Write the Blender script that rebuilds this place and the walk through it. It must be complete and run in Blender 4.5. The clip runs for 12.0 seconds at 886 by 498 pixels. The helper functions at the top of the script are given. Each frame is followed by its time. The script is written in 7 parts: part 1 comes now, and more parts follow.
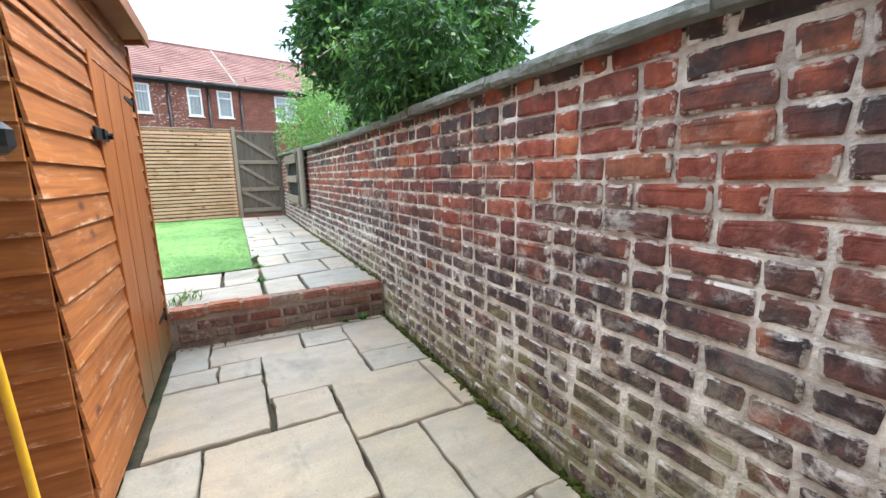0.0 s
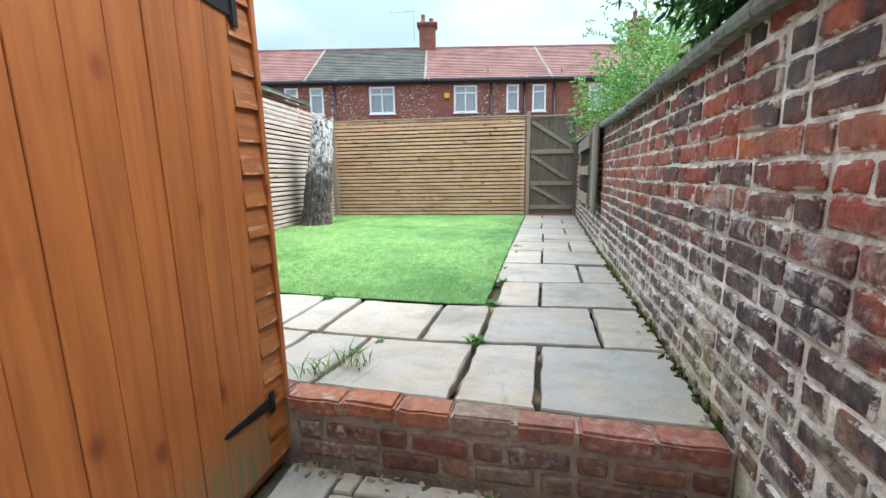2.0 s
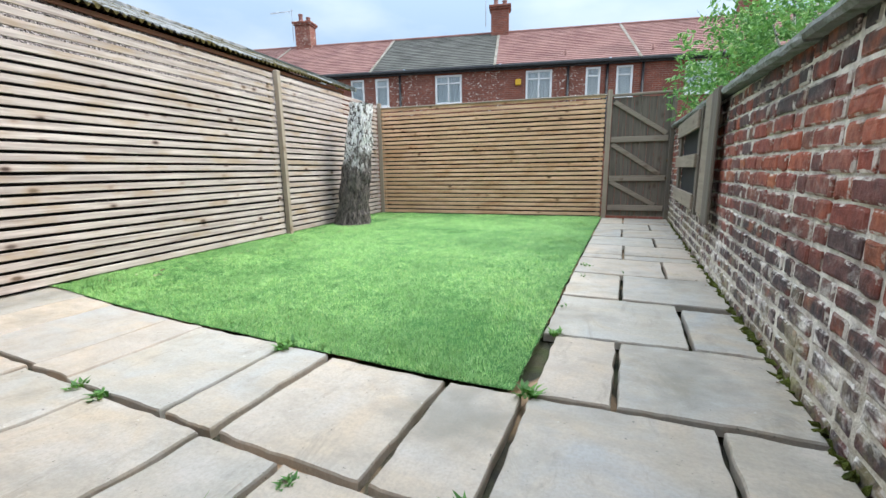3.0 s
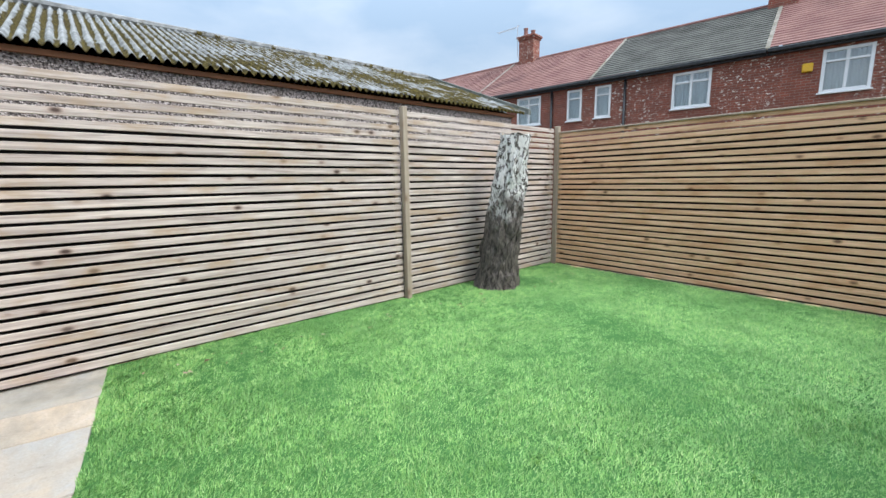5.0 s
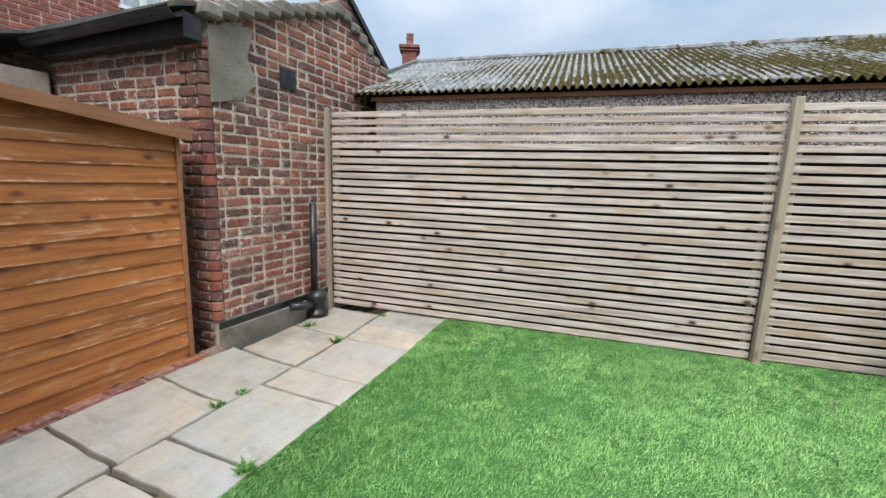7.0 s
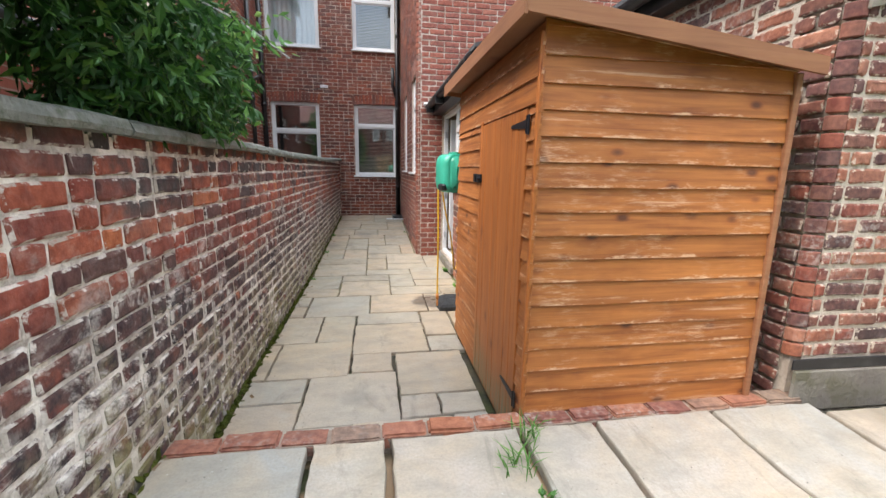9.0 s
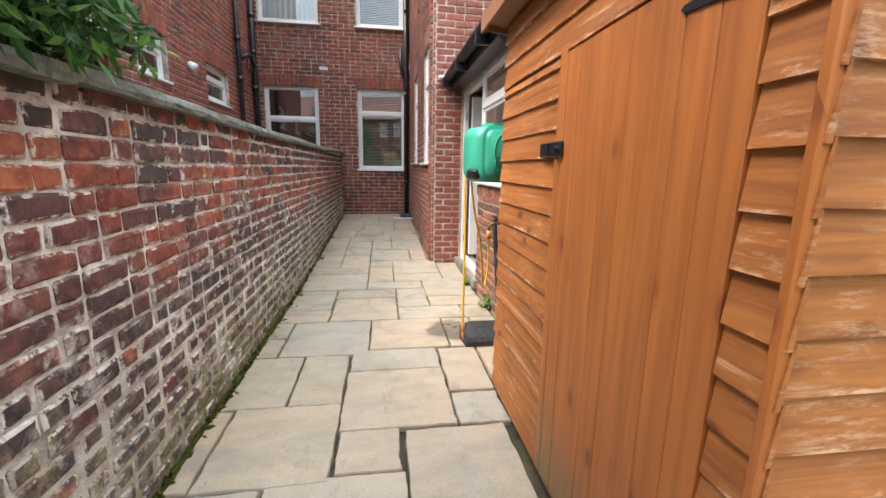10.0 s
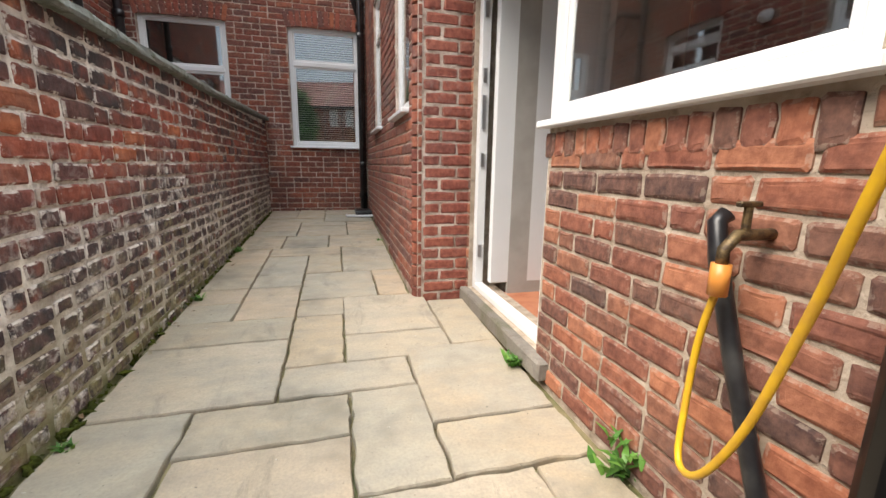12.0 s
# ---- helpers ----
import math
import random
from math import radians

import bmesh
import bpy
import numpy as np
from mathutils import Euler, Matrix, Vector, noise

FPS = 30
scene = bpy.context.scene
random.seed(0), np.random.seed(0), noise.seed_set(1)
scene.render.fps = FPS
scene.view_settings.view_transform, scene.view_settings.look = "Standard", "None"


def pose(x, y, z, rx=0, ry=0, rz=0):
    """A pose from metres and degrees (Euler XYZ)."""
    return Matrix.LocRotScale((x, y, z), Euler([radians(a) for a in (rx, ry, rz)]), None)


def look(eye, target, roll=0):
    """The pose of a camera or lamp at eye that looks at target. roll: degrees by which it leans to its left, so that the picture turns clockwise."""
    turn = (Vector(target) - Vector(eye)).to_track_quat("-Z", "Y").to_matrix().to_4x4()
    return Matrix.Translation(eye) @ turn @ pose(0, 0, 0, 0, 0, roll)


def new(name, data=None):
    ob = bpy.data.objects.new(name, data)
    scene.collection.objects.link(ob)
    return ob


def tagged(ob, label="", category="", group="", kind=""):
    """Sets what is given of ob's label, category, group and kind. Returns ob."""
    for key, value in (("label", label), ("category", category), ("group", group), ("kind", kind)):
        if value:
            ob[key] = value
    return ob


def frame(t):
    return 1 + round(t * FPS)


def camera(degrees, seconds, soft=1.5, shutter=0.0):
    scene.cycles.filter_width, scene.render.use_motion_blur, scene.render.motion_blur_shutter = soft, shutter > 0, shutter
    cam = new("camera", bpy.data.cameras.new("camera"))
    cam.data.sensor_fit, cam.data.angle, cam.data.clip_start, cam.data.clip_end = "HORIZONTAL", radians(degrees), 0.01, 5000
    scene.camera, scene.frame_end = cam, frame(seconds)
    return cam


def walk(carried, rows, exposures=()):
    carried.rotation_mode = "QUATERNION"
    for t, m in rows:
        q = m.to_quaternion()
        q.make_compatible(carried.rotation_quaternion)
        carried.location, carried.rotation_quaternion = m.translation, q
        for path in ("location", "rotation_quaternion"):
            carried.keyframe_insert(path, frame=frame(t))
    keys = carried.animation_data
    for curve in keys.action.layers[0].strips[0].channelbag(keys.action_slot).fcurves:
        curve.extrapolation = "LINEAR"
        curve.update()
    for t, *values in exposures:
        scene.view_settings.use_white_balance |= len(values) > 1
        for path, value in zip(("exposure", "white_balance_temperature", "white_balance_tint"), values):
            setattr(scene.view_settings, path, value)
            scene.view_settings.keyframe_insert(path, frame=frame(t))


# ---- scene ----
cam = camera(94.6, 12.0)
PATH = [
    (0, (-0.024, -0.022, 1.199), (0.86, 1.735, 0.835), -1.3),
    (0.5, (0.246, 0.437, 1.191), (0.641, 2.364, 0.834), -1.4),
    (1, (0.372, 0.912, 1.162), (0.378, 2.879, 0.805), -1.1),
    (1.5, (0.463, 1.447, 1.137), (0.179, 3.394, 0.779), -1.2),
    (2, (0.457, 2.001, 1.137), (-0.022, 3.909, 0.779), -1.0),
    (2.5, (0.446, 2.561, 1.117), (-0.189, 4.422, 0.755), -1.0),
    (2.7, (0.44, 2.82, 1.087), (-0.255, 4.659, 0.72), -1.1),
    (4.3, (0.235, 4.614, 1.412), (-1.12, 6.038, 1.041), -1.0),
    (4.5, (0.173, 4.74, 1.434), (-1.254, 6.1, 1.096), -1.7),
    (5, (0.213, 5.144, 1.597), (-1.406, 6.272, 1.268), -0.9),
    (5.5, (0.31, 5.565, 1.621), (-1.484, 6.389, 1.305), -0.9),
    (6, (0.3, 5.909, 1.661), (-1.618, 6.377, 1.344), -0.2),
    (6.5, (0.204, 6.107, 1.66), (-1.771, 6.102, 1.343), 0.7),
    (7, (0.214, 6.194, 1.684), (-1.611, 5.446, 1.353), 1.9),
    (7.5, (0.29, 6.146, 1.703), (-1.079, 4.73, 1.354), 2.1),
    (7.7, (0.343, 6.081, 1.705), (-0.818, 4.493, 1.344), 2.2),
    (9.3, (0.127, 4.722, 1.414), (-0.156, 2.78, 1.033), 0.8),
    (9.5, (0.122, 4.494, 1.405), (-0.159, 2.551, 1.022), 0.8),
    (10, (0.118, 3.865, 1.326), (-0.168, 1.924, 0.939), 0.9),
    (10.5, (0.162, 3.253, 1.284), (-0.14, 1.314, 0.896), 0.9),
    (11, (0.153, 2.622, 1.213), (-0.139, 0.683, 0.819), 0.7),
    (11.5, (0.081, 1.875, 1.002), (-0.259, -0.057, 0.611), 1.0),
    (12, (0.019, 1.172, 1.006), (-0.475, -0.724, 0.605), 0.9),
]
EXPOSURES = [(0, 1.62, 6500, 10), (1.0, 1.53, 6500, 10), (2.5, 1.07, 6500, 10), (4.5, 0.76, 6450, 10), (5.5, 0.73, 6450, 10), (6.5, 0.52, 6500, 11), (7.5, 0.7, 6700, 12), (9.5, 1.36, 7000, 14), (10.5, 1.46, 7150, 14), (11.2, 1.3, 7200, 14), (12, 1.33, 7350, 13)]
walk(cam, [(t, look(eye, target, roll)) for t, eye, target, roll in PATH], EXPOSURES)

# ---- world and light ----
wt = bpy.data.worlds.new("overcast")
scene.world = wt
wt.use_nodes = True
nt = wt.node_tree
for n in list(nt.nodes):
    nt.nodes.remove(n)
SUN_ELEV, SUN_AZ = radians(52), radians(70)
sky = nt.nodes.new("ShaderNodeTexSky")
sky.sky_type, sky.sun_disc, sky.sun_elevation, sky.sun_rotation = "NISHITA", False, SUN_ELEV, SUN_AZ
coord = nt.nodes.new("ShaderNodeTexCoord")
squash = nt.nodes.new("ShaderNodeMapping")
squash.inputs["Scale"].default_value = (1.0, 1.0, 2.6)
cloud = nt.nodes.new("ShaderNodeTexNoise")
cloud.inputs["Scale"].default_value, cloud.inputs["Detail"].default_value = 2.1, 7.0
ramp = nt.nodes.new("ShaderNodeValToRGB")
ramp.color_ramp.elements[0].position, ramp.color_ramp.elements[0].color = 0.4, (0.46, 0.6, 0.74, 1)
ramp.color_ramp.elements[1].position, ramp.color_ramp.elements[1].color = 0.66, (0.9, 0.96, 1.0, 1)
skyback = nt.nodes.new("ShaderNodeBackground")
cloudback = nt.nodes.new("ShaderNodeBackground")
addsh = nt.nodes.new("ShaderNodeAddShader")
wout = nt.nodes.new("ShaderNodeOutputWorld")
nt.links.new(coord.outputs["Generated"], squash.inputs["Vector"])
nt.links.new(squash.outputs[0], cloud.inputs["Vector"])
nt.links.new(cloud.outputs["Fac"], ramp.inputs["Fac"])
updir = nt.nodes.new("ShaderNodeSeparateXYZ")
nt.links.new(coord.outputs["Generated"], updir.inputs[0])
lift = nt.nodes.new("ShaderNodeMapRange")
for i, v in zip((1, 2, 3, 4), (0.0, 1.0, 0.25, 3.1)):
    lift.inputs[i].default_value = v
steep = nt.nodes.new("ShaderNodeMath")
steep.operation = "POWER"
steep.use_clamp = True
steep.inputs[1].default_value = 2.3
nt.links.new(updir.outputs[2], steep.inputs[0])
nt.links.new(steep.outputs[0], lift.inputs[0])
nt.links.new(lift.outputs[0], cloudback.inputs["Strength"])
nt.links.new(ramp.outputs["Color"], cloudback.inputs["Color"])
nt.links.new(sky.outputs[0], skyback.inputs["Color"])
skyback.inputs["Strength"].default_value = 0.05
nt.links.new(skyback.outputs[0], addsh.inputs[0])
nt.links.new(cloudback.outputs[0], addsh.inputs[1])
nt.links.new(addsh.outputs[0], wout.inputs[0])
sun_data = bpy.data.lights.new("sun", "SUN")
sun_data.energy, sun_data.angle, sun_data.color = 2.0, radians(30), (1.0, 0.96, 0.9)
sun = new("sun", sun_data)
sun_dir = Vector((math.sin(SUN_AZ) * math.cos(SUN_ELEV), math.cos(SUN_AZ) * math.cos(SUN_ELEV), math.sin(SUN_ELEV)))
sun.matrix_world = look(sun_dir * 40, (0, 0, 0))


# ---- materials ----
class Mat:
    """A node material with short ways to add nodes."""

    def __init__(self, name, rough=0.8, metal=0.0, spec=0.5):
        self.m = bpy.data.materials.new(name)
        self.m.use_nodes = True
        self.t = self.m.node_tree
        self.b = self.t.nodes["Principled BSDF"]
        self.b.inputs["Roughness"].default_value = rough
        self.b.inputs["Metallic"].default_value = metal
        self.b.inputs["Specular IOR Level"].default_value = spec
        self.geo = self.t.nodes.new("ShaderNodeNewGeometry")
        self.pos = self.geo.outputs["Position"]

    def n(self, kind, **vals):
        node = self.t.nodes.new(kind)
        for k, v in vals.items():
            node.inputs[k].default_value = v
        return node

    def link(self, a, b):
        self.t.links.new(a, b)

    def scaled(self, s, shift=None):
        node = self.n("ShaderNodeVectorMath")
        node.operation = "MULTIPLY"
        self.link(self.pos, node.inputs[0])
        node.inputs[1].default_value = s
        if shift is None:
            return node.outputs[0]
        add = self.n("ShaderNodeVectorMath")
        add.operation = "MULTIPLY_ADD"
        self.link(shift, add.inputs[0])
        add.inputs[1].default_value = (37, 51, 23)
        self.link(node.outputs[0], add.inputs[2])
        return add.outputs[0]

    def noise(self, scale=5.0, detail=4.0, s=(1, 1, 1), shift=None, rough=0.6, dist=0.0):
        node = self.n("ShaderNodeTexNoise", Scale=scale, Detail=detail, Roughness=rough, Distortion=dist)
        self.link(self.scaled(s, shift), node.inputs["Vector"])
        return node.outputs["Fac"]

    def ramp(self, fac, stops):
        node = self.t.nodes.new("ShaderNodeValToRGB")
        r = node.color_ramp
        while len(r.elements) < len(stops):
            r.elements.new(0.5)
        for e, (p, c) in zip(r.elements, stops):
            e.position, e.color = p, (*c, 1) if len(c) == 3 else c
        self.link(fac, node.inputs[0])
        return node.outputs[0]

    def grey(self, fac, lo, hi, a=0.0, b=1.0):
        node = self.n("ShaderNodeMapRange")
        self.link(fac, node.inputs[0])
        for i, v in zip((1, 2, 3, 4), (lo, hi, a, b)):
            node.inputs[i].default_value = v
        return node.outputs[0]

    def mix(self, fac, a, b, mode="MIX"):
        node = self.t.nodes.new("ShaderNodeMix")
        node.data_type, node.blend_type = "RGBA", mode
        for v, i in ((fac, 0), (a, 6), (b, 7)):
            if hasattr(v, "is_linked"):
                self.link(v, node.inputs[i])
            else:
                node.inputs[i].default_value = v if i == 0 else (*v, 1)
        return node.outputs[2]

    def math(self, op, a, b=0.0):
        node = self.t.nodes.new("ShaderNodeMath")
        node.operation = op
        for v, i in ((a, 0), (b, 1)):
            if hasattr(v, "is_linked"):
                self.link(v, node.inputs[i])
            else:
                node.inputs[i].default_value = v
        return node.outputs[0]

    def rand(self):
        info = self.t.nodes.new("ShaderNodeObjectInfo")
        return self.math("FRACT", self.math("ADD", info.outputs["Random"], self.geo.outputs["Random Per Island"]))

    def height(self):
        sep = self.t.nodes.new("ShaderNodeSeparateXYZ")
        self.link(self.pos, sep.inputs[0])
        return sep.outputs[2]

    def done(self, color, bump=None, strength=0.3, dist=0.01, rough=None):
        if hasattr(color, "is_linked"):
            self.link(color, self.b.inputs["Base Color"])
        else:
            self.b.inputs["Base Color"].default_value = (*color, 1)
        if bump is not None:
            node = self.n("ShaderNodeBump", Strength=strength, Distance=dist)
            self.link(bump, node.inputs["Height"])
            self.link(node.outputs[0], self.b.inputs["Normal"])
        if rough is not None:
            self.link(rough, self.b.inputs["Roughness"])
        return self.m


def smear(m, base, amount, tone, width=0.35, scale=38, amp=1.6):
    """Mortar smeared over a brick's rim, in an uneven line."""
    at = m.t.nodes.new("ShaderNodeAttribute")
    at.attribute_name = "rim"
    v = m.math("ADD", at.outputs["Fac"], m.math("MULTIPLY", m.math("SUBTRACT", m.noise(scale, 5, rough=0.7), 0.5), amp))
    return m.mix(m.grey(v, 1.0 - width, 1.12 - width, 0, amount), base, tone)


def brick_material(name, stops, soot=0.5, bloom=0.5, rim=0.35, tone=(0.36, 0.28, 0.22)):
    """Clay brick: one tone a brick, mottled, with salts and soot in patches."""
    m = Mat(name, 0.88)
    r = m.rand()
    base = m.ramp(r, stops)
    mott = m.noise(28, 5, shift=r)
    base = m.mix(m.grey(mott, 0.35, 0.7), m.mix(1.0, base, (0.62, 0.58, 0.6), "MULTIPLY"), m.mix(0.12, base, (0.75, 0.35, 0.22)))
    dark = m.grey(m.noise(1.3, 4, s=(1, 1, 1.7)), 0.5, 0.64, 0, soot)
    base = m.mix(dark, base, (0.042, 0.034, 0.036))
    salts = m.math("MULTIPLY", m.grey(m.noise(2.1, 3), 0.5, 0.68), m.grey(m.noise(34, 5), 0.48, 0.68, 0, bloom))
    base = m.mix(salts, base, (0.5, 0.47, 0.43))
    base = smear(m, base, rim, tone, 0.0)
    h = m.noise(60, 5)
    return m.done(base, h, 0.55, 0.006)


RED = [(0.0, (0.325, 0.072, 0.042)), (0.25, (0.260, 0.058, 0.039)), (0.5, (0.390, 0.098, 0.052)), (0.68, (0.208, 0.058, 0.046)), (0.84, (0.130, 0.052, 0.047)), (0.95, (0.442, 0.130, 0.058))]
OLD = [(0.0, (0.38, 0.08, 0.045)), (0.2, (0.25, 0.06, 0.042)), (0.4, (0.46, 0.115, 0.055)), (0.58, (0.19, 0.06, 0.05)), (0.72, (0.09, 0.05, 0.05)), (0.84, (0.56, 0.17, 0.065)), (0.94, (0.33, 0.1, 0.065))]
DARK = [(0.0, (0.26, 0.068, 0.042)), (0.3, (0.18, 0.05, 0.036)), (0.55, (0.33, 0.09, 0.05)), (0.75, (0.11, 0.042, 0.038)), (1.0, (0.37, 0.115, 0.062))]


def old_wall_material():
    """Boundary wall brick: cleaner red courses above, sooty with salts and moss low down."""
    m = Mat("old_brick", 0.9)
    r = m.rand()
    base = m.ramp(r, OLD)
    mott = m.noise(22, 5, shift=r)
    base = m.mix(m.grey(mott, 0.35, 0.7), m.mix(1.0, base, (0.55, 0.48, 0.5), "MULTIPLY"), m.mix(0.05, base, (0.7, 0.4, 0.3)))
    z = m.height()
    wob = m.math("ADD", z, m.math("MULTIPLY", m.noise(1.6, 3), 1.1))
    low = m.grey(wob, 1.7, 1.3, 0, 1.0)
    base = m.mix(m.math("MULTIPLY", low, m.grey(m.noise(6, 4, shift=r), 0.25, 0.45)), base, m.mix(m.grey(mott, 0.4, 0.65), (0.035, 0.026, 0.03), (0.11, 0.06, 0.055)))
    high = m.grey(wob, 1.78, 1.98, 0, 0.95)
    base = m.mix(m.math("MULTIPLY", high, m.grey(m.noise(5, 4, shift=r), 0.38, 0.56)), base, (0.04, 0.036, 0.038))
    salts = m.math("MULTIPLY", m.grey(m.noise(1.9, 4), 0.48, 0.6), m.grey(m.noise(15, 6, rough=0.66, dist=0.5), 0.52, 0.62, 0, 0.75))
    base = m.mix(m.math("MULTIPLY", salts, m.grey(wob, 1.7, 1.25, 0.12, 1.0)), base, (0.7, 0.66, 0.62))
    haze = m.math("MULTIPLY", m.grey(m.noise(1.5, 3, s=(1, 1, 1.6)), 0.5, 0.68), m.grey(m.noise(30, 5), 0.4, 0.65, 0, 0.12))
    base = m.mix(haze, base, (0.5, 0.44, 0.42))
    tone = m.mix(m.grey(m.noise(7, 4), 0.4, 0.62), (0.42, 0.37, 0.32), (0.76, 0.71, 0.66))
    base = smear(m, base, 0.85, tone, 0.0, 13, 1.7)
    wash = m.math("MULTIPLY", m.grey(m.noise(2.6, 6, s=(1, 1, 1.5), rough=0.7, dist=0.8), 0.54, 0.62), m.grey(m.noise(8, 6, rough=0.75), 0.42, 0.56, 0, 0.9))
    base = m.mix(m.math("MULTIPLY", wash, m.grey(wob, 1.62, 1.2, 0.04, 1.0)), base, (0.76, 0.71, 0.66))
    far = m.math("MULTIPLY", m.grey(wob, 1.5, 1.2), m.grey(m.noise(1.3, 3), 0.38, 0.52))
    base = m.mix(far, base, smear(m, base, 0.92, tone, -0.1, 15, 4.0))
    cream = m.math("MULTIPLY", m.grey(wob, 1.35, 0.95), m.grey(m.noise(5, 6, rough=0.75, dist=0.6), 0.5, 0.62, 0, 0.6))
    base = m.mix(cream, base, m.mix(m.grey(m.noise(2.5, 4), 0.42, 0.58), (0.55, 0.5, 0.42), (0.36, 0.32, 0.16)))
    moss = m.math("MULTIPLY", m.grey(wob, 1.1, 0.72), m.grey(m.noise(9, 5), 0.45, 0.62, 0, 0.7))
    base = m.mix(moss, base, (0.2, 0.18, 0.07))
    return m.done(base, m.noise(55, 6), 0.7, 0.008)


def mortar_material(name, a, b, mossy=0.0):
    m = Mat(name, 0.95)
    c = m.mix(m.grey(m.noise(9, 5), 0.38, 0.62), a, b)
    c = m.mix(m.grey(m.noise(26, 4), 0.56, 0.68, 0, 0.6), c, m.mix(1.0, c, (0.45, 0.42, 0.4), "MULTIPLY"))
    c = m.mix(m.grey(m.noise(1.2, 3), 0.52, 0.7, 0, 0.35), c, (0.12, 0.105, 0.095))
    if mossy:
        wob = m.math("ADD", m.height(), m.math("MULTIPLY", m.noise(2.2, 3), 0.9))
        c = m.mix(m.grey(wob, 1.0, 0.6, 0, mossy), c, (0.3, 0.27, 0.12))
        c = m.mix(m.grey(wob, 0.62, 0.42, 0, 0.8), c, (0.12, 0.13, 0.03))
    return m.done(c, m.noise(45, 6), 0.9, 0.012)


def wood_material(name, a, b, dark, grain, knots=0.8, rough=0.75, green=0.0, wear=None, vertical=False, fade=0.0, stain=None):
    m = Mat(name, rough)
    r = m.rand()
    s = (26, 26, 1.3) if vertical else (1.3, 1.3, 26)
    g = m.noise(grain, 6, s=s, shift=r, dist=0.6)
    c = m.mix(m.grey(g, 0.3, 0.7), a, b)
    c = m.mix(m.grey(r, 0, 1, 0, 0.35), c, m.mix(1.0, c, (0.72, 0.7, 0.68), "MULTIPLY"))
    v = m.t.nodes.new("ShaderNodeTexVoronoi")
    v.inputs["Scale"].default_value = 1.0
    m.link(m.scaled((11, 11, 6) if vertical else (6, 6, 11), r), v.inputs["Vector"])
    k = m.math("MULTIPLY", m.grey(v.outputs["Distance"], 0.26, 0.1, 0, knots), m.grey(v.outputs["Color"], 0.68, 0.72))
    c = m.mix(m.math("MULTIPLY", m.grey(v.outputs["Distance"], 0.45, 0.2, 0, 0.35), m.grey(v.outputs["Color"], 0.68, 0.72)), c, m.mix(1.0, c, (0.75, 0.55, 0.42), "MULTIPLY"))
    c = m.mix(k, c, dark)
    c = m.mix(m.grey(m.noise(1.1, 4), 0.5, 0.68, 0, 0.4), c, m.mix(1.0, c, (0.66, 0.62, 0.6), "MULTIPLY"))
    if stain:
        c = m.mix(m.grey(m.noise(2.2, 5, s=(1, 1, 2.4), shift=r), 0.5, 0.66, 0, 0.6), c, stain)
    if wear:
        c = m.mix(m.math("MULTIPLY", m.grey(m.noise(3.2, 3, shift=r), 0.5, 0.64), m.grey(m.noise(26, 7, s=(0.35, 0.35, 2.0), rough=0.8), 0.5, 0.66, 0, 0.6)), c, wear)
        c = m.mix(m.grey(m.noise(5, 5, s=(0.6, 0.6, 1.6), shift=r), 0.52, 0.7, 0, 0.5), c, m.mix(1.0, c, (0.6, 0.5, 0.45), "MULTIPLY"))
        c = m.mix(m.grey(m.noise(grain * 1.3, 6, s=(0.6, 0.6, 16) if not vertical else (16, 16, 0.6), rough=0.75), 0.6, 0.7, 0, 0.6), c, wear)
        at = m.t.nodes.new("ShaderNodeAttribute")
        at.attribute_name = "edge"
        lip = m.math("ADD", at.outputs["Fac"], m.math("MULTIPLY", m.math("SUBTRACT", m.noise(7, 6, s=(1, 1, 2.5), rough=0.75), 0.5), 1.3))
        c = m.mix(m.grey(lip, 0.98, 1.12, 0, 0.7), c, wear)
        # top of each board darkened in patches, painted shade under the overlap
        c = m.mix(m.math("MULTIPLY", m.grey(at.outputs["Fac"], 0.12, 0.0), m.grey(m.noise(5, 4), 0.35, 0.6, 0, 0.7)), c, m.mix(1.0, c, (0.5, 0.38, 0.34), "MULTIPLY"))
    if fade:
        zz = m.math("ADD", m.height(), m.math("MULTIPLY", m.noise(3, 4), 0.6))
        c = m.mix(m.math("MULTIPLY", m.grey(zz, 0.72, 0.42, 0, fade), m.grey(m.noise(14, 5, s=(3, 3, 0.5)), 0.3, 0.55)), c, (0.17, 0.15, 0.075))
    if green:
        zz = m.math("ADD", m.height(), m.math("MULTIPLY", m.noise(2, 3), 0.5))
        c = m.mix(m.grey(zz, 0.75, 0.45, 0, green), c, (0.13, 0.14, 0.07))
    return m.done(c, g, 0.35, 0.004)


M_RED = brick_material("red_brick", RED, 0.25, 0.35)
M_HOUSE = brick_material("house_brick", DARK, 0.5, 0.5, 0.35, (0.5, 0.4, 0.33))
M_OUT = brick_material("outrigger_brick", [(0.0, (0.345, 0.098, 0.067)), (0.35, (0.276, 0.071, 0.052)), (0.6, (0.391, 0.115, 0.075)), (0.8, (0.218, 0.063, 0.052)), (1.0, (0.425, 0.149, 0.098))], 0.15, 0.15)
M_LEAN = brick_material("lean_brick", [(0.0, (0.36, 0.12, 0.06)), (0.16, (0.19, 0.065, 0.045)), (0.34, (0.43, 0.165, 0.085)), (0.5, (0.11, 0.05, 0.04)), (0.64, (0.27, 0.085, 0.05)), (0.8, (0.085, 0.048, 0.042)), (0.92, (0.2, 0.09, 0.06))], 0.3, 0.12, 0.3, (0.42, 0.34, 0.27))
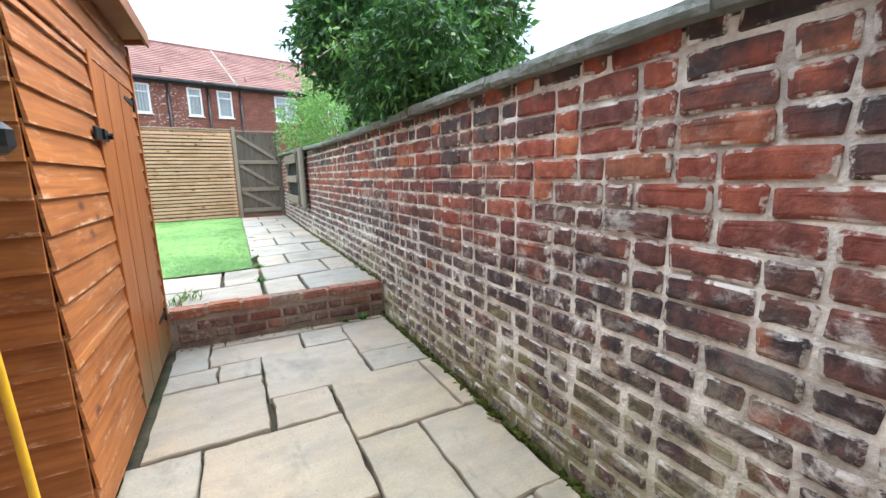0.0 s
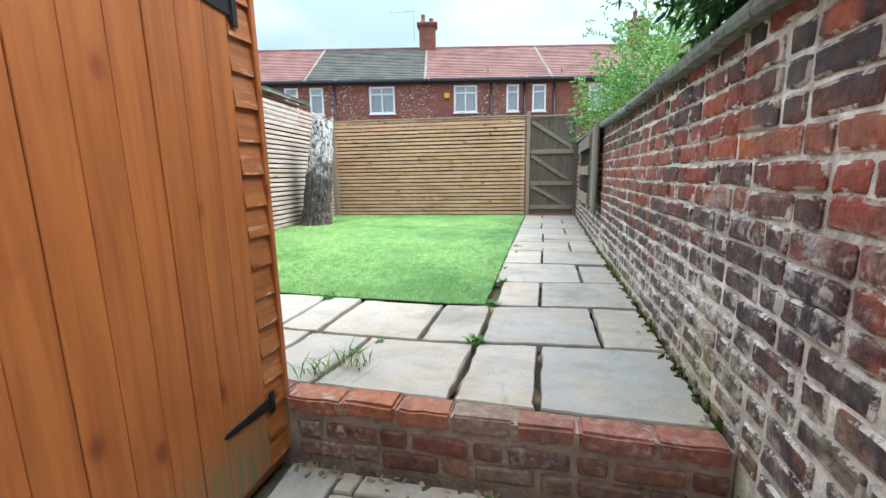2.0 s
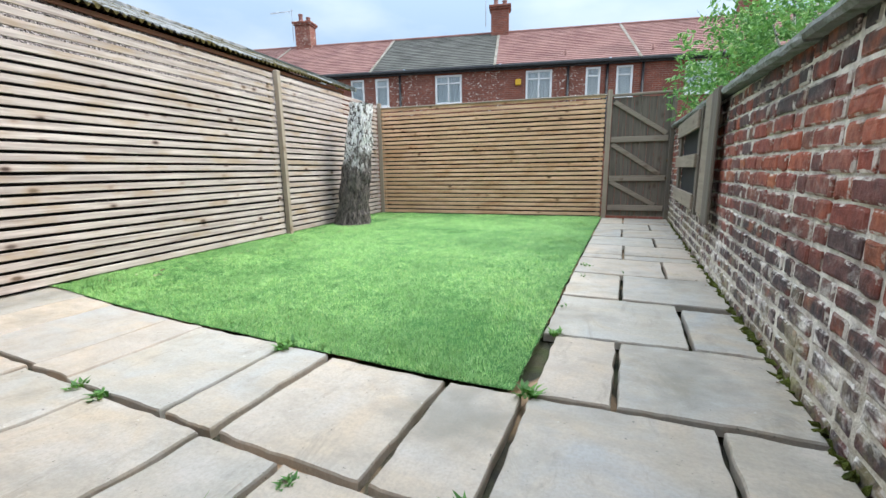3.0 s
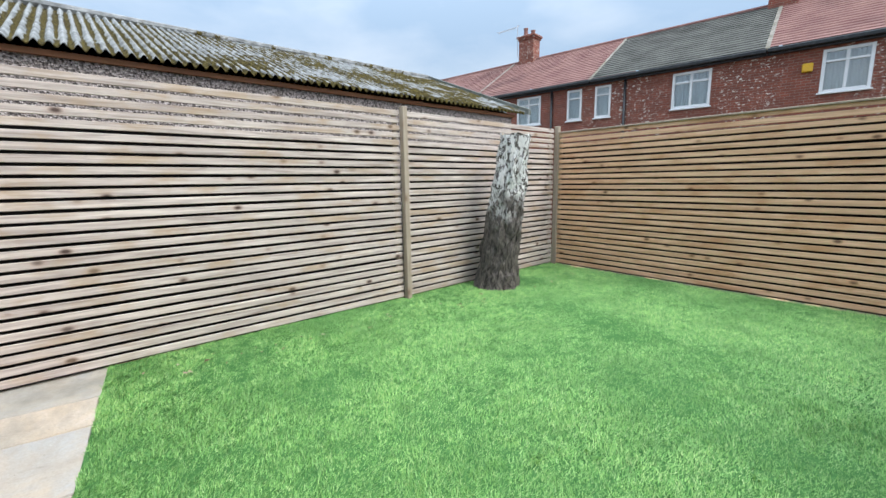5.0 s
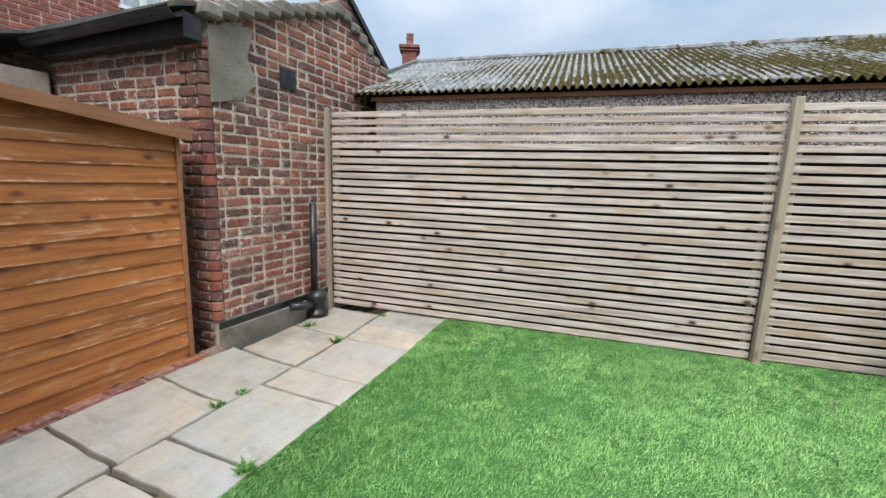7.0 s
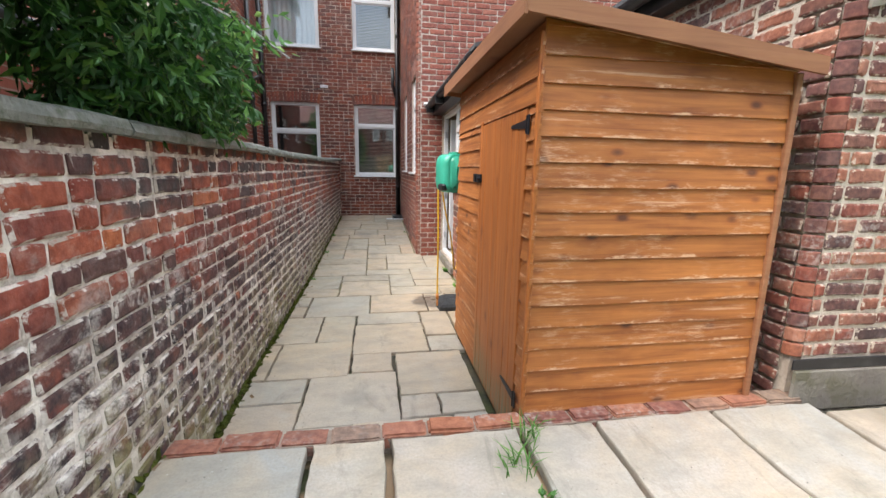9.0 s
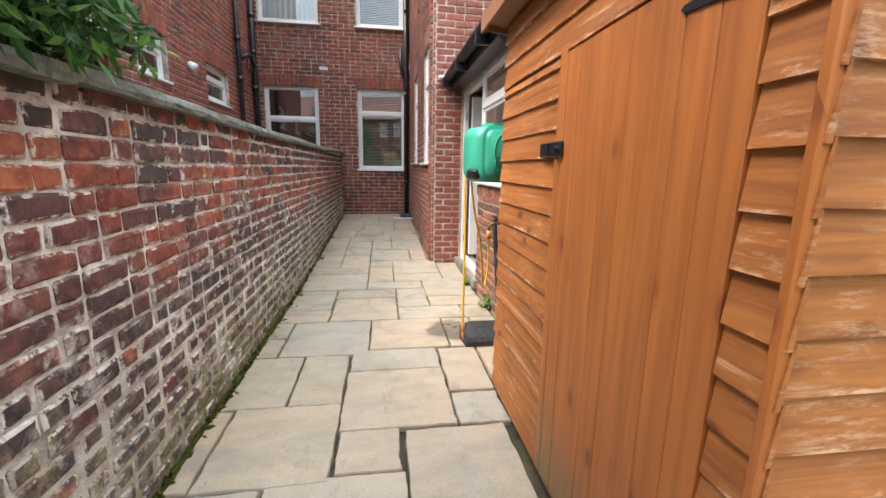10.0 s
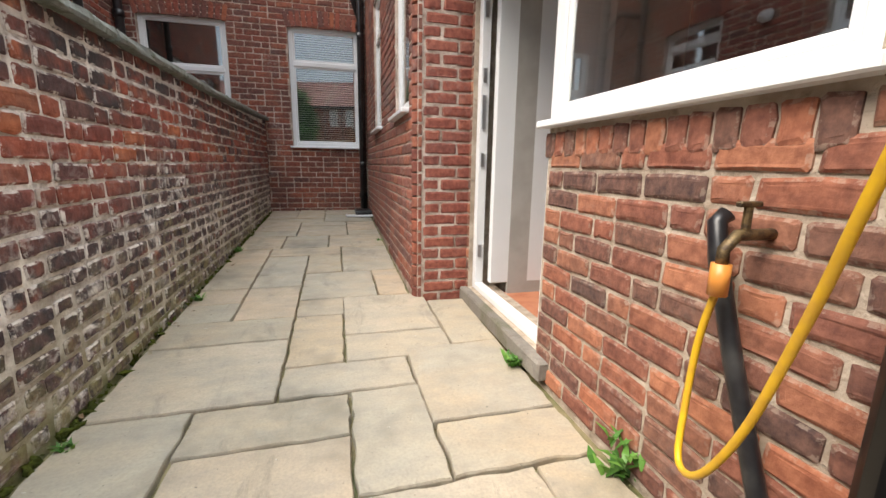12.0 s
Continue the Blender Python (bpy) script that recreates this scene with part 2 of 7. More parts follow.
M_GABLE = brick_material(name="gable_brick", rim=0.85, tone=(0.56, 0.47, 0.38), soot=0.5, bloom=0.6, stops=[(0.0, (0.28, 0.07, 0.045)), (0.22, (0.14, 0.048, 0.044)), (0.42, (0.36, 0.12, 0.065)), (0.6, (0.075, 0.042, 0.046)), (0.8, (0.19, 0.065, 0.055)), (1.0, (0.42, 0.18, 0.11))])
M_OUTH = brick_material("outhouse_brick", [(0.0, (0.345, 0.103, 0.063)), (0.3, (0.230, 0.063, 0.052)), (0.5, (0.414, 0.138, 0.081)), (0.7, (0.127, 0.057, 0.057)), (0.85, (0.322, 0.115, 0.092)), (1.0, (0.460, 0.184, 0.115))], 0.3, 0.5)
M_OLD = old_wall_material()
# dark tones here put the gable's shaded side into the brick colour
M_BACK = Mat("back_gable_brick", 0.9)
bk = M_BACK.t.nodes.new("ShaderNodeTexBrick")
bk.inputs["Scale"].default_value = 1.0
for k, v in (("Brick Width", 0.236), ("Row Height", 0.083), ("Mortar Size", 0.009)):
    bk.inputs[k].default_value = v
bk.inputs["Color1"].default_value, bk.inputs["Color2"].default_value, bk.inputs["Mortar"].default_value = (0.2, 0.07, 0.045, 1), (0.09, 0.045, 0.04, 1), (0.3, 0.23, 0.19, 1)
sep = M_BACK.t.nodes.new("ShaderNodeSeparateXYZ")
comb = M_BACK.t.nodes.new("ShaderNodeCombineXYZ")
M_BACK.link(M_BACK.pos, sep.inputs[0])
M_BACK.link(sep.outputs[0], comb.inputs[0])
M_BACK.link(sep.outputs[2], comb.inputs[1])
M_BACK.link(comb.outputs[0], bk.inputs["Vector"])
M_BACK = M_BACK.done(M_BACK.mix(M_BACK.grey(M_BACK.noise(2, 4), 0.4, 0.65, 0, 0.7), bk.outputs["Color"], (0.06, 0.045, 0.04)), M_BACK.math("ADD", bk.outputs["Fac"], M_BACK.noise(40, 4)), 0.5, 0.008)
M_STEPB = brick_material("step_brick", [(0.0, (0.2, 0.07, 0.05)), (0.25, (0.11, 0.05, 0.042)), (0.5, (0.26, 0.1, 0.065)), (0.7, (0.15, 0.085, 0.065)), (0.85, (0.2, 0.16, 0.12)), (1.0, (0.3, 0.11, 0.06))], 0.6, 0.8, 0.25, (0.22, 0.18, 0.14))
M_EDGING = brick_material("edging_brick", [(0.0, (0.3, 0.1, 0.06)), (0.2, (0.36, 0.15, 0.1)), (0.4, (0.42, 0.15, 0.075)), (0.58, (0.3, 0.23, 0.17)), (0.72, (0.24, 0.09, 0.07)), (0.88, (0.46, 0.2, 0.11))], 0.45, 0.85, 0.0)
M_MORT = mortar_material("grey_mortar", (0.4, 0.35, 0.31), (0.84, 0.79, 0.72), 0.55)
M_MORT_D = mortar_material("brown_mortar", (0.24, 0.175, 0.135), (0.36, 0.28, 0.22))
M_MORT_H = mortar_material("pale_house_mortar", (0.36, 0.27, 0.22), (0.62, 0.52, 0.45))
M_MORT_B = mortar_material("buff_mortar", (0.32, 0.25, 0.19), (0.48, 0.4, 0.32))
M_MORT_L = mortar_material("lime_mortar", (0.46, 0.38, 0.31), (0.62, 0.54, 0.45))
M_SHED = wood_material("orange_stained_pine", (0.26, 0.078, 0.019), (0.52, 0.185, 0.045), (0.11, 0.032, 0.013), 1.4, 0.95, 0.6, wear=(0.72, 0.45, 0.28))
M_SHEDV = wood_material("orange_stained_door", (0.34, 0.1, 0.022), (0.52, 0.17, 0.04), (0.15, 0.035, 0.012), 1.2, 0.75, 0.55, vertical=True, fade=0.95)
M_TRIM = wood_material("brown_stained_trim", (0.25, 0.1, 0.045), (0.34, 0.15, 0.07), (0.1, 0.04, 0.02), 1.5, 0.4, 0.7)
M_SLAT = wood_material("weathered_slat", (0.32, 0.26, 0.235), (0.7, 0.61, 0.55), (0.075, 0.045, 0.035), 1.5, 1.0, 0.8, stain=(0.38, 0.26, 0.15))
M_SLAT2 = wood_material("fresh_slat", (0.6, 0.35, 0.2), (0.9, 0.6, 0.38), (0.14, 0.075, 0.045), 1.5, 0.9, 0.8, stain=(0.5, 0.24, 0.1))
M_POST = wood_material("grey_post", (0.31, 0.25, 0.19), (0.42, 0.35, 0.27), (0.15, 0.1, 0.06), 1.4, 0.6, 0.85, vertical=True)
M_GATE = wood_material("weathered_gate", (0.1, 0.085, 0.07), (0.18, 0.15, 0.12), (0.06, 0.045, 0.035), 1.4, 0.5, 0.9, green=0.3, vertical=True)
M_GATEH = wood_material("weathered_rail", (0.22, 0.18, 0.14), (0.31, 0.255, 0.2), (0.09, 0.07, 0.05), 1.4, 0.5, 0.9)


def slab_material():
    """Riven sandstone: warm olive-buff in the passage, greyer on the patio; stains, rust and lichen specks."""
    m = Mat("sandstone_slab", 0.62)
    r = m.rand()
    warm = m.ramp(r, [(0.0, (0.47, 0.39, 0.28)), (0.2, (0.40, 0.35, 0.27)), (0.4, (0.53, 0.42, 0.30)), (0.6, (0.37, 0.34, 0.28)), (0.8, (0.54, 0.40, 0.27)), (1.0, (0.45, 0.37, 0.26))])
    cool = m.ramp(r, [(0.0, (0.42, 0.39, 0.35)), (0.3, (0.34, 0.33, 0.32)), (0.5, (0.47, 0.42, 0.36)), (0.7, (0.32, 0.335, 0.335)), (0.9, (0.49, 0.41, 0.34)), (1.0, (0.40, 0.38, 0.36))])
    sp = m.t.nodes.new("ShaderNodeSeparateXYZ")
    m.link(m.pos, sp.inputs[0])
    c = m.mix(m.grey(sp.outputs[1], 1.5, 3.6), warm, cool)
    c = m.mix(m.grey(m.noise(2.6, 5, shift=r, dist=1.2), 0.35, 0.66, 0, 0.7), c, (0.46, 0.35, 0.23))
    c = m.mix(m.grey(m.noise(3.4, 6, s=(1, 2.2, 1), shift=r, rough=0.7), 0.42, 0.66, 0, 0.6), c, (0.27, 0.245, 0.2))
    tint = m.math("FRACT", m.math("MULTIPLY", r, 7.31))
    c = m.mix(m.grey(tint, 0.72, 0.8, 0, 0.2), c, (0.36, 0.38, 0.35))
    c = m.mix(m.grey(tint, 0.28, 0.2, 0, 0.16), c, (0.55, 0.4, 0.29))
    c = m.mix(m.grey(m.noise(1.1, 4, rough=0.7), 0.54, 0.68, 0, 0.6), c, (0.15, 0.14, 0.11))
    c = m.mix(m.grey(m.noise(5, 7, s=(1, 0.4, 1), shift=r, rough=0.75, dist=0.8), 0.56, 0.66, 0, 0.5), c, (0.2, 0.18, 0.14))
    c = m.mix(m.grey(m.noise(90, 3), 0.4, 0.7, 0, 0.3), c, (0.2, 0.19, 0.16))
    c = m.mix(m.grey(m.noise(22, 6, rough=0.8), 0.66, 0.71, 0, 0.7), c, (0.66, 0.64, 0.58))
    c = m.mix(m.grey(m.noise(45, 3), 0.7, 0.74, 0, 0.7), c, (0.07, 0.065, 0.055))
    near = m.n("ShaderNodeVectorMath")
    near.operation = "DISTANCE"
    m.link(m.pos, near.inputs[0])
    near.inputs[1].default_value = (-0.47, 0.68, 0.0)
    wet = m.grey(m.math("ADD", near.outputs["Value"], m.math("MULTIPLY", m.noise(7, 4), 0.35)), 0.42, 0.37)
    c = m.mix(wet, c, m.mix(1.0, c, (0.42, 0.42, 0.45), "MULTIPLY"))
    h = m.math("ADD", m.noise(7, 6, shift=r), m.math("MULTIPLY", m.noise(60, 4), 0.3))
    return m.done(c, h, 0.5, 0.014, m.math("SUBTRACT", m.grey(m.noise(5, 3), 0.3, 0.7, 0.42, 0.72), m.math("MULTIPLY", wet, 0.25)))


M_SLAB = slab_material()
m = Mat("joint_dirt", 0.95)
sp = m.t.nodes.new("ShaderNodeSeparateXYZ")
m.link(m.pos, sp.inputs[0])
sand = m.mix(m.grey(m.noise(5, 5), 0.4, 0.6), (0.3, 0.24, 0.13), (0.13, 0.13, 0.05))
patch = m.math("MULTIPLY", m.grey(sp.outputs[1], 3.4, 3.5), m.grey(m.noise(1.7, 3), 0.52, 0.56, 0, 0.9))
M_JOINT = m.done(m.mix(patch, m.mix(m.grey(sp.outputs[1], 1.2, 0.3, 0, 0.85), m.mix(m.grey(m.noise(6, 5), 0.35, 0.65), (0.03, 0.027, 0.02), m.mix(m.grey(m.noise(2, 3), 0.45, 0.6), (0.1, 0.08, 0.045), (0.06, 0.07, 0.02))), sand), (0.42, 0.27, 0.16)), m.noise(80, 4), 0.9, 0.01)
m = Mat("bare_earth", 0.95)
M_EARTH = m.done(m.mix(m.grey(m.noise(1.2, 5), 0.4, 0.6), (0.075, 0.06, 0.04), m.mix(m.grey(m.noise(9, 5), 0.4, 0.6), (0.1, 0.11, 0.045), (0.14, 0.11, 0.075))), m.noise(40, 5), 0.9, 0.02)
m = Mat("turf_base", 0.95, spec=0.1)
M_TURF = m.done(m.mix(m.grey(m.noise(40, 4), 0.3, 0.7), (0.035, 0.11, 0.03), (0.08, 0.2, 0.06)), m.noise(90, 4), 0.8, 0.02)
m = Mat("turf_blade", 0.5, spec=0.35)
rr = m.rand()
c = m.ramp(rr, [(0, (0.09, 0.24, 0.05)), (0.4, (0.18, 0.4, 0.1)), (0.8, (0.3, 0.52, 0.15)), (1, (0.42, 0.57, 0.24))])
c = m.mix(m.grey(m.noise(12, 5, rough=0.7), 0.48, 0.66, 0, 0.6), c, (0.05, 0.15, 0.035))
M_BLADE = m.done(m.mix(m.grey(m.noise(1.3, 6, rough=0.65), 0.46, 0.64, 0, 0.55), c, (0.07, 0.19, 0.04)))
m = Mat("coping_cement", 0.9)
M_COPE = m.done(m.mix(m.grey(m.noise(5, 5), 0.35, 0.65), (0.15, 0.16, 0.145), m.mix(m.grey(m.noise(20, 5), 0.4, 0.6), (0.27, 0.28, 0.26), (0.1, 0.115, 0.08))), m.noise(40, 6), 0.8, 0.015)
m = Mat("cement_render", 0.92)
M_RENDER = m.done(m.mix(m.grey(m.noise(6, 5), 0.35, 0.65), (0.17, 0.15, 0.13), m.mix(m.grey(m.noise(3, 3), 0.4, 0.6), (0.31, 0.28, 0.24), (0.13, 0.12, 0.08))), m.noise(40, 5), 0.8, 0.015)
m = Mat("white_upvc", 0.3)
M_UPVC = m.done(m.mix(m.grey(m.noise(3, 4), 0.4, 0.75, 0, 0.25), (0.74, 0.75, 0.76), (0.6, 0.6, 0.58)))
m = Mat("black_plastic", 0.35)
M_BLACK = m.done(m.mix(m.grey(m.noise(8, 4), 0.5, 0.7), (0.012, 0.012, 0.014), (0.04, 0.04, 0.04)), m.noise(30, 3), 0.1, 0.004)
m = Mat("black_rubber", 0.6)
M_RUBBER = m.done(m.mix(m.grey(m.noise(40, 4), 0.4, 0.7), (0.014, 0.015, 0.017), (0.045, 0.048, 0.052)), m.noise(120, 4), 0.5, 0.006)
m = Mat("black_iron", 0.5, 0.3)
M_IRON = m.done((0.012, 0.013, 0.018), m.noise(90, 3), 0.2, 0.003)
m = Mat("green_plastic", 0.38)
M_GREEN = m.done(m.mix(m.grey(m.noise(4, 4), 0.4, 0.7), (0.016, 0.34, 0.22), (0.05, 0.42, 0.29)))
m = Mat("grey_handle", 0.5)
M_HANDLE = m.done(m.mix(m.grey(m.noise(12, 4), 0.4, 0.65), (0.05, 0.055, 0.055), (0.1, 0.1, 0.1)))
m = Mat("yellow_hose", 0.42)
M_HOSE = m.done(m.mix(m.grey(m.noise(20, 3), 0.4, 0.7), (0.72, 0.42, 0.02), (0.6, 0.33, 0.03)))
m = Mat("orange_plastic", 0.4)
M_ORANGE = m.done((0.62, 0.24, 0.05))
m = Mat("pale_grey_plastic", 0.45)
M_GREYP = m.done(m.mix(m.grey(m.noise(6, 4), 0.45, 0.65), (0.36, 0.42, 0.44), (0.24, 0.28, 0.28)))
m = Mat("brass", 0.55, 0.8)
M_BRASS = m.done(m.mix(m.grey(m.noise(60, 4), 0.4, 0.6), (0.2, 0.14, 0.07), (0.07, 0.05, 0.035)))
m = Mat("steel", 0.35, 0.9)
M_STEEL = m.done((0.5, 0.5, 0.52))
# near-black, stands in for shade in fence gaps, hatch openings and unlit rooms
m = Mat("painted_shade", 0.9)
M_SHADE = m.done((0.012, 0.012, 0.013))
m = Mat("terracotta_floor", 0.5)
M_TERRA = m.done(m.mix(m.grey(m.noise(8, 3), 0.4, 0.6), (0.36, 0.12, 0.06), (0.45, 0.18, 0.1)))
m = Mat("inside_plaster", 0.9)
M_PLAST = m.done(m.mix(m.grey(m.noise(4, 3), 0.4, 0.6), (0.36, 0.34, 0.31), (0.42, 0.4, 0.37)))
m = Mat("blind_slat", 0.6)
M_BLIND = m.done((0.4, 0.39, 0.36))
m = Mat("net_curtain", 0.9)
M_CURT = m.done(m.mix(m.grey(m.noise(30, 2, s=(3, 3, 0.1)), 0.35, 0.65), (0.6, 0.62, 0.62), (0.75, 0.77, 0.77)))
gm = bpy.data.materials.new("window_glass")
gm.use_nodes = True
gb = gm.node_tree.nodes["Principled BSDF"]
gb.inputs["Base Color"].default_value = (0.9, 0.95, 0.95, 1)
gb.inputs["Roughness"].default_value = 0.02
gb.inputs["IOR"].default_value = 2.2
gb.inputs["Transmission Weight"].default_value = 1.0
M_GLASS = gm


def tile_material(name, a, b, pitch, course=True, moss=0.0):
    m = Mat(name, 0.85)
    c = m.mix(m.grey(m.noise(1.2, 5), 0.35, 0.65), a, b)
    c = m.mix(m.grey(m.noise(14, 4), 0.4, 0.7, 0, 0.4), c, m.mix(1.0, c, (0.6, 0.6, 0.6), "MULTIPLY"))
    c = m.mix(m.grey(m.noise(0.35, 4, s=(1, 1, 2)), 0.55, 0.68, 0, 0.6), c, m.mix(1.0, c, (0.5, 0.45, 0.45), "MULTIPLY"))
    if moss:
        c = m.mix(m.grey(m.noise(3, 6), 0.5, 0.62, 0, moss), c, (0.17, 0.15, 0.06))
    return m.done(c, m.noise(30, 4), 0.5, 0.02)


M_TILER = tile_material("red_roof_tile", (0.19, 0.085, 0.075), (0.27, 0.14, 0.12), 0.1)
M_TILEG = tile_material("grey_roof_tile", (0.055, 0.055, 0.047), (0.105, 0.103, 0.09), 0.3)
M_SLATE = tile_material("slate_roof", (0.05, 0.052, 0.056), (0.095, 0.095, 0.1), 0.3, moss=0.5)
m = Mat("corrugated_cement", 0.95, spec=0.1)
g1 = m.noise(1.1, 5, s=(1, 0.35, 1))
sp = m.t.nodes.new("ShaderNodeSeparateXYZ")
m.link(m.pos, sp.inputs[0])
north = m.grey(sp.outputs[1], 4.0, 9.5, -0.1, 0.16)
sheet = m.mix(m.grey(m.noise(7, 6), 0.35, 0.65), (0.15, 0.155, 0.155), (0.34, 0.35, 0.35))
moss = m.mix(m.grey(m.noise(25, 5), 0.35, 0.65), (0.02, 0.016, 0.007), (0.11, 0.085, 0.022))
furrow = m.t.nodes.new("ShaderNodeAttribute")
furrow.attribute_name = "furrow"
damp = m.math("MULTIPLY", m.math("POWER", furrow.outputs["Fac"], 1.2), 0.42)
cover = m.math("ADD", m.math("ADD", m.math("ADD", north, damp), m.noise(1.0, 4)), m.math("MULTIPLY", m.noise(12, 5, s=(0.4, 1, 1)), 0.7))
M_CORR = m.done(m.mix(m.grey(cover, 0.92, 1.0), sheet, moss), m.noise(50, 5), 0.8, 0.02)
m = Mat("pebbledash", 0.95)
vv = m.t.nodes.new("ShaderNodeTexVoronoi")
vv.inputs["Scale"].default_value = 75
m.link(m.pos, vv.inputs["Vector"])
M_PEB = m.done(m.mix(m.grey(vv.outputs["Color"], 0.2, 0.8), (0.1, 0.085, 0.08), (0.5, 0.44, 0.42)), vv.outputs["Distance"], 0.9, 0.02)
m = Mat("birch_bark", 0.95)
fis = m.noise(9, 7, s=(2.6, 2.6, 0.9), rough=0.78, dist=0.6)
bark = m.mix(m.grey(fis, 0.4, 0.62), (0.02, 0.016, 0.014), (0.21, 0.18, 0.16))
pale = m.math("MULTIPLY", m.grey(m.noise(9, 7, s=(2.6, 2.6, 1.5), rough=0.72, dist=0.5), 0.47, 0.49), m.grey(m.math("ADD", m.height(), m.math("MULTIPLY", m.noise(4, 3), 1.5)), 1.85, 2.3, 0.0, 1.0))
M_BARK = m.done(m.mix(pale, bark, (0.8, 0.79, 0.77)), fis, 1.0, 0.05)
m = Mat("cut_wood", 0.9)
M_CUT = m.done(m.mix(m.grey(m.noise(12, 5), 0.4, 0.6), (0.3, 0.26, 0.2), (0.16, 0.13, 0.1)), m.noise(30, 4), 0.5, 0.02)


def leaf_material(name, stops):
    m = Mat(name, 0.45, spec=0.4)
    c = m.ramp(m.rand(), stops)
    m.b.inputs["Subsurface Weight"].default_value = 0.0
    out = m.t.nodes["Material Output"]
    tr = m.t.nodes.new("ShaderNodeBsdfTranslucent")
    mixs = m.t.nodes.new("ShaderNodeMixShader")
    mixs.inputs[0].default_value = 0.3
    m.link(c, tr.inputs["Color"])
    m.link(m.b.outputs[0], mixs.inputs[1])
    m.link(tr.outputs[0], mixs.inputs[2])
    m.link(mixs.outputs[0], out.inputs[0])
    return m.done(c)


M_LEAF = leaf_material("dark_leaf", [(0, (0.022, 0.07, 0.022)), (0.5, (0.042, 0.13, 0.034)), (0.85, (0.08, 0.21, 0.046)), (1, (0.15, 0.33, 0.07))])
M_LEAF2 = leaf_material("light_leaf", [(0, (0.090, 0.225, 0.053)), (0.5, (0.150, 0.345, 0.090)), (0.85, (0.240, 0.465, 0.120)), (1, (0.390, 0.540, 0.180))])
M_WEED = leaf_material("weed_leaf", [(0, (0.045, 0.14, 0.025)), (0.6, (0.1, 0.25, 0.045)), (1, (0.17, 0.34, 0.07))])
m = Mat("moss", 0.98, spec=0.1)
M_MOSS = m.done(m.mix(m.grey(m.noise(20, 5), 0.35, 0.65), (0.04, 0.05, 0.012), (0.11, 0.13, 0.025)), m.noise(90, 5), 1.0, 0.02)
m = Mat("leaf_litter", 0.9)
M_LITTER = m.done(m.ramp(m.rand(), [(0, (0.12, 0.07, 0.04)), (0.6, (0.2, 0.13, 0.07)), (1, (0.35, 0.3, 0.22))]))


# ---- mesh helpers ----
class Mesh:
    """Collects faces for one mesh object."""

    def __init__(self):
        self.v, self.f = [], []

    def add(self, verts, faces, m=None):
        k = len(self.v)
        self.v += [tuple(m @ Vector(p)) for p in verts] if m else [tuple(p) for p in verts]
        self.f += [tuple(i + k for i in f) for f in faces]
        return self

    def box(self, a, b, ch=0.0, m=None):
        x, y, z = [sorted((a[i], b[i])) for i in range(3)]
        if not ch:
            vs = [(x[i], y[j], z[k]) for i in (0, 1) for j in (0, 1) for k in (0, 1)]
            return self.add(vs, [(0, 1, 3, 2), (4, 6, 7, 5), (0, 4, 5, 1), (2, 3, 7, 6), (0, 2, 6, 4), (1, 5, 7, 3)], m)
        vs, ix = [], {}
        for i in (0, 1):
            for j in (0, 1):
                for k in (0, 1):
                    for ax in range(3):
                        p = [x[i], y[j], z[k]]
                        for o, s in zip(range(3), (i, j, k)):
                            if o != ax:
                                p[o] += ch if s == 0 else -ch
                        ix[i, j, k, ax] = len(vs)
                        vs.append(p)
        fs = []
        for ax in range(3):
            o1, o2 = (ax + 1) % 3, (ax + 2) % 3
            for s in (0, 1):
                key = lambda p, q: tuple({ax: s, o1: p, o2: q}[n] for n in range(3)) + (ax,)
                q = [ix[key(0, 0)], ix[key(1, 0)], ix[key(1, 1)], ix[key(0, 1)]]
                fs.append(tuple(q if s else q[::-1]))
            for p in (0, 1):
                for q in (0, 1):
                    e0 = {o1: p, o2: q}
                    c0 = tuple({**e0, ax: 0}[n] for n in range(3))
                    c1 = tuple({**e0, ax: 1}[n] for n in range(3))
                    fs.append((ix[c0 + (o1,)], ix[c1 + (o1,)], ix[c1 + (o2,)], ix[c0 + (o2,)]) if p == q else (ix[c0 + (o2,)], ix[c1 + (o2,)], ix[c1 + (o1,)], ix[c0 + (o1,)]))
        for i in (0, 1):
            for j in (0, 1):
                for k in (0, 1):
                    t = (ix[i, j, k, 0], ix[i, j, k, 1], ix[i, j, k, 2])
                    fs.append(t if (i + j + k) % 2 else t[::-1])
        return self.add(vs, fs, m)

    def tube(self, pts, r, n=10, caps=True, radii=None):
        pts = [Vector(p) for p in pts]
        k0 = len(self.v)
        up = Vector((0.13, 0.21, 0.97))
        for i, p in enumerate(pts):
            d = (pts[min(i + 1, len(pts) - 1)] - pts[max(i - 1, 0)]).normalized()
            if abs(d.dot(up)) > 0.95:
                up = Vector((1, 0.1, 0)).normalized()
            a = d.cross(up).normalized()
            b = d.cross(a).normalized()
            q = radii[i] if radii else r
            for j in range(n):
                t = 2 * math.pi * j / n
                self.v.append(tuple(p + a * (q * math.cos(t)) + b * (q * math.sin(t))))
        for i in range(len(pts) - 1):
            for j in range(n):
                self.f.append((k0 + i * n + j, k0 + (i + 1) * n + j, k0 + (i + 1) * n + (j + 1) % n, k0 + i * n + (j + 1) % n))
        if caps:
            self.f.append(tuple(k0 + j for j in range(n)))
            self.f.append(tuple(k0 + (len(pts) - 1) * n + j for j in reversed(range(n))))
        return self

    def prism(self, outline, m, depth):
        """An outline in x, z, pushed along y by depth, at m."""
        n = len(outline)
        vs = [(x, 0, z) for x, z in outline] + [(x, depth, z) for x, z in outline]
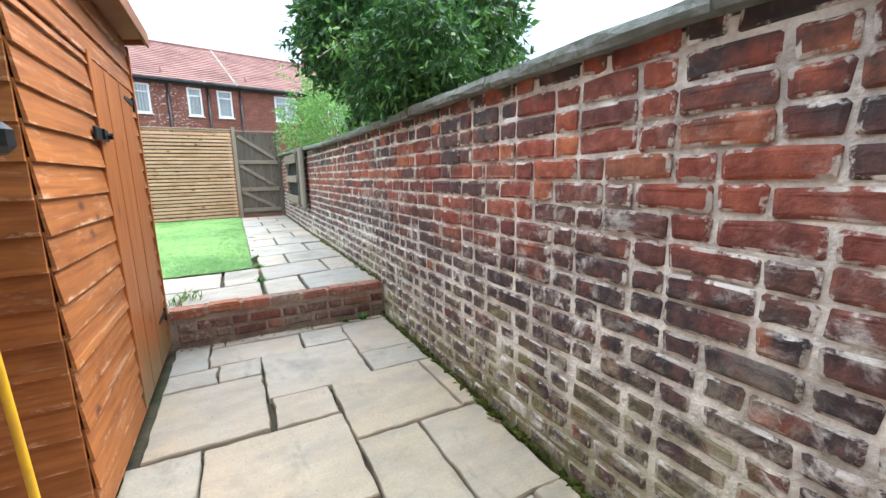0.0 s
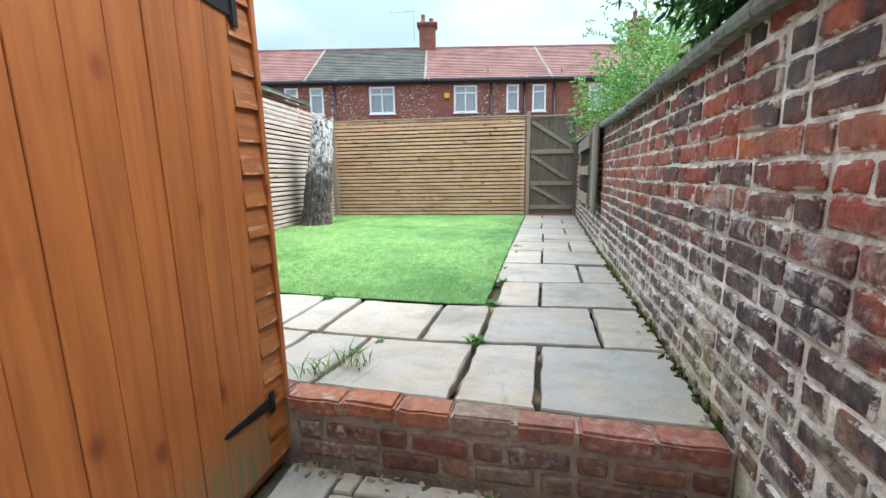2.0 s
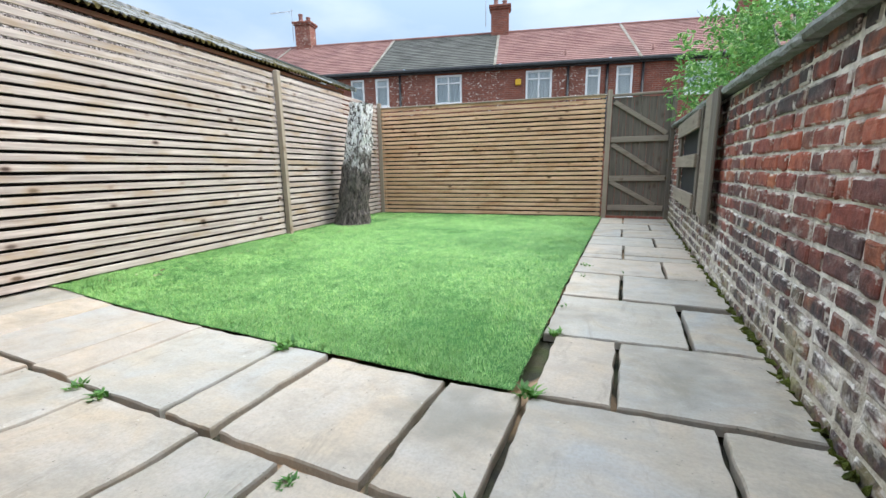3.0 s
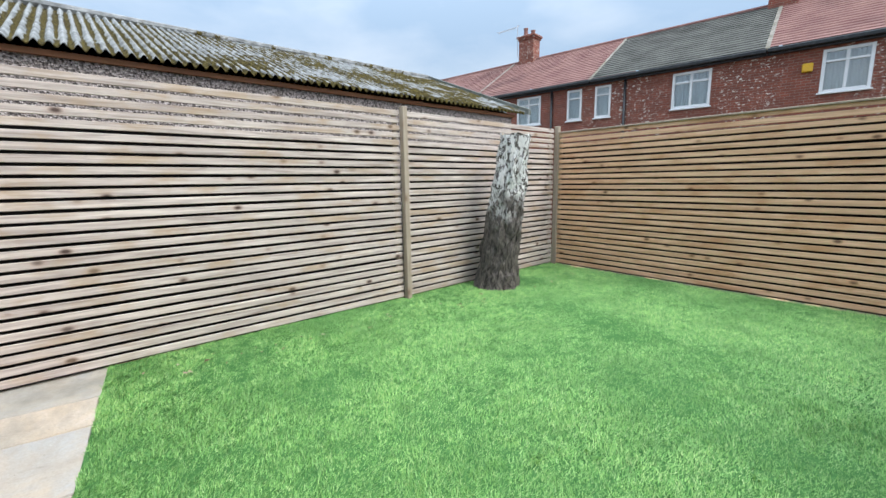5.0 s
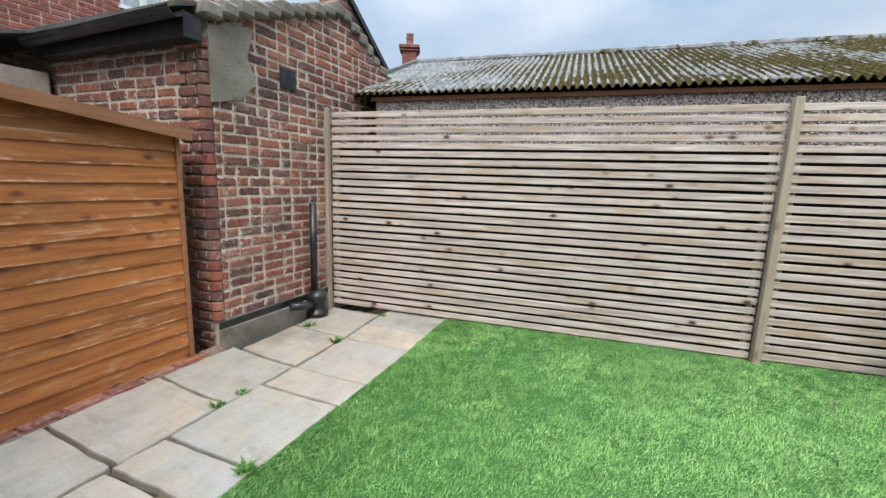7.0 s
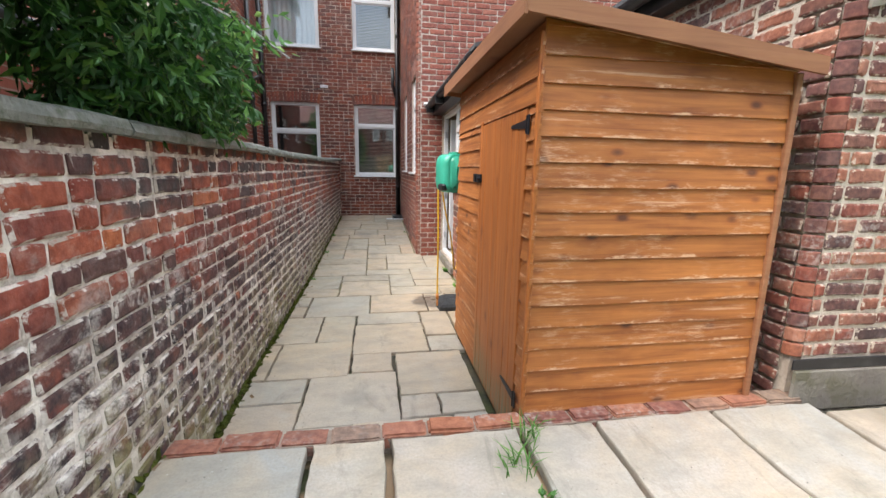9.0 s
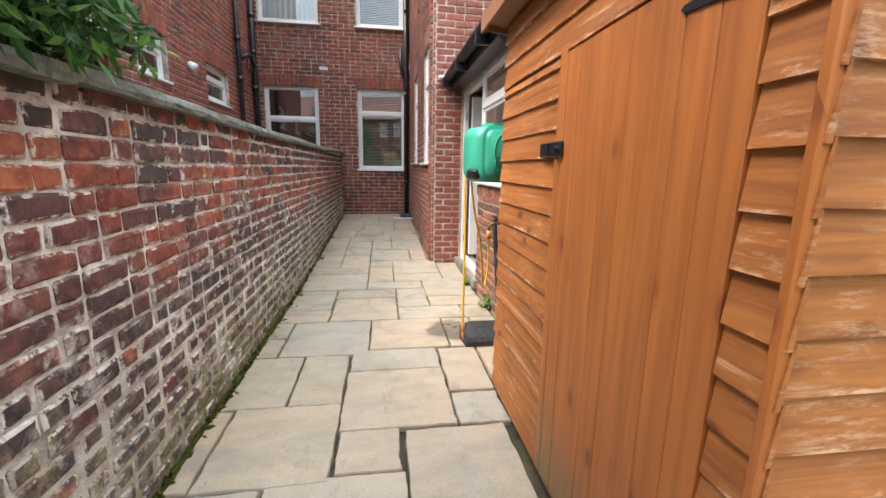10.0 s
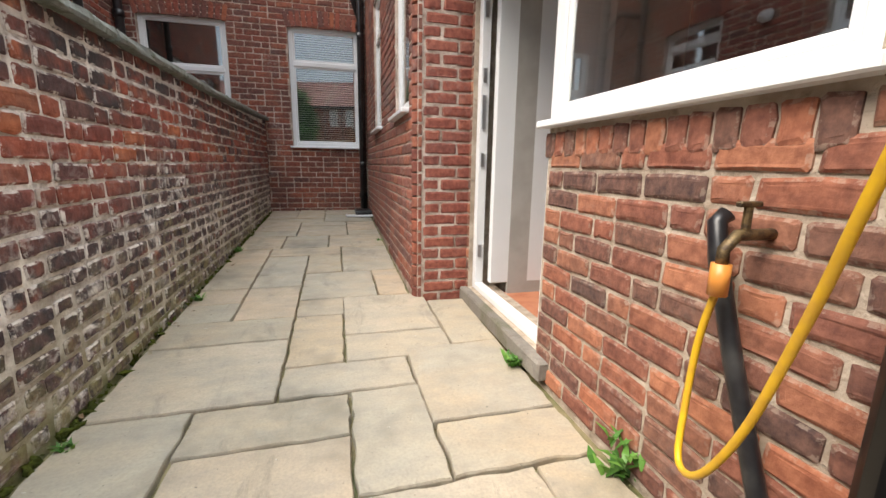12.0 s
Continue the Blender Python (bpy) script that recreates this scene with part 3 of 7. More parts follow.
        return self.add(vs, [tuple(range(n)), tuple(range(2 * n - 1, n - 1, -1))] + [(i, i + n, (i + 1) % n + n, (i + 1) % n) for i in range(n)], m)

    def data(self, name, mat, smooth=False):
        me = bpy.data.meshes.new(name)
        me.from_pydata(self.v, [], self.f)
        me.materials.append(mat)
        if len(self.f) < 40000:
            bm = bmesh.new()
            bm.from_mesh(me)
            bmesh.ops.recalc_face_normals(bm, faces=bm.faces)
            bm.to_mesh(me)
            bm.free()
        if smooth:
            me.polygons.foreach_set("use_smooth", [True] * len(me.polygons))
        return me

    def ob(self, name, mat, parent=None, label="", category="", group="", kind="", smooth=False):
        o = new(name, self.data(name, mat, smooth))
        o.parent = parent
        return tagged(o, label, category, group, kind)


def thing(name, label, category, group="", at=(0, 0, 0)):
    e = new(name)
    e.location = at
    e.empty_display_size = 0.1
    return tagged(e, label, category, group)


def structure(name, label=""):
    return tagged(new(name), label, "", "", "structure")


rng = random.Random(7)
GARDEN = radians(5.6)


def turned(x, y, z=0.0, deg=0.0):
    return pose(x, y, z, 0, 0, deg)


# ---- brickwork ----
def brick_template(w, h, seed):
    """A worn brick: x along the wall, y out of it, z up; the face at y = 0."""
    r = random.Random(seed)
    j = lambda s: r.uniform(-s, s)
    k = 0.007
    ring = [(-w / 2 + k, -h / 2 + j(0.003)), (j(w * 0.2), -h / 2 + j(0.005)), (w / 2 - k, -h / 2 + j(0.003)), (w / 2 + j(0.004), -h / 2 + k + j(0.003)), (w / 2 + j(0.004), h / 2 - k + j(0.003)),
            (w / 2 - k, h / 2 + j(0.003)), (j(w * 0.2), h / 2 + j(0.005)), (-w / 2 + k, h / 2 + j(0.003)), (-w / 2 + j(0.004), h / 2 - k + j(0.003)), (-w / 2 + j(0.004), -h / 2 + k + j(0.003))]
    n = len(ring)
    core = [(x * (1 - 0.022 / (w / 2)), 0.0005 + j(0.0012), z * 0.55) for x, z in ring]
    vs = [(x, -0.012, z) for x, z in ring] + [(x, -0.005, z) for x, z in ring]
    vs += [(x * (1 - (0.018 + abs(j(0.006))) / w), j(0.0018), z * (1 - (0.014 + abs(j(0.006))) / h)) for x, z in ring]
    vs += core
    fs = [tuple(range(4 * n - 1, 3 * n - 1, -1))]
    for a in range(n):
        b = (a + 1) % n
        for lv in (0, n, 2 * n):
            fs.append((a + lv + n, b + lv + n, b + lv, a + lv))
    return vs, fs


STR = [brick_template(0.222, 0.07, s) for s in range(6)]
HDR = [brick_template(0.105, 0.07, s + 20) for s in range(4)]
SHARED = {}


def rim_attribute(me):
    """1 at a brick's rim and 0 at its middle, for mortar smeared over the edge."""
    n = len(me.vertices) // 40
    me.attributes.new("rim", "FLOAT", "POINT").data.foreach_set("value", ([1.0] * 30 + [0.0] * 10) * n)


def shared_brick(kind, k, mat):
    key = (kind, k, mat.name)
    if key not in SHARED:
        SHARED[key] = Mesh().add(*(STR, HDR)[kind][k]).data("brick", mat)
        rim_attribute(SHARED[key])
    return SHARED[key]


def place_bricks(parent, spots, mat, near, limit=290):
    """spots: (matrix, kind, x scale). The nearest to the point near are parts, the rest one joined part."""
    spots.sort(key=lambda s: (s[0].translation - Vector(near)).length)
    for n, (m, kind, sx) in enumerate(spots[:limit]):
        o = new("brick", shared_brick(kind, n % (6, 4)[kind], mat))
        o.parent = parent
        o.matrix_basis = m @ Matrix.Diagonal((sx, 1, 1, 1))
    rest = spots[limit:]
    rv = len(STR[0][0])
    if rest:
        vs, fs, k = [], [], 0
        tv = [[np.array(v) for v, f in T] for T in (STR, HDR)]

        for n, (m, kind, sx) in enumerate(rest):
            i = n % (6, 4)[kind]
            a = np.array(m)
            vs.append((tv[kind][i] * (sx, 1, 1)) @ a[:3, :3].T + a[:3, 3])
            fs += [tuple(q + k for q in f) for f in (STR, HDR)[kind][i][1]]
            k += rv
        me = bpy.data.meshes.new("far_bricks")
        me.from_pydata(np.concatenate(vs).tolist(), [], fs)
        me.materials.append(mat)
        rim_attribute(me)
        o = new("far_bricks", me)
        o.parent = parent
        tagged(o, "", "", "", "stuff")


def bond(base, length, z0, z1, pitch=0.083, holes=(), top=None, bottom=None, headers=2, seed=1, jitter=1.0, rounded=(0.0, 0.0)):
    """Brick places on the wall whose matrix base has x along it, y out of it. top, bottom: heights as functions of x."""
    r = random.Random(seed)
    spots = []
    row = 0
    z = z0
    while z + pitch <= z1 + 0.001:
        u = rounded[0] - (0.0 if row % 2 else 0.118)
        k = row % 3
        while u < length - rounded[1] - 0.03:
            kind = 1 if (k % headers == headers - 1) else 0
            w = (0.236, 0.119)[kind]
            a, b = max(u, rounded[0]), min(u + w, length - rounded[1])
            u += w
            k += 1
            if b - a < 0.035:
                continue
            parts = [(a, b)]
            for h0, h1, hz0, hz1 in holes:
                if z + pitch * 0.5 > hz0 and z + pitch * 0.5 < hz1:
                    parts = [q for p in parts for q in ((p[0], min(p[1], h0)), (max(p[0], h1), p[1])) if q[1] - q[0] > 0.03]
            for p, q in parts:
                c = (p + q) / 2
                if top and z + pitch > top(c) + 0.01:
                    continue
                if bottom and z + pitch * 0.4 < bottom(c):
                    continue
                kd = 0 if q - p > 0.15 else 1
                sx = (q - p - 0.011) / (0.224, 0.107)[kd]
                mm = base @ pose(c, r.uniform(-0.001, 0.004) * jitter, z + pitch / 2 + r.uniform(-0.002, 0.002) * jitter, r.uniform(-0.8, 0.8) * jitter, r.uniform(-0.7, 0.7) * jitter, r.uniform(-0.8, 0.8) * jitter)
                spots.append((mm, kd, sx))
        row += 1
        z += pitch
    return spots


def wall_frame(x, y, face):
    """Matrix of a wall that starts at x, y: its x runs along the wall, its y points to the face's side. face: degrees of the outward way from +x."""
    return pose(x, y, 0, 0, 0, face - 90)


def pierced(mesh, base, length, z0, z1, thick, holes=(), out=0.0):
    """A wall core with openings, its face at -out, as butted boxes cut at the openings."""
    xs = sorted({0.0, length, *[h[0] for h in holes], *[h[1] for h in holes]})
    for a, b in zip(xs, xs[1:]):
        cuts = sorted((h[2], h[3]) for h in holes if h[0] <= a + 1e-6 and h[1] >= b - 1e-6)
        z = z0
        for c0, c1 in cuts + [(z1, z1)]:
            if c0 - z > 0.005:
                mesh.box((a, -thick, z), (b, -out, c0), 0, base)
            z = c1
    return mesh


def ground_z(y):
    return 0.0 if y > -0.7 else min(0.25, (-0.7 - y) * 0.047)


STEP_Y, UP = 3.3, 0.285


def ease(v, a, b):
    t = min(1.0, max(0.0, (v - a) / (b - a)))
    return t * t * (3 - 2 * t)


def patio_z(x, y):
    """The upper patio sags a little between wall and fence, before the lawn."""
    return UP - 0.045 * ease(x, 1.0, -0.4) * ease(x, -3.4, -2.3) * ease(y, 3.3, 3.95) * ease(y, 6.6, 4.9)


WALL_X = 1.05


def wall_top(y):
    return float(np.interp(y, [-5.92, -3.4, 0, 5, 7, 10.7], [1.64, 1.57, 1.55, 1.55, 1.6, 1.68]))


# ---- ground ----
g = Mesh()
g.box((-60, -60, -0.6), (60, 80, -0.12))
g.ob("ground", M_EARTH, label="dark bare earth under and around the yard", kind="structure")
g = Mesh()
for y0, y1 in ((-6.0, -4.0), (-4.0, -2.0), (-2.0, -0.7), (-0.7, STEP_Y + 0.1)):
    g.add([(-2.2, y0, ground_z(y0) - 0.034), (1.2, y0, ground_z(y0) - 0.034), (1.2, y1, ground_z(y1) - 0.034), (-2.2, y1, ground_z(y1) - 0.034),
           (-2.2, y0, -0.12), (1.2, y0, -0.12), (1.2, y1, -0.12), (-2.2, y1, -0.12)],
          [(0, 1, 2, 3), (7, 6, 5, 4), (0, 4, 5, 1), (1, 5, 6, 2), (2, 6, 7, 3), (3, 7, 4, 0)])
g.ob("path_bed", M_JOINT, label="dark mossy earth showing in the joints between the slabs", kind="structure")
g = Mesh().box((-4.5, STEP_Y + 0.1, -0.12), (1.2, 11.2, UP - 0.085))
g.ob("patio_bed", M_JOINT, label="dark earth bed under the upper patio slabs", kind="structure")

# artificial lawn
LAWN = [(0.075, 4.665), (0.065, 10.56), (-4.03, 10.15), (-3.5, 4.735)]
nx, ny = 70, 90
vs, fs = [], []
for j in range(ny + 1):
    for i in range(nx + 1):
        a, b = i / nx, j / ny
        p = (1 - a) * (1 - b) * Vector(LAWN[0]) + (1 - a) * b * Vector(LAWN[1]) + a * b * Vector(LAWN[2]) + a * (1 - b) * Vector(LAWN[3])
        z = patio_z(p.x, p.y) + 0.008 + 0.012 * noise.noise(Vector((p.x * 1.5, p.y * 1.5, 0)))
        vs.append((p.x, p.y, z))
for j in range(ny):
    for i in range(nx):
        k = j * (nx + 1) + i
        fs.append((k, k + 1, k + nx + 2, k + nx + 1))
lawn = Mesh().add(vs, fs).ob("lawn", M_TURF, label="bright green artificial turf lawn, slightly rumpled", kind="structure", smooth=True)
R = np.random.default_rng(5)
N = 330000
a, b = R.random(N), R.random(N) ** 1.15
L4 = np.array(LAWN)
P = ((1 - a) * (1 - b))[:, None] * L4[0] + ((1 - a) * b)[:, None] * L4[1] + (a * b)[:, None] * L4[2] + (a * (1 - b))[:, None] * L4[3]
clump = np.array([noise.noise(Vector((float(x) * 9, float(y) * 9, 2.0))) + 0.7 * noise.noise(Vector((float(x) * 2.2, float(y) * 2.2, 7.0))) for x, y in P])
ang = 1.75 + R.normal(0, 1.0, N) + 1.1 * clump
hgt, lean = R.uniform(0.01, 0.024, N) * (1 + 0.6 * np.clip(clump, -0.8, 1)), R.uniform(0.008, 0.03, N)
wd = R.uniform(0.0012, 0.0026, N)
dx, dy = np.cos(ang), np.sin(ang)
base_z = np.array([patio_z(float(x), float(y)) for x, y in P]) + 0.006
V = np.empty((N, 3, 3))
V[:, 0] = np.stack([P[:, 0] - dy * wd, P[:, 1] + dx * wd, base_z], 1)
V[:, 1] = np.stack([P[:, 0] + dy * wd, P[:, 1] - dx * wd, base_z], 1)
V[:, 2] = np.stack([P[:, 0] + dx * lean, P[:, 1] + dy * lean, base_z + hgt], 1)
me = bpy.data.meshes.new("turf_blades")
me.from_pydata(V.reshape(-1, 3).tolist(), [], np.arange(N * 3).reshape(-1, 3).tolist())
me.materials.append(M_BLADE)
tagged(new("turf_blades", me), "short bright green artificial grass blades on the lawn", "grass", "", "stuff")

# ---- boundary wall ----
wall_east = structure("wall_east", "old red brick boundary wall, sooty and salt-stained with moss at the foot")
core = Mesh()
ys = [-5.92, -4.5, -3.0, -1.5, 0.0, 1.5, STEP_Y, 5.0, 6.5, 8.0, 9.4, 10.75]
for y0, y1 in zip(ys, ys[1:]):
    core.add([(WALL_X + dx, y, z) for dx in (0.007, 0.23) for y, z in ((y0, -0.12), (y1, -0.12), (y1, wall_top(y1) - 0.005), (y0, wall_top(y0) - 0.005))],
             [(0, 1, 2, 3), (7, 6, 5, 4), (0, 3, 7, 4), (1, 5, 6, 2), (3, 2, 6, 7), (0, 4, 5, 1)])
core.ob("wall_core", M_MORT, wall_east, "rough grey lime mortar")
for k, (y0, y1) in enumerate(((-5.9, -4.95), (-4.94, -4.0), (-3.99, -3.1), (-3.09, -2.2), (-2.19, -1.25), (-1.24, -0.3), (-0.29, 0.6), (0.61, 1.55), (1.56, 2.45), (2.46, 3.4), (3.41, 4.3), (4.31, 5.25), (5.26, 6.15), (6.16, 7.1), (7.11, 8.0), (8.01, 8.95), (8.96, 9.85), (9.86, 10.75))):
    c = Mesh()
    r = random.Random(k)
    n = 8
    prof = [(-0.052, 0.0), (-0.06, 0.02), (-0.05, 0.05), (0.0, 0.062), (0.12, 0.075), (0.24, 0.06), (0.28, 0.04), (0.28, 0.0)]
    for i in range(n + 1):
        y = y0 + (y1 - y0) * i / n
        for px, pz in prof:
            c.v.append((WALL_X + px + r.uniform(-0.006, 0.006), y, wall_top(y) + pz + r.uniform(-0.004, 0.004) + 0.004 * (k % 3)))
    q = len(prof)
    for i in range(n):
        for j in range(q):
            c.f.append((i * q + j, (i + 1) * q + j, (i + 1) * q + (j + 1) % q, i * q + (j + 1) % q))
    c.f += [tuple(range(q)), tuple(n * q + j for j in range(q - 1, -1, -1))]
    c.ob("coping_stone", M_COPE, wall_east, "weathered grey cement coping slab")

# ---- step ----
step = structure("step", "low step of worn red brick edging between lower and upper patio")
Mesh().box((-1.95, STEP_Y + 0.01, -0.1), (WALL_X, STEP_Y + 0.11, UP - 0.012)).ob("step_core", M_MORT_D, step)

# ---- slabs ----
SLAB_A = [(-0.5, 2.84, -0.29, 3.28), (-0.28, 3.18, -0.2, 3.28), (-0.19, 3.19, 0.42, 3.28), (0.43, 3.22, 1.04, 3.28), (-0.28, 2.86, 0.31, 3.17), (0.32, 2.88, 0.63, 3.18), (0.64, 2.6, 1.02, 3.21), (-0.5, 2.61, -0.23, 2.83), (-0.22, 2.6, 0.02, 2.85), (0.03, 2.26, 0.63, 2.87), (0.64, 2.3, 1.02, 2.59), (-0.5, 1.97, 0.02, 2.59), (0.05, 1.95, 0.35, 2.25), (-0.26, 1.32, 0.36, 1.94), (0.37, 1.69, 0.93, 2.29), (0.94, 1.7, 1.03, 2.28), (0.37, 1.06, 0.67, 1.68), (0.68, 1.06, 1.02, 1.68), (-0.26, 1.0, 0.35, 1.31), (-0.55, 1.02, -0.27, 1.62), (-0.55, 1.64, -0.27, 1.95), (-0.86, 1.01, -0.57, 1.6)]
SLAB_B = [(0.24, 0.4, 0.87, 1.05), (-0.37, 0.4, 0.23, 0.99), (0.88, 0.4, 1.02, 0.72), (0.88, 0.73, 1.02, 1.05), (-0.63, 0.4, -0.38, 0.99), (-0.86, 0.4, -0.64, 0.99), (0.0, -0.24, 0.6, 0.38), (0.0, -0.53, 0.61, -0.25), (0.62, -0.54, 1.02, 0.07), (0.61, 0.08, 1.02, 0.39), (-0.32, -0.55, -0.01, 0.06), (-0.6, 0.07, -0.01, 0.39), (-0.86, 0.06, -0.61, 0.39), (-0.86, -0.24, -0.33, 0.05)]
SLAB_C = [(0.31, -1.15, 1.02, -0.55), (0.01, -1.46, 0.3, -0.84), (-0.31, -0.83, 0.3, -0.56), (-0.58, -1.76, 0.0, -1.15), (-0.58, -1.14, 0.0, -0.84), (-0.86, -1.6, -0.59, -0.93), (-0.86, -0.92, -0.32, -0.25), (0.31, -1.47, 1.02, -1.16), (0.31, -2.08, 0.68, -1.48), (0.69, -1.78, 1.02, -1.48), (0.69, -2.08, 1.02, -1.79), (0.0, -1.76, 0.3, -1.47), (-0.25, -2.4, 0.3, -1.77), (-0.48, -2.4, -0.26, -1.77), (0.31, -2.4, 0.68, -2.09), (0.69, -2.7, 1.02, -2.09), (0.0, -3.0, 0.3, -2.41), (-0.48, -2.72, -0.01, -2.41), (0.31, -3.0, 0.68, -2.41), (-0.48, -3.3, -0.01, -2.73), (0.69, -3.3, 1.02, -2.71)]
SLAB_D = [(0.0, -3.32, 0.68, -3.01), (-0.48, -3.92, 0.12, -3.33), (0.13, -3.62, 0.6, -3.33), (0.61, -3.92, 1.02, -3.31), (0.13, -3.92, 0.6, -3.63), (-0.48, -4.22, -0.1, -3.93), (-0.09, -4.52, 0.5, -3.93), (0.51, -4.22, 1.02, -3.93), (-0.48, -4.82, -0.1, -4.23), (0.51, -4.82, 1.02, -4.23), (-0.09, -4.82, 0.5, -4.53), (-0.48, -5.42, 0.2, -4.83), (0.21, -5.12, 1.02, -4.83), (0.21, -5.9, 0.6, -5.13), (0.61, -5.9, 1.02, -5.13), (-0.48, -5.9, 0.2, -5.43)]
UP_A = [(-3.62, 4.08, -3.05, 4.735), (-3.04, 4.08, -2.7, 4.72), (-2.69, 4.07, -2.08, 4.715), (-2.07, 4.06, -1.78, 4.7), (-1.76, 4.05, -1.12, 4.69), (-1.1, 4.05, -0.84, 4.68), (-0.81, 4.05, -0.22, 4.67), (-0.19, 4.05, 0.115, 4.66), (0.145, 4.05, 0.745, 4.65), (0.765, 4.05, 1.04, 4.65),
        (-3.3, 3.5, -2.72, 4.06), (-2.7, 3.5, -2.1, 4.05), (-2.08, 3.42, -1.5, 4.04), (-1.48, 3.42, -0.87, 4.03), (-0.85, 3.42, -0.5, 4.02), (-0.47, 3.42, 0.105, 4.02), (0.135, 3.42, 0.435, 4.02), (0.46, 3.42, 1.04, 4.02)]
UP_B = [(0.145, 4.68, 0.43, 5.28), (0.45, 4.68, 1.04, 5.28), (0.08, 5.3, 0.75, 5.95), (0.77, 5.3, 1.04, 5.88), (0.08, 5.97, 0.43, 6.58), (0.45, 5.97, 1.04, 6.58), (0.08, 6.6, 0.74, 7.2), (0.76, 6.6, 1.04, 7.2), (0.08, 7.22, 0.43, 7.4), (0.45, 7.22, 1.04, 7.4), (0.08, 7.42, 0.43, 7.92), (0.45, 7.42, 1.04, 7.92), (0.08, 7.94, 0.74, 8.53), (0.76, 7.94, 1.04, 8.53), (0.08, 8.55, 0.4, 9.17), (0.42, 8.55, 1.04, 9.17), (0.08, 9.19, 0.74, 9.78), (0.76, 9.19, 1.04, 9.78), (0.08, 9.8, 0.4, 10.55), (0.42, 9.8, 1.04, 10.55)]


def slab(parent, x0, y0, x1, y1, zf, k):
    r = random.Random(k * 7 + 3)
    n = 14
    ring = []
    for a, b in (((x0, y0), (x1, y0)), ((x1, y0), (x1, y1)), ((x1, y1), (x0, y1)), ((x0, y1), (x0, y0))):
        for i in range(n):
            t = i / n
            ring.append((a[0] + (b[0] - a[0]) * t, a[1] + (b[1] - a[1]) * t))
    cx, cy = (x0 + x1) / 2, (y0 + y1) / 2
    tilt = (r.uniform(-0.006, 0.006), r.uniform(-0.006, 0.006), r.uniform(-0.003, 0.003))
    def zz(x, y):
        return zf(x, y) + (x - cx) * tilt[0] + (y - cy) * tilt[1] + tilt[2]
    vs = []
    for s, dz in ((0.0, -0.045), (0.0, -0.008), (0.005, 0.0)):
        for i, (x, y) in enumerate(ring):
            w = 0.012 * noise.noise(Vector((x * 9, y * 9, k))) + 0.007 * noise.noise(Vector((x * 31, y * 31, k))) + 0.0045
            inx = s * 0.8 + w * 0.8 - 0.0025
            px = x + (inx if x < cx else -inx) * (1 if abs(x - cx) > (x1 - x0) * 0.44 else 0.2)
            py = y + (inx if y < cy else -inx) * (1 if abs(y - cy) > (y1 - y0) * 0.44 else 0.2)
            vs.append((px, py, zz(px, py) + dz))
    q = len(ring)
    fs = [tuple(2 * q + i for i in range(q))]
    for lv in (0, 1):
        for i in range(q):
            fs.append((lv * q + i, lv * q + (i + 1) % q, (lv + 1) * q + (i + 1) % q, (lv + 1) * q + i))
    return Mesh().add(vs, fs).ob("slab", M_SLAB, parent)


pavement = structure("pavement", "lower path of buff and grey sandstone slabs with dark joints")
patio = structure("patio", "upper patio of buff and grey sandstone slabs")
for k, q in enumerate(SLAB_A + SLAB_B + SLAB_C + SLAB_D):
    slab(pavement, *q, lambda x, y: ground_z(y), k)
for k, q in enumerate(UP_A + UP_B):
    slab(patio, *q, patio_z, k + 200)

# ---- house walls ----
HY, SX, NY, LX = -5.92, -0.5, -1.67, -0.9
HOUSE_TOP = 6.6
B_H = wall_frame(-0.5, HY, 90)
H_HOLES = [(0.09, 1.16, 1.27, 3.05), (2.01, 3.15, 1.3, 3.05), (0.14, 1.16, 4.3, 5.9), (1.95, 3.18, 4.3, 5.9)]
B_S = wall_frame(SX, NY, 0)
S_HOLES = [(0.2, 0.88, 1.4, 2.95), (1.99, 2.8, 1.42, 2.95)]
B_W = wall_frame(-6.6, NY, 90)
W_HOLES = [(3.95, 5.0, 4.42, 5.7), (1.25, 2.1, 4.35, 5.7)]
B_L = wall_frame(LX, 1.5, 0)
L_HOLES = [(0.88, 2.03, 1.2, 2.3), (2.03, 3.12, 0.12, 2.3)]
B_OE = wall_frame(-2.0, 3.36, 0)
B_ON = wall_frame(-5.2, 3.46, 88.2)


def roof_z(x):
    return float(np.interp(x, [-5.2, -3.6, -1.82, -0.66], [2.62, 3.42, 2.78, 2.44]))


wall_house = structure("wall_house", "dark red brick back wall of the terraced house")
pierced(Mesh(), B_H, 5.5, -0.1, HOUSE_TOP, 0.3, H_HOLES, 0.007).ob("wall_core", M_MORT_H, wall_house)
wall_side = structure("wall_side", "dark red brick side wall of the rear wing")
pierced(Mesh().box((0.003, -0.3, -0.1), (0.06, -0.03, HOUSE_TOP), 0, B_S), B_S @ pose(0.06, 0, 0), 4.19, -0.1, HOUSE_TOP, 0.3, [(a - 0.06, b - 0.06, c, d) for a, b, c, d in S_HOLES], 0.007).ob("wall_core", M_MORT_H, wall_side)
wall_wing = structure("wall_wing", "red brick end wall of the two-storey rear wing")
pierced(Mesh(), B_W, 5.8, -0.1, HOUSE_TOP, 0.3, W_HOLES, 0.007).ob("wall_core", M_MORT_H, wall_wing)
wall_lean = structure("wall_lean", "red brick wall of the single-storey kitchen extension")
pierced(Mesh(), B_L, 3.17, -0.1, 2.32, 0.22, L_HOLES, 0.007).ob("wall_core", M_MORT_B, wall_lean)
Mesh().box((-1.95, 1.28, -0.1), (LX - 0.22, 1.5, 2.5)).ob("wall_end", M_MORT_L, wall_lean)
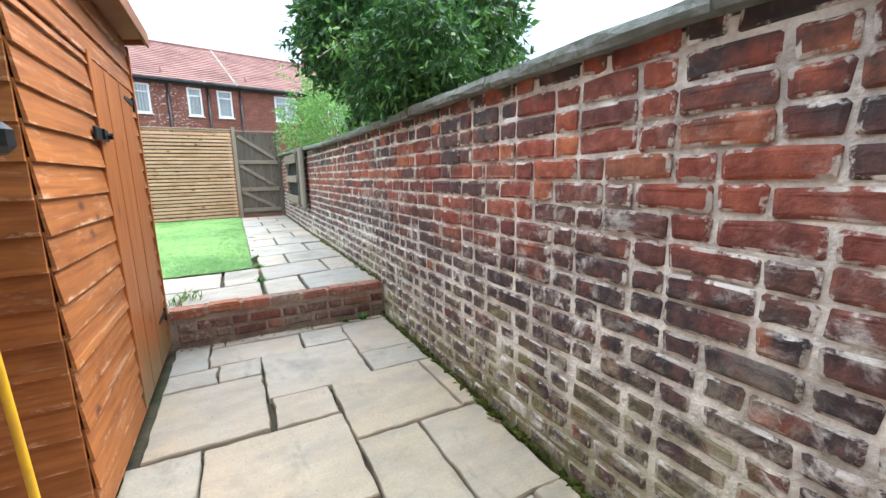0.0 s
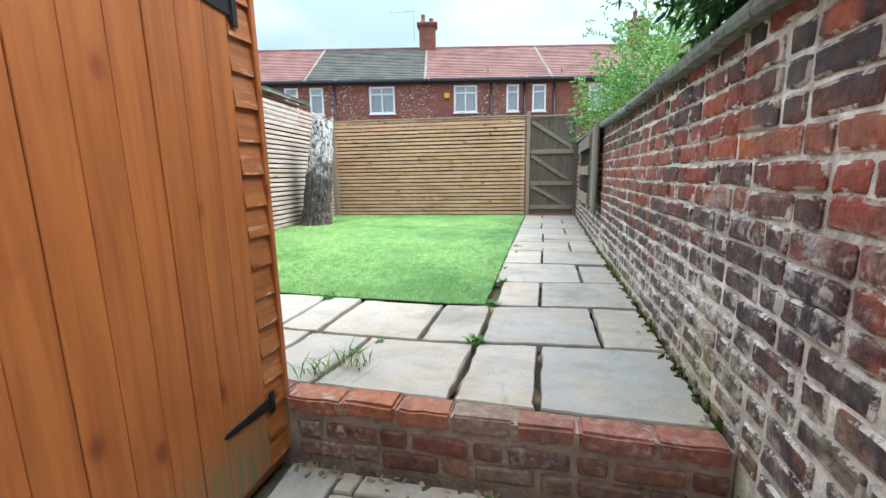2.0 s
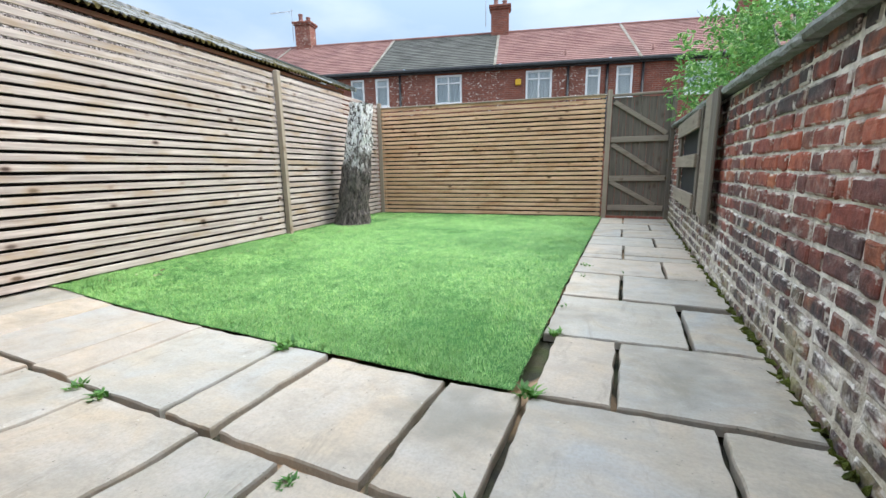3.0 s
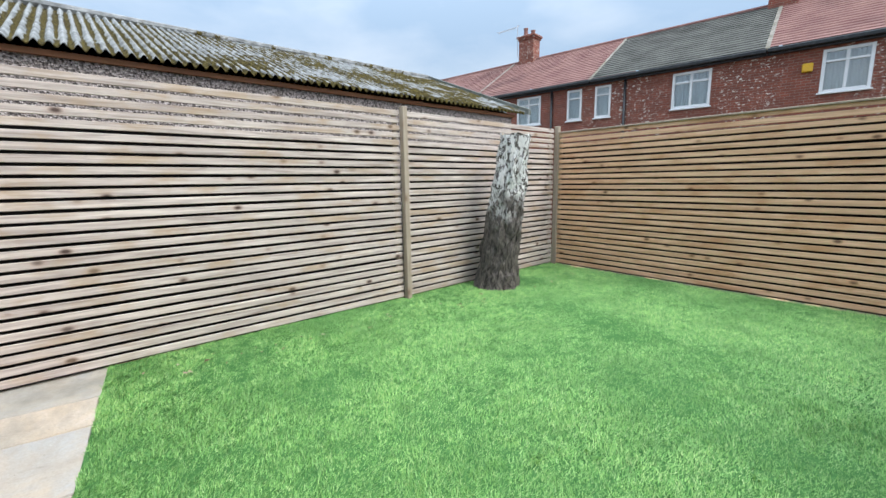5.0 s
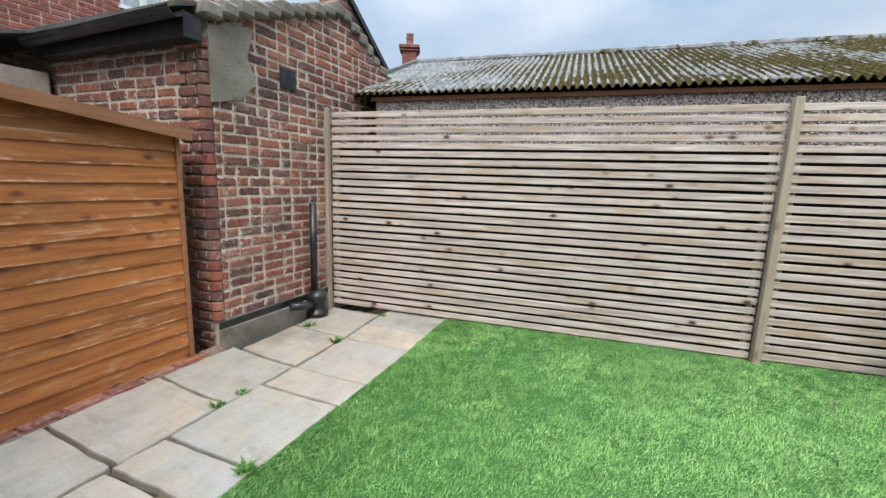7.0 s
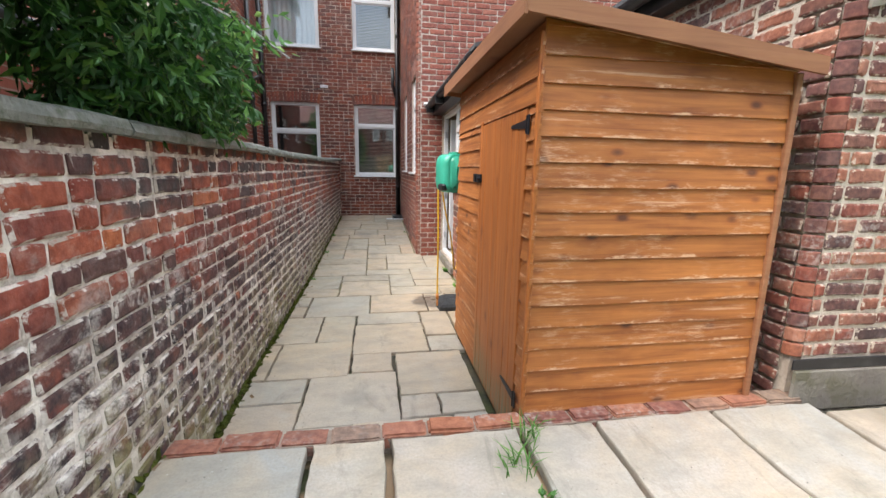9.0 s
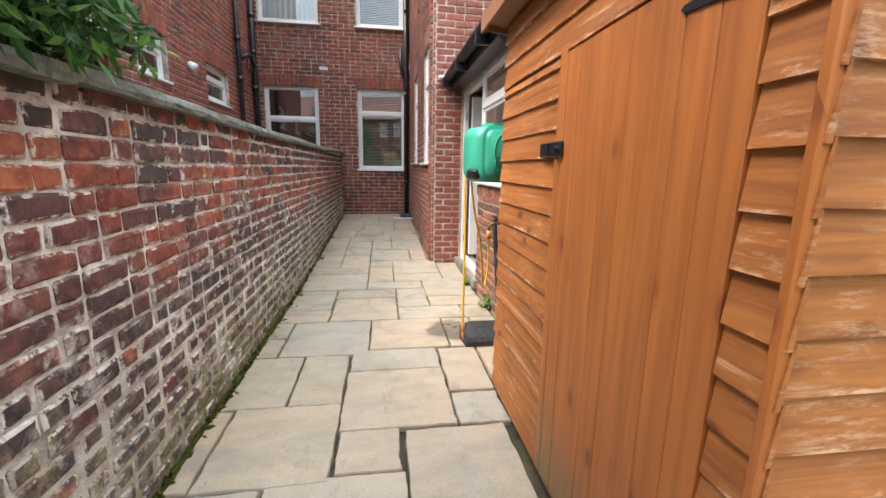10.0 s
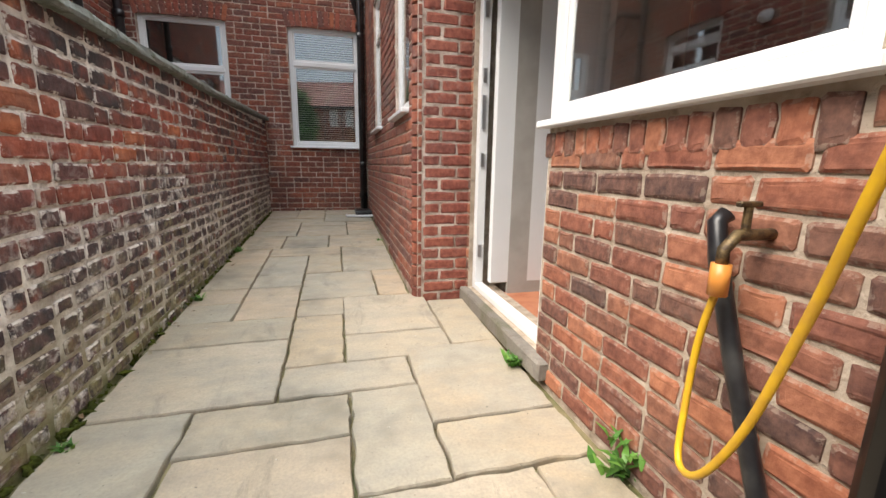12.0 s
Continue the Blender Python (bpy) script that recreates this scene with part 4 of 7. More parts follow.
wall_outhouse = structure("wall_outhouse", "patched red brick gable wall of the outhouse with a dark band low down")
Mesh().box((-2.22, 1.4, -0.1), (-2.007, 3.1, 2.68)).box((-2.3, 3.1, -0.1), (-2.03, 3.33, 2.68)).ob("wall_core", M_MORT_L, wall_outhouse)
gx = [-5.2, -3.6, -2.007]
Mesh().prism([(0.0, -0.1), (3.13, -0.1), (3.13, 2.78), (1.62, 3.37), (0.0, 2.55)], B_ON @ pose(0, -0.22, 0), 0.213).ob("gable_core", M_MORT_L, wall_outhouse)


def window(name, base, u0, u1, z0, z1, transom=0.0, inside="blind", label="", mullion=0.0, sill=0.06, depth=0.06, arch=0.0, fw=0.06):
    """A white plastic window in an opening, with panes, sill and what hangs behind the glass."""
    w = structure(name, label)
    f = Mesh()
    g0, g1 = u0 + 0.002, u1 - 0.002
    f.box((g0, -depth - 0.05, z0 + 0.002), (g0 + fw, -depth, z1 - 0.002), 0.006, base)
    f.box((g1 - fw, -depth - 0.05, z0 + 0.002), (g1, -depth, z1 - 0.002), 0.006, base)
    f.box((g0 + fw - 0.004, -depth - 0.048, z0 + 0.003), (g1 - fw + 0.004, -depth - 0.002, z0 + fw), 0.006, base)
    f.box((g0 + fw - 0.004, -depth - 0.048, z1 - fw), (g1 - fw + 0.004, -depth - 0.002, z1 - 0.003), 0.006, base)
    if arch:
        n = 8
        pts = [(g0, z1 - fw)] + [(g0 + (g1 - g0) * i / n, z1 - 0.002 - arch + arch * math.sin(math.pi * i / n) + 0.0) for i in range(n + 1)] + [(g1, z1 - fw)]
        f.prism(pts, base @ pose(0, -depth - 0.055, 0), 0.06)
    f.ob("window_frame", M_UPVC, w, "white plastic frame")
    cells = [(g0 + fw, g1 - fw, z0 + fw, z1 - fw)]
    if mullion:
        mu = u0 + (u1 - u0) * mullion
        Mesh().box((mu - 0.035, -depth - 0.047, z0 + fw), (mu + 0.035, -depth + 0.004, z1 - fw), 0.006, base).ob("mullion", M_UPVC, w)
        cells = [(g0 + fw, mu - 0.035, z0 + fw, z1 - fw), (mu + 0.035, g1 - fw, z0 + fw, z1 - fw)]
    if transom:
        zt = z1 - (z1 - z0) * transom
        for c in cells:
            Mesh().box((c[0], -depth - 0.046, zt - 0.035), (c[1], -depth + 0.006, zt + 0.035), 0.006, base).ob("transom", M_UPVC, w)
        cells = [q for c in cells for q in ((c[0], c[1], c[2], zt - 0.035), (c[0], c[1], zt + 0.035, c[3]))]
    for c in cells:
        s = Mesh()
        t = 0.03
        for a, b in (((c[0], c[2]), (c[0] + t, c[3])), ((c[1] - t, c[2]), (c[1], c[3])), ((c[0] + t, c[2]), (c[1] - t, c[2] + t)), ((c[0] + t, c[3] - t), (c[1] - t, c[3]))):
            s.box((a[0], -depth - 0.035, a[1]), (b[0], -depth - 0.012, b[1]), 0.004, base)
        s.ob("sash", M_UPVC, w)
        p = Mesh().box((c[0] + 0.02, -depth - 0.027, c[2] + 0.02), (c[1] - 0.02, -depth - 0.021, c[3] - 0.02), 0, base).ob("pane", M_GLASS, w, "clear glass pane")
        p.visible_shadow = False
    if sill:
        Mesh().box((u0 - 0.04, -depth, z0 - 0.028), (u1 + 0.04, sill, z0 + 0.004), 0.006, base).ob("window_sill", M_UPVC, w, "white plastic sill")
    # far side of the room painted near-black in place of interior shade
    Mesh().box((u0 - 0.3, -1.0, z0 - 0.3), (u1 + 0.3, -0.96, z1 + 0.3), 0, base).ob("room_wall", M_SHADE if inside != "room" else M_PLAST, w)
    if inside == "blind":
        b = Mesh()
        z = z0 + fw + 0.02
        while z < z1 - fw:
            b.box((g0 + fw, -0.17, z), (g1 - fw, -0.145, z + 0.004), 0, base)
            b.add([(g0 + fw, -0.172, z), (g1 - fw, -0.172, z), (g1 - fw, -0.15, z + 0.01), (g0 + fw, -0.15, z + 0.01)], [(0, 1, 2, 3)], base)
            z += 0.034
        b.ob("venetian_blind", M_BLIND, w, "half-open grey venetian blind")
    elif inside == "curtain":
        c = Mesh()
        n = 40
        c.v = [tuple(base @ Vector((g0 + 0.02 + (g1 - g0 - 0.04) * i / n, -0.16 + 0.012 * math.sin(i * 1.7), z))) for i in range(n + 1) for z in (z0 + 0.05, z1 - 0.05)]
        c.f = [(2 * i, 2 * i + 2, 2 * i + 3, 2 * i + 1) for i in range(n)]
        c.ob("net_curtain", M_CURT, w, "pale net curtain")
    return w


def arch_bricks(parent, base, u0, u1, z, mat, rise=0.05, tall=0.22):
    n = int((u1 - u0 + 0.1) / 0.083)
    for i in range(n):
        t = (i + 0.5) / n
        u = u0 - 0.05 + (u1 - u0 + 0.1) * t
        o = new("brick", shared_brick(0, i % 6, mat))
        o.parent = parent
        o.matrix_basis = base @ pose(u, 0.004, z + tall / 2 + rise * (math.sin(math.pi * t) - 1) + 0.01, 0, 90 + (t - 0.5) * 22, 0)


def room(name, x0, y0, z0, x1, y1, z1, mat, label, skip=()):
    """Thin walls of a room seen through an opening; skip names the open sides."""
    r = structure(name, label)
    t = 0.03
    sides = {"x0": ((x0, y0, z0), (x0 + t, y1, z1)), "x1": ((x1 - t, y0, z0), (x1, y1, z1)), "y0": ((x0 + t, y0, z0), (x1 - t, y0 + t, z1)), "y1": ((x0 + t, y1 - t, z0), (x1 - t, y1, z1)), "z1": ((x0 + t, y0 + t, z1 - t), (x1 - t, y1 - t, z1))}
    for k, (a, b) in sides.items():
        if k not in skip:
            Mesh().box(a, b).ob("room_side", mat, r)
    return r


window("window_1", B_H, *H_HOLES[0], transom=0.3, inside="blind", label="tall white plastic window with a grey venetian blind", arch=0.05)
window("window_2", B_H, *H_HOLES[1], transom=0.4, inside="dark", label="neighbour's white plastic window over the yard wall", arch=0.05)
window("window_3", B_H, *H_HOLES[2], transom=0.3, inside="blind", label="upstairs white plastic window with a blind", arch=0.05)
window("window_4", B_H, *H_HOLES[3], transom=0.3, inside="curtain", label="neighbour's upstairs white window with pale curtain", arch=0.05)
window("window_5", B_S, *S_HOLES[0], transom=0.3, inside="dark", label="narrow white plastic window in the side wall", depth=0.03)
window("window_6", B_S, *S_HOLES[1], transom=0.3, inside="dark", label="narrow white plastic window in the side wall by the downpipes", depth=0.03)
window("window_7", B_W, *W_HOLES[0], transom=0.3, inside="curtain", label="white upstairs window in the rear wing")
window("window_8", B_W, *W_HOLES[1], mullion=0.5, inside="curtain", label="white upstairs window beside the eaves")
for h in H_HOLES:
    arch_bricks(wall_house, B_H, h[0], h[1], h[3], M_RED)
for h in S_HOLES:
    arch_bricks(wall_side, B_S, h[0], h[1], h[3], M_HOUSE, 0.02)

# kitchen window and door in the extension
window("window_9", B_L, *L_HOLES[0], transom=0.3, inside="none", label="white plastic kitchen window with a wide sill", sill=0.045, depth=0.02, fw=0.045)
kit = room("kitchen_room", -3.4, -1.5, 0.09, -1.125, 1.27, 2.34, M_PLAST, "plain kitchen interior seen through window and doorway", skip=("x1",))
Mesh().box((-3.4, -1.5, 0.03), (-0.93, 1.27, 0.1)).ob("kitchen_floor", M_TERRA, kit, "terracotta tiled floor")
Mesh().box((-3.36, -1.46, 0.1), (-2.8, 1.2, 1.0), 0.01).ob("kitchen_unit", M_GREYP, kit, "dim grey kitchen units")
door = structure("door_1", "open white plastic back door with steel hinges and lock plates")
f = Mesh()
for a, b in (((3.06, 0.12), (3.118, 2.298)), ((2.032, 0.12), (2.09, 2.298)), ((2.09, 2.24), (3.06, 2.297)), ((2.09, 0.12), (3.06, 0.17))):
    f.box((a[0], -0.1, a[1]), (b[0], -0.035, b[1]), 0.006, B_L)
f.ob("door_frame", M_UPVC, door, "white plastic frame")
lf = Mesh().box((0, 0, 0.18), (0.055, 0.84, 2.22), 0.008, pose(-1.02, -1.53, 0, 0, 0, 89))
lf.ob("door_leaf", M_UPVC, door, "white plastic door leaf standing open into the kitchen")
for z in (0.36, 1.0, 1.25, 1.55, 1.95):
    Mesh().box((3.052, -0.075, z), (3.059, -0.05, z + (0.09, 0.22)[z == 1.25]), 0, B_L @ pose(-0.002, 0, 0)).ob("lock_plate", M_STEEL, door, "steel plate")
Mesh().box((1.9, -0.1, 0.02), (3.16, 0.05, 0.118), 0.01, B_L).ob("door_sill", M_RENDER, door, "concrete threshold")

# soldier course under the kitchen window
for i in range(15):
    o = new("brick", shared_brick(1, i % 4, M_LEAN))
    o.parent = wall_lean
    o.matrix_basis = B_L @ pose(0.88 + 0.04 + i * 0.078, 0.004, 1.1, 0, 90, 0)

# roofs of the extension and the outhouse
roof = structure("roof_1", "low slate roof of kitchen extension and outhouse")
xs = [-0.66, -0.95, -1.24, -1.53, -1.82, -2.1, -2.4, -2.7, -3.0, -3.3, -3.6, -4.0, -4.4, -4.8, -5.2]
for i, (a, b) in enumerate(zip(xs, xs[1:])):
    y0, y1 = NY + 0.004, (1.55 if i < 4 else 3.36 if a > -3.7 else 3.34)
    za, zb = roof_z(a), roof_z(b)
    Mesh().add([(a, y0, za), (b, y0, zb), (b, y1, zb), (a, y1, za), (a, y0, za + 0.035), (b, y0, zb + 0.02), (b, y1, zb + 0.02), (a, y1, za + 0.035)],
               [(0, 1, 2, 3), (7, 6, 5, 4), (0, 4, 5, 1), (1, 5, 6, 2), (2, 6, 7, 3), (3, 7, 4, 0)]).ob("slate_course", M_SLATE, roof)
c = Mesh()
r = random.Random(4)
for i in range(22):
    x = -5.2 + i * 0.146
    z = roof_z(x + 0.07) - 0.0
    c.box((x, 3.3, z - 0.09), (x + 0.15, 3.45 + r.uniform(-0.01, 0.01), z + 0.02 + r.uniform(-0.015, 0.015)), 0.02)
c.ob("verge_mortar", M_RENDER, roof, "crumbling cement verge")
Mesh().box((-0.9, NY + 0.01, 2.3), (-0.74, 1.5, 2.43), 0.004).ob("fascia", M_BLACK, roof, "black fascia board")


back = structure("wall_back_gable", "taller brick gable set behind the outhouse, its shade put into the dark brick colour, with a dark barge board")
place = pose(0, 3.0, 0)
Mesh().prism([(-4.04, 2.3), (-4.04, 3.6), (-4.17, 3.86), (-5.35, 3.06), (-5.35, 2.3)], place @ pose(0, -0.3, 0), 0.3).ob("gable_wall", M_BACK, back)
Mesh().prism([(-4.17, 3.86), (-4.17, 3.94), (-5.5, 3.04), (-5.5, 2.96)], place @ pose(0, -0.32, 0), 0.36).ob("barge_board", M_BLACK, back)


def gutter(name_label, a, b, r=0.055):
    t = thing("gutter", name_label, "gutter")
    m = Mesh()
    n = 8
    a, b = Vector(a), Vector(b)
    d = (b - a).normalized()
    side = d.cross(Vector((0, 0, 1))).normalized()
    k = 0
    for rad in (r, r - 0.006):
        for p in (a, b):
            for i in range(n + 1):
                th = math.pi * i / n
                m.v.append(tuple(p + side * (rad * math.cos(th)) + Vector((0, 0, -rad * math.sin(th)))))
    q = n + 1
    for i in range(n):
        m.f.append((i, i + 1, q + i + 1, q + i))
        m.f.append((2 * q + i, 3 * q + i, 3 * q + i + 1, 2 * q + i + 1))
        m.f.append((i, 2 * q + i, 2 * q + i + 1, i + 1))
        m.f.append((q + i, q + i + 1, 3 * q + i + 1, 3 * q + i))
    m.f += [(0, q, 3 * q, 2 * q), (n, 2 * q + n, 3 * q + n, q + n)]
    m.ob("trough", M_BLACK, t)
    return t


gt = gutter("black plastic half-round gutter along the kitchen extension eaves", (-0.68, NY + 0.04, 2.42), (-0.68, 1.52, 2.42))
for y in (-1.4, -0.5, 0.4, 1.3):
    Mesh().box((-0.74, y, 2.3), (-0.62, y + 0.03, 2.41), 0.004).ob("bracket", M_BLACK, gt)
Mesh().box((-0.8, NY + 0.01, 2.43), (-0.6, NY + 0.16, 2.47), 0.01).ob("flashing", M_UPVC, roof, "white scrap of flashing at the eaves")
gt = gutter("black plastic gutter along the outhouse eaves", (-1.8, 1.56, 2.72), (-1.8, 3.4, 2.76), 0.06)
Mesh().box((-2.0, 1.5, 2.6), (-1.86, 3.38, 2.76), 0.004).ob("fascia", M_BLACK, roof, "dark fascia board")


def pipe(label, pts, r, sockets=(), n=12, name="downpipe"):
    t = thing(name, label, "pipe")
    Mesh().tube(pts, r, n).ob("tube", M_BLACK, t, smooth=True)
    for z, rr in sockets:
        p0 = Vector(pts[0])
        for a, b in zip(pts, pts[1:]):
            if min(a[2], b[2]) <= z <= max(a[2], b[2]) and abs(a[2] - b[2]) > 1e-3:
                p0 = Vector(a).lerp(Vector(b), (z - a[2]) / (b[2] - a[2]))
        Mesh().tube([p0 - Vector((0, 0, 0.045)), p0 + Vector((0, 0, 0.045))], r + rr, n).ob("socket", M_BLACK, t, smooth=True)
    return t


pipe("black plastic soil pipe in the corner of the house walls", [(-0.42, HY + 0.09, 0.2), (-0.42, HY + 0.09, 6.4)], 0.055, [(0.5, 0.012), (3.1, 0.015), (3.4, 0.015), (5.0, 0.012)])
pipe("black plastic downpipe beside the soil pipe", [(-0.4, HY + 0.27, 0.22), (-0.4, HY + 0.27, 6.3)], 0.036, [(1.0, 0.008), (2.9, 0.008), (4.6, 0.008)])
pipe("black waste branch into the soil pipe", [(-0.42, HY + 0.1, 3.15), (-0.3, HY + 0.13, 3.5), (-0.3, HY + 0.13, 3.9)], 0.04)
dp = pipe("black plastic downpipe on the kitchen wall behind the hose reel", [(-0.68, 0.8, 2.4), (-0.7, 0.8, 2.32), (-0.83, 0.8, 2.2), (-0.835, 0.8, 0.08)], 0.042, [(2.15, 0.008), (1.9, 0.006)])
bx = thing("drain_cover", "black rubbery cover at the foot of the downpipe on wet slabs", "drain")
hip = Mesh()
rings = [(0.0, 0.0), (0.0, 0.04), (0.02, 0.065), (0.09, 0.105), (0.14, 0.11)]
for q, (inn, z) in enumerate(rings):
    hip.v += [(-0.88 + inn * 0.4, 0.68 + inn, z), (-0.5 - inn, 0.68 + inn * 0.8, z - 0.004 * (q > 1)), (-0.47 - inn, 0.86, z), (-0.49 - inn, 1.03 - inn, z), (-0.88 + inn * 0.4, 1.03 - inn, z)]
for q in range(len(rings) - 1):
    hip.f += [(5 * q + i, 5 * q + (i + 1) % 5, 5 * q + 5 + (i + 1) % 5, 5 * q + 5 + i) for i in range(5)]
hip.f += [tuple(range(4, -1, -1)), tuple(range(20, 25))]
hip.ob("cover", M_RUBBER, bx)
Mesh().tube([(-0.835, 0.8, 0.09), (-0.835, 0.8, 0.135)], 0.055, 14).ob("collar", M_BLACK, bx, smooth=True)
Mesh().add([(-0.62, -5.2, 0.232), (-0.1, -5.25, 0.226), (-0.12, -5.12, 0.222), (-0.6, -5.06, 0.228), (-0.62, -5.2, 0.25), (-0.1, -5.25, 0.244), (-0.12, -5.12, 0.24), (-0.6, -5.06, 0.246)], [(3, 2, 1, 0), (4, 5, 6, 7), (0, 1, 5, 4), (1, 2, 6, 5), (2, 3, 7, 6), (3, 0, 4, 7)]).ob("plastic_offcut", M_UPVC, label="white plastic offcut lying by the drain pipes", category="offcut")
Mesh().box((-0.6, HY + 0.3, 0.245), (-0.25, HY + 0.75, 0.3), 0.015).ob("gully_cover", M_BLACK, label="small black drain cover by the pipes", category="drain")
gp = thing("gully_pipe", "black cast waste pipe with bulky gully at the outhouse wall", "pipe")
Mesh().tube([(-3.02, 3.47, 0.42), (-3.02, 3.47, 1.42)], 0.034, 12).ob("riser", M_BLACK, gp, smooth=True)
Mesh().tube([(-3.02, 3.5, 0.29), (-3.02, 3.5, 0.33), (-3.02, 3.5, 0.34), (-3.02, 3.5, 0.42), (-3.02, 3.5, 0.43), (-3.02, 3.5, 0.5), (-3.02, 3.49, 0.55)], 0.09, 14, radii=[0.11, 0.11, 0.085, 0.085, 0.1, 0.1, 0.05]).ob("gully_pot", M_BLACK, gp, smooth=True)
Mesh().tube([(-3.02, 3.5, 0.4), (-2.8, 3.52, 0.44), (-2.7, 3.45, 0.45)], 0.04, 10).ob("side_branch", M_BLACK, gp, smooth=True)
Mesh().box((1.5, 0.0, 0.44), (3.2, 0.012, 0.5), 0.004, B_ON @ pose(0, 0.006, 0)).ob("damp_band", M_BLACK, wall_outhouse, "black damp-proof band")
Mesh().box((1.5, 0.0, 0.2), (3.19, 0.02, 0.438), 0.01, B_ON @ pose(0, 0.004, 0)).ob("plinth", M_RENDER, wall_outhouse, "stained cement plinth")
Mesh().box((2.3, 0.0, 2.44), (2.48, 0.014, 2.62), 0.004, B_ON @ pose(0, 0.006, 0)).ob("air_vent", M_BLACK, label="dark square air vent in the outhouse gable", category="vent")
pch = Mesh()
r = random.Random(9)
pts = [(2.95 + r.uniform(-0.03, 0.03) if i in (0, 6, 7) else 2.9, 0) for i in range(1)]
pch.prism([(2.9, 2.26), (3.15, 2.2), (3.15, 2.72), (2.92, 2.84), (2.76, 2.8), (2.82, 2.6), (2.74, 2.42)], B_ON @ pose(0, 0.0, 0), 0.016).ob("cement_patch", M_RENDER, wall_outhouse, "rough cement patch at the corner")

# garden tap, hose, reel
tap = thing("garden_tap", "brass garden tap on brick wall with black lagged pipe", "tap")
Mesh().tube([(-0.9, 0.5, 0.87), (-0.8, 0.5, 0.87), (-0.77, 0.5, 0.84), (-0.77, 0.5, 0.8)], 0.013, 10).ob("spout", M_BRASS, tap, smooth=True)
Mesh().tube([(-0.82, 0.5, 0.87), (-0.82, 0.5, 0.93)], 0.009, 8).box((-0.85, 0.492, 0.93), (-0.79, 0.508, 0.942), 0.003).ob("tap_handle", M_BRASS, tap)
Mesh().tube([(-0.77, 0.5, 0.81), (-0.77, 0.5, 0.74)], 0.02, 12).ob("connector", M_ORANGE, tap, "orange hose connector", smooth=True)
Mesh().tube([(-0.87, 0.41, 0.905), (-0.85, 0.405, 0.885), (-0.845, 0.425, 0.8), (-0.845, 0.5, 0.58), (-0.84, 0.6, 0.33), (-0.84, 0.68, 0.12)], 0.021, 10).ob("lagged_pipe", M_BLACK, tap, "black lagged pipe", smooth=True)


def curve_pts(ctrl, n=40):
    out = []
    c = [Vector(p) for p in ctrl]
    c = [2 * c[0] - c[1]] + c + [2 * c[-1] - c[-2]]
    for i in range(1, len(c) - 2):
        for k in range(n // (len(c) - 3)):
            t = k / (n // (len(c) - 3))
            a, b, d, e = c[i - 1], c[i], c[i + 1], c[i + 2]
            out.append(0.5 * ((2 * b) + (d - a) * t + (2 * a - 5 * b + 4 * d - e) * t * t + (3 * b - a - 3 * d + e) * t ** 3))
    return out + [c[-2]]


hose = thing("garden_hose", "yellow garden hose hanging from the green reel to tap and path", "hose")
Mesh().tube(curve_pts([(-0.5, 0.99, 1.33), (-0.47, 0.96, 1.3), (-0.46, 0.985, 1.2), (-0.46, 1.02, 0.8), (-0.455, 1.04, 0.3), (-0.455, 1.04, 0.16)]), 0.0085, 8).ob("hanging_length", M_HOSE, hose, smooth=True)
Mesh().tube([(-0.455, 1.04, 0.2), (-0.455, 1.04, 0.14)], 0.015, 10).tube([(-0.455, 1.04, 0.14), (-0.455, 1.04, 0.07)], 0.009, 8).ob("nozzle", M_ORANGE, hose, "orange hose end fitting", smooth=True)
Mesh().tube(curve_pts([(-0.5, 0.99, 1.32), (-0.52, 0.92, 1.2), (-0.57, 0.84, 0.98), (-0.625, 0.77, 0.8), (-0.68, 0.67, 0.54), (-0.715, 0.57, 0.36), (-0.755, 0.48, 0.32), (-0.785, 0.45, 0.45), (-0.785, 0.46, 0.62), (-0.77, 0.5, 0.76)], 70), 0.0085, 8).ob("loop_to_tap", M_HOSE, hose, smooth=True)
reel = thing("hose_reel", "green plastic wall-mounted hose reel with a crank handle", "hose reel")
RM = pose(-0.66, 1.1, 1.42, 0, 0, 24)
body = bmesh.new()
bmesh.ops.create_cube(body, size=1.0, matrix=Matrix.Diagonal((0.44, 0.26, 0.36, 1)))
bmesh.ops.bevel(body, geom=[e for e in body.edges if abs(e.verts[0].co.y - e.verts[1].co.y) > 0.1], offset=0.11, segments=6, profile=0.6, affect="EDGES")
bmesh.ops.bevel(body, geom=[e for e in body.edges if abs(e.verts[0].co.y - e.verts[1].co.y) < 0.01 and len(e.link_faces) == 2 and any(len(f.verts) > 6 for f in e.link_faces)], offset=0.03, segments=3, affect="EDGES")
bmesh.ops.transform(body, matrix=RM, verts=body.verts)
me = bpy.data.meshes.new("case")
body.to_mesh(me)
body.free()
me.materials.append(M_GREEN)
o = new("case", me)
o.parent = reel
me.polygons.foreach_set("use_smooth", [True] * len(me.polygons))
for cx, cz, rr in ((0.02, 0.02, 0.13), (-0.1, -0.07, 0.055), (0.1, -0.06, 0.045)):
    t = Mesh()
    n = 24
    for q, (rad, y) in enumerate(((rr, 0.128), (rr, 0.143), (rr - 0.014, 0.143), (rr - 0.014, 0.128))):
        t.v += [tuple(RM @ Vector((cx + rad * math.cos(6.2832 * i / n), y, cz + rad * math.sin(6.2832 * i / n)))) for i in range(n)]
    t.f = [(q * n + i, q * n + (i + 1) % n, (q + 1) * n + (i + 1) % n, (q + 1) * n + i) for q in range(3) for i in range(n)]
    t.ob("moulded_ring", M_GREEN, reel)
Mesh().tube([RM @ Vector((0.03, 0.12, 0.07)), RM @ Vector((0.03, 0.165, 0.07))], 0.034, 14).ob("crank_hub", M_GREEN, reel, smooth=True)
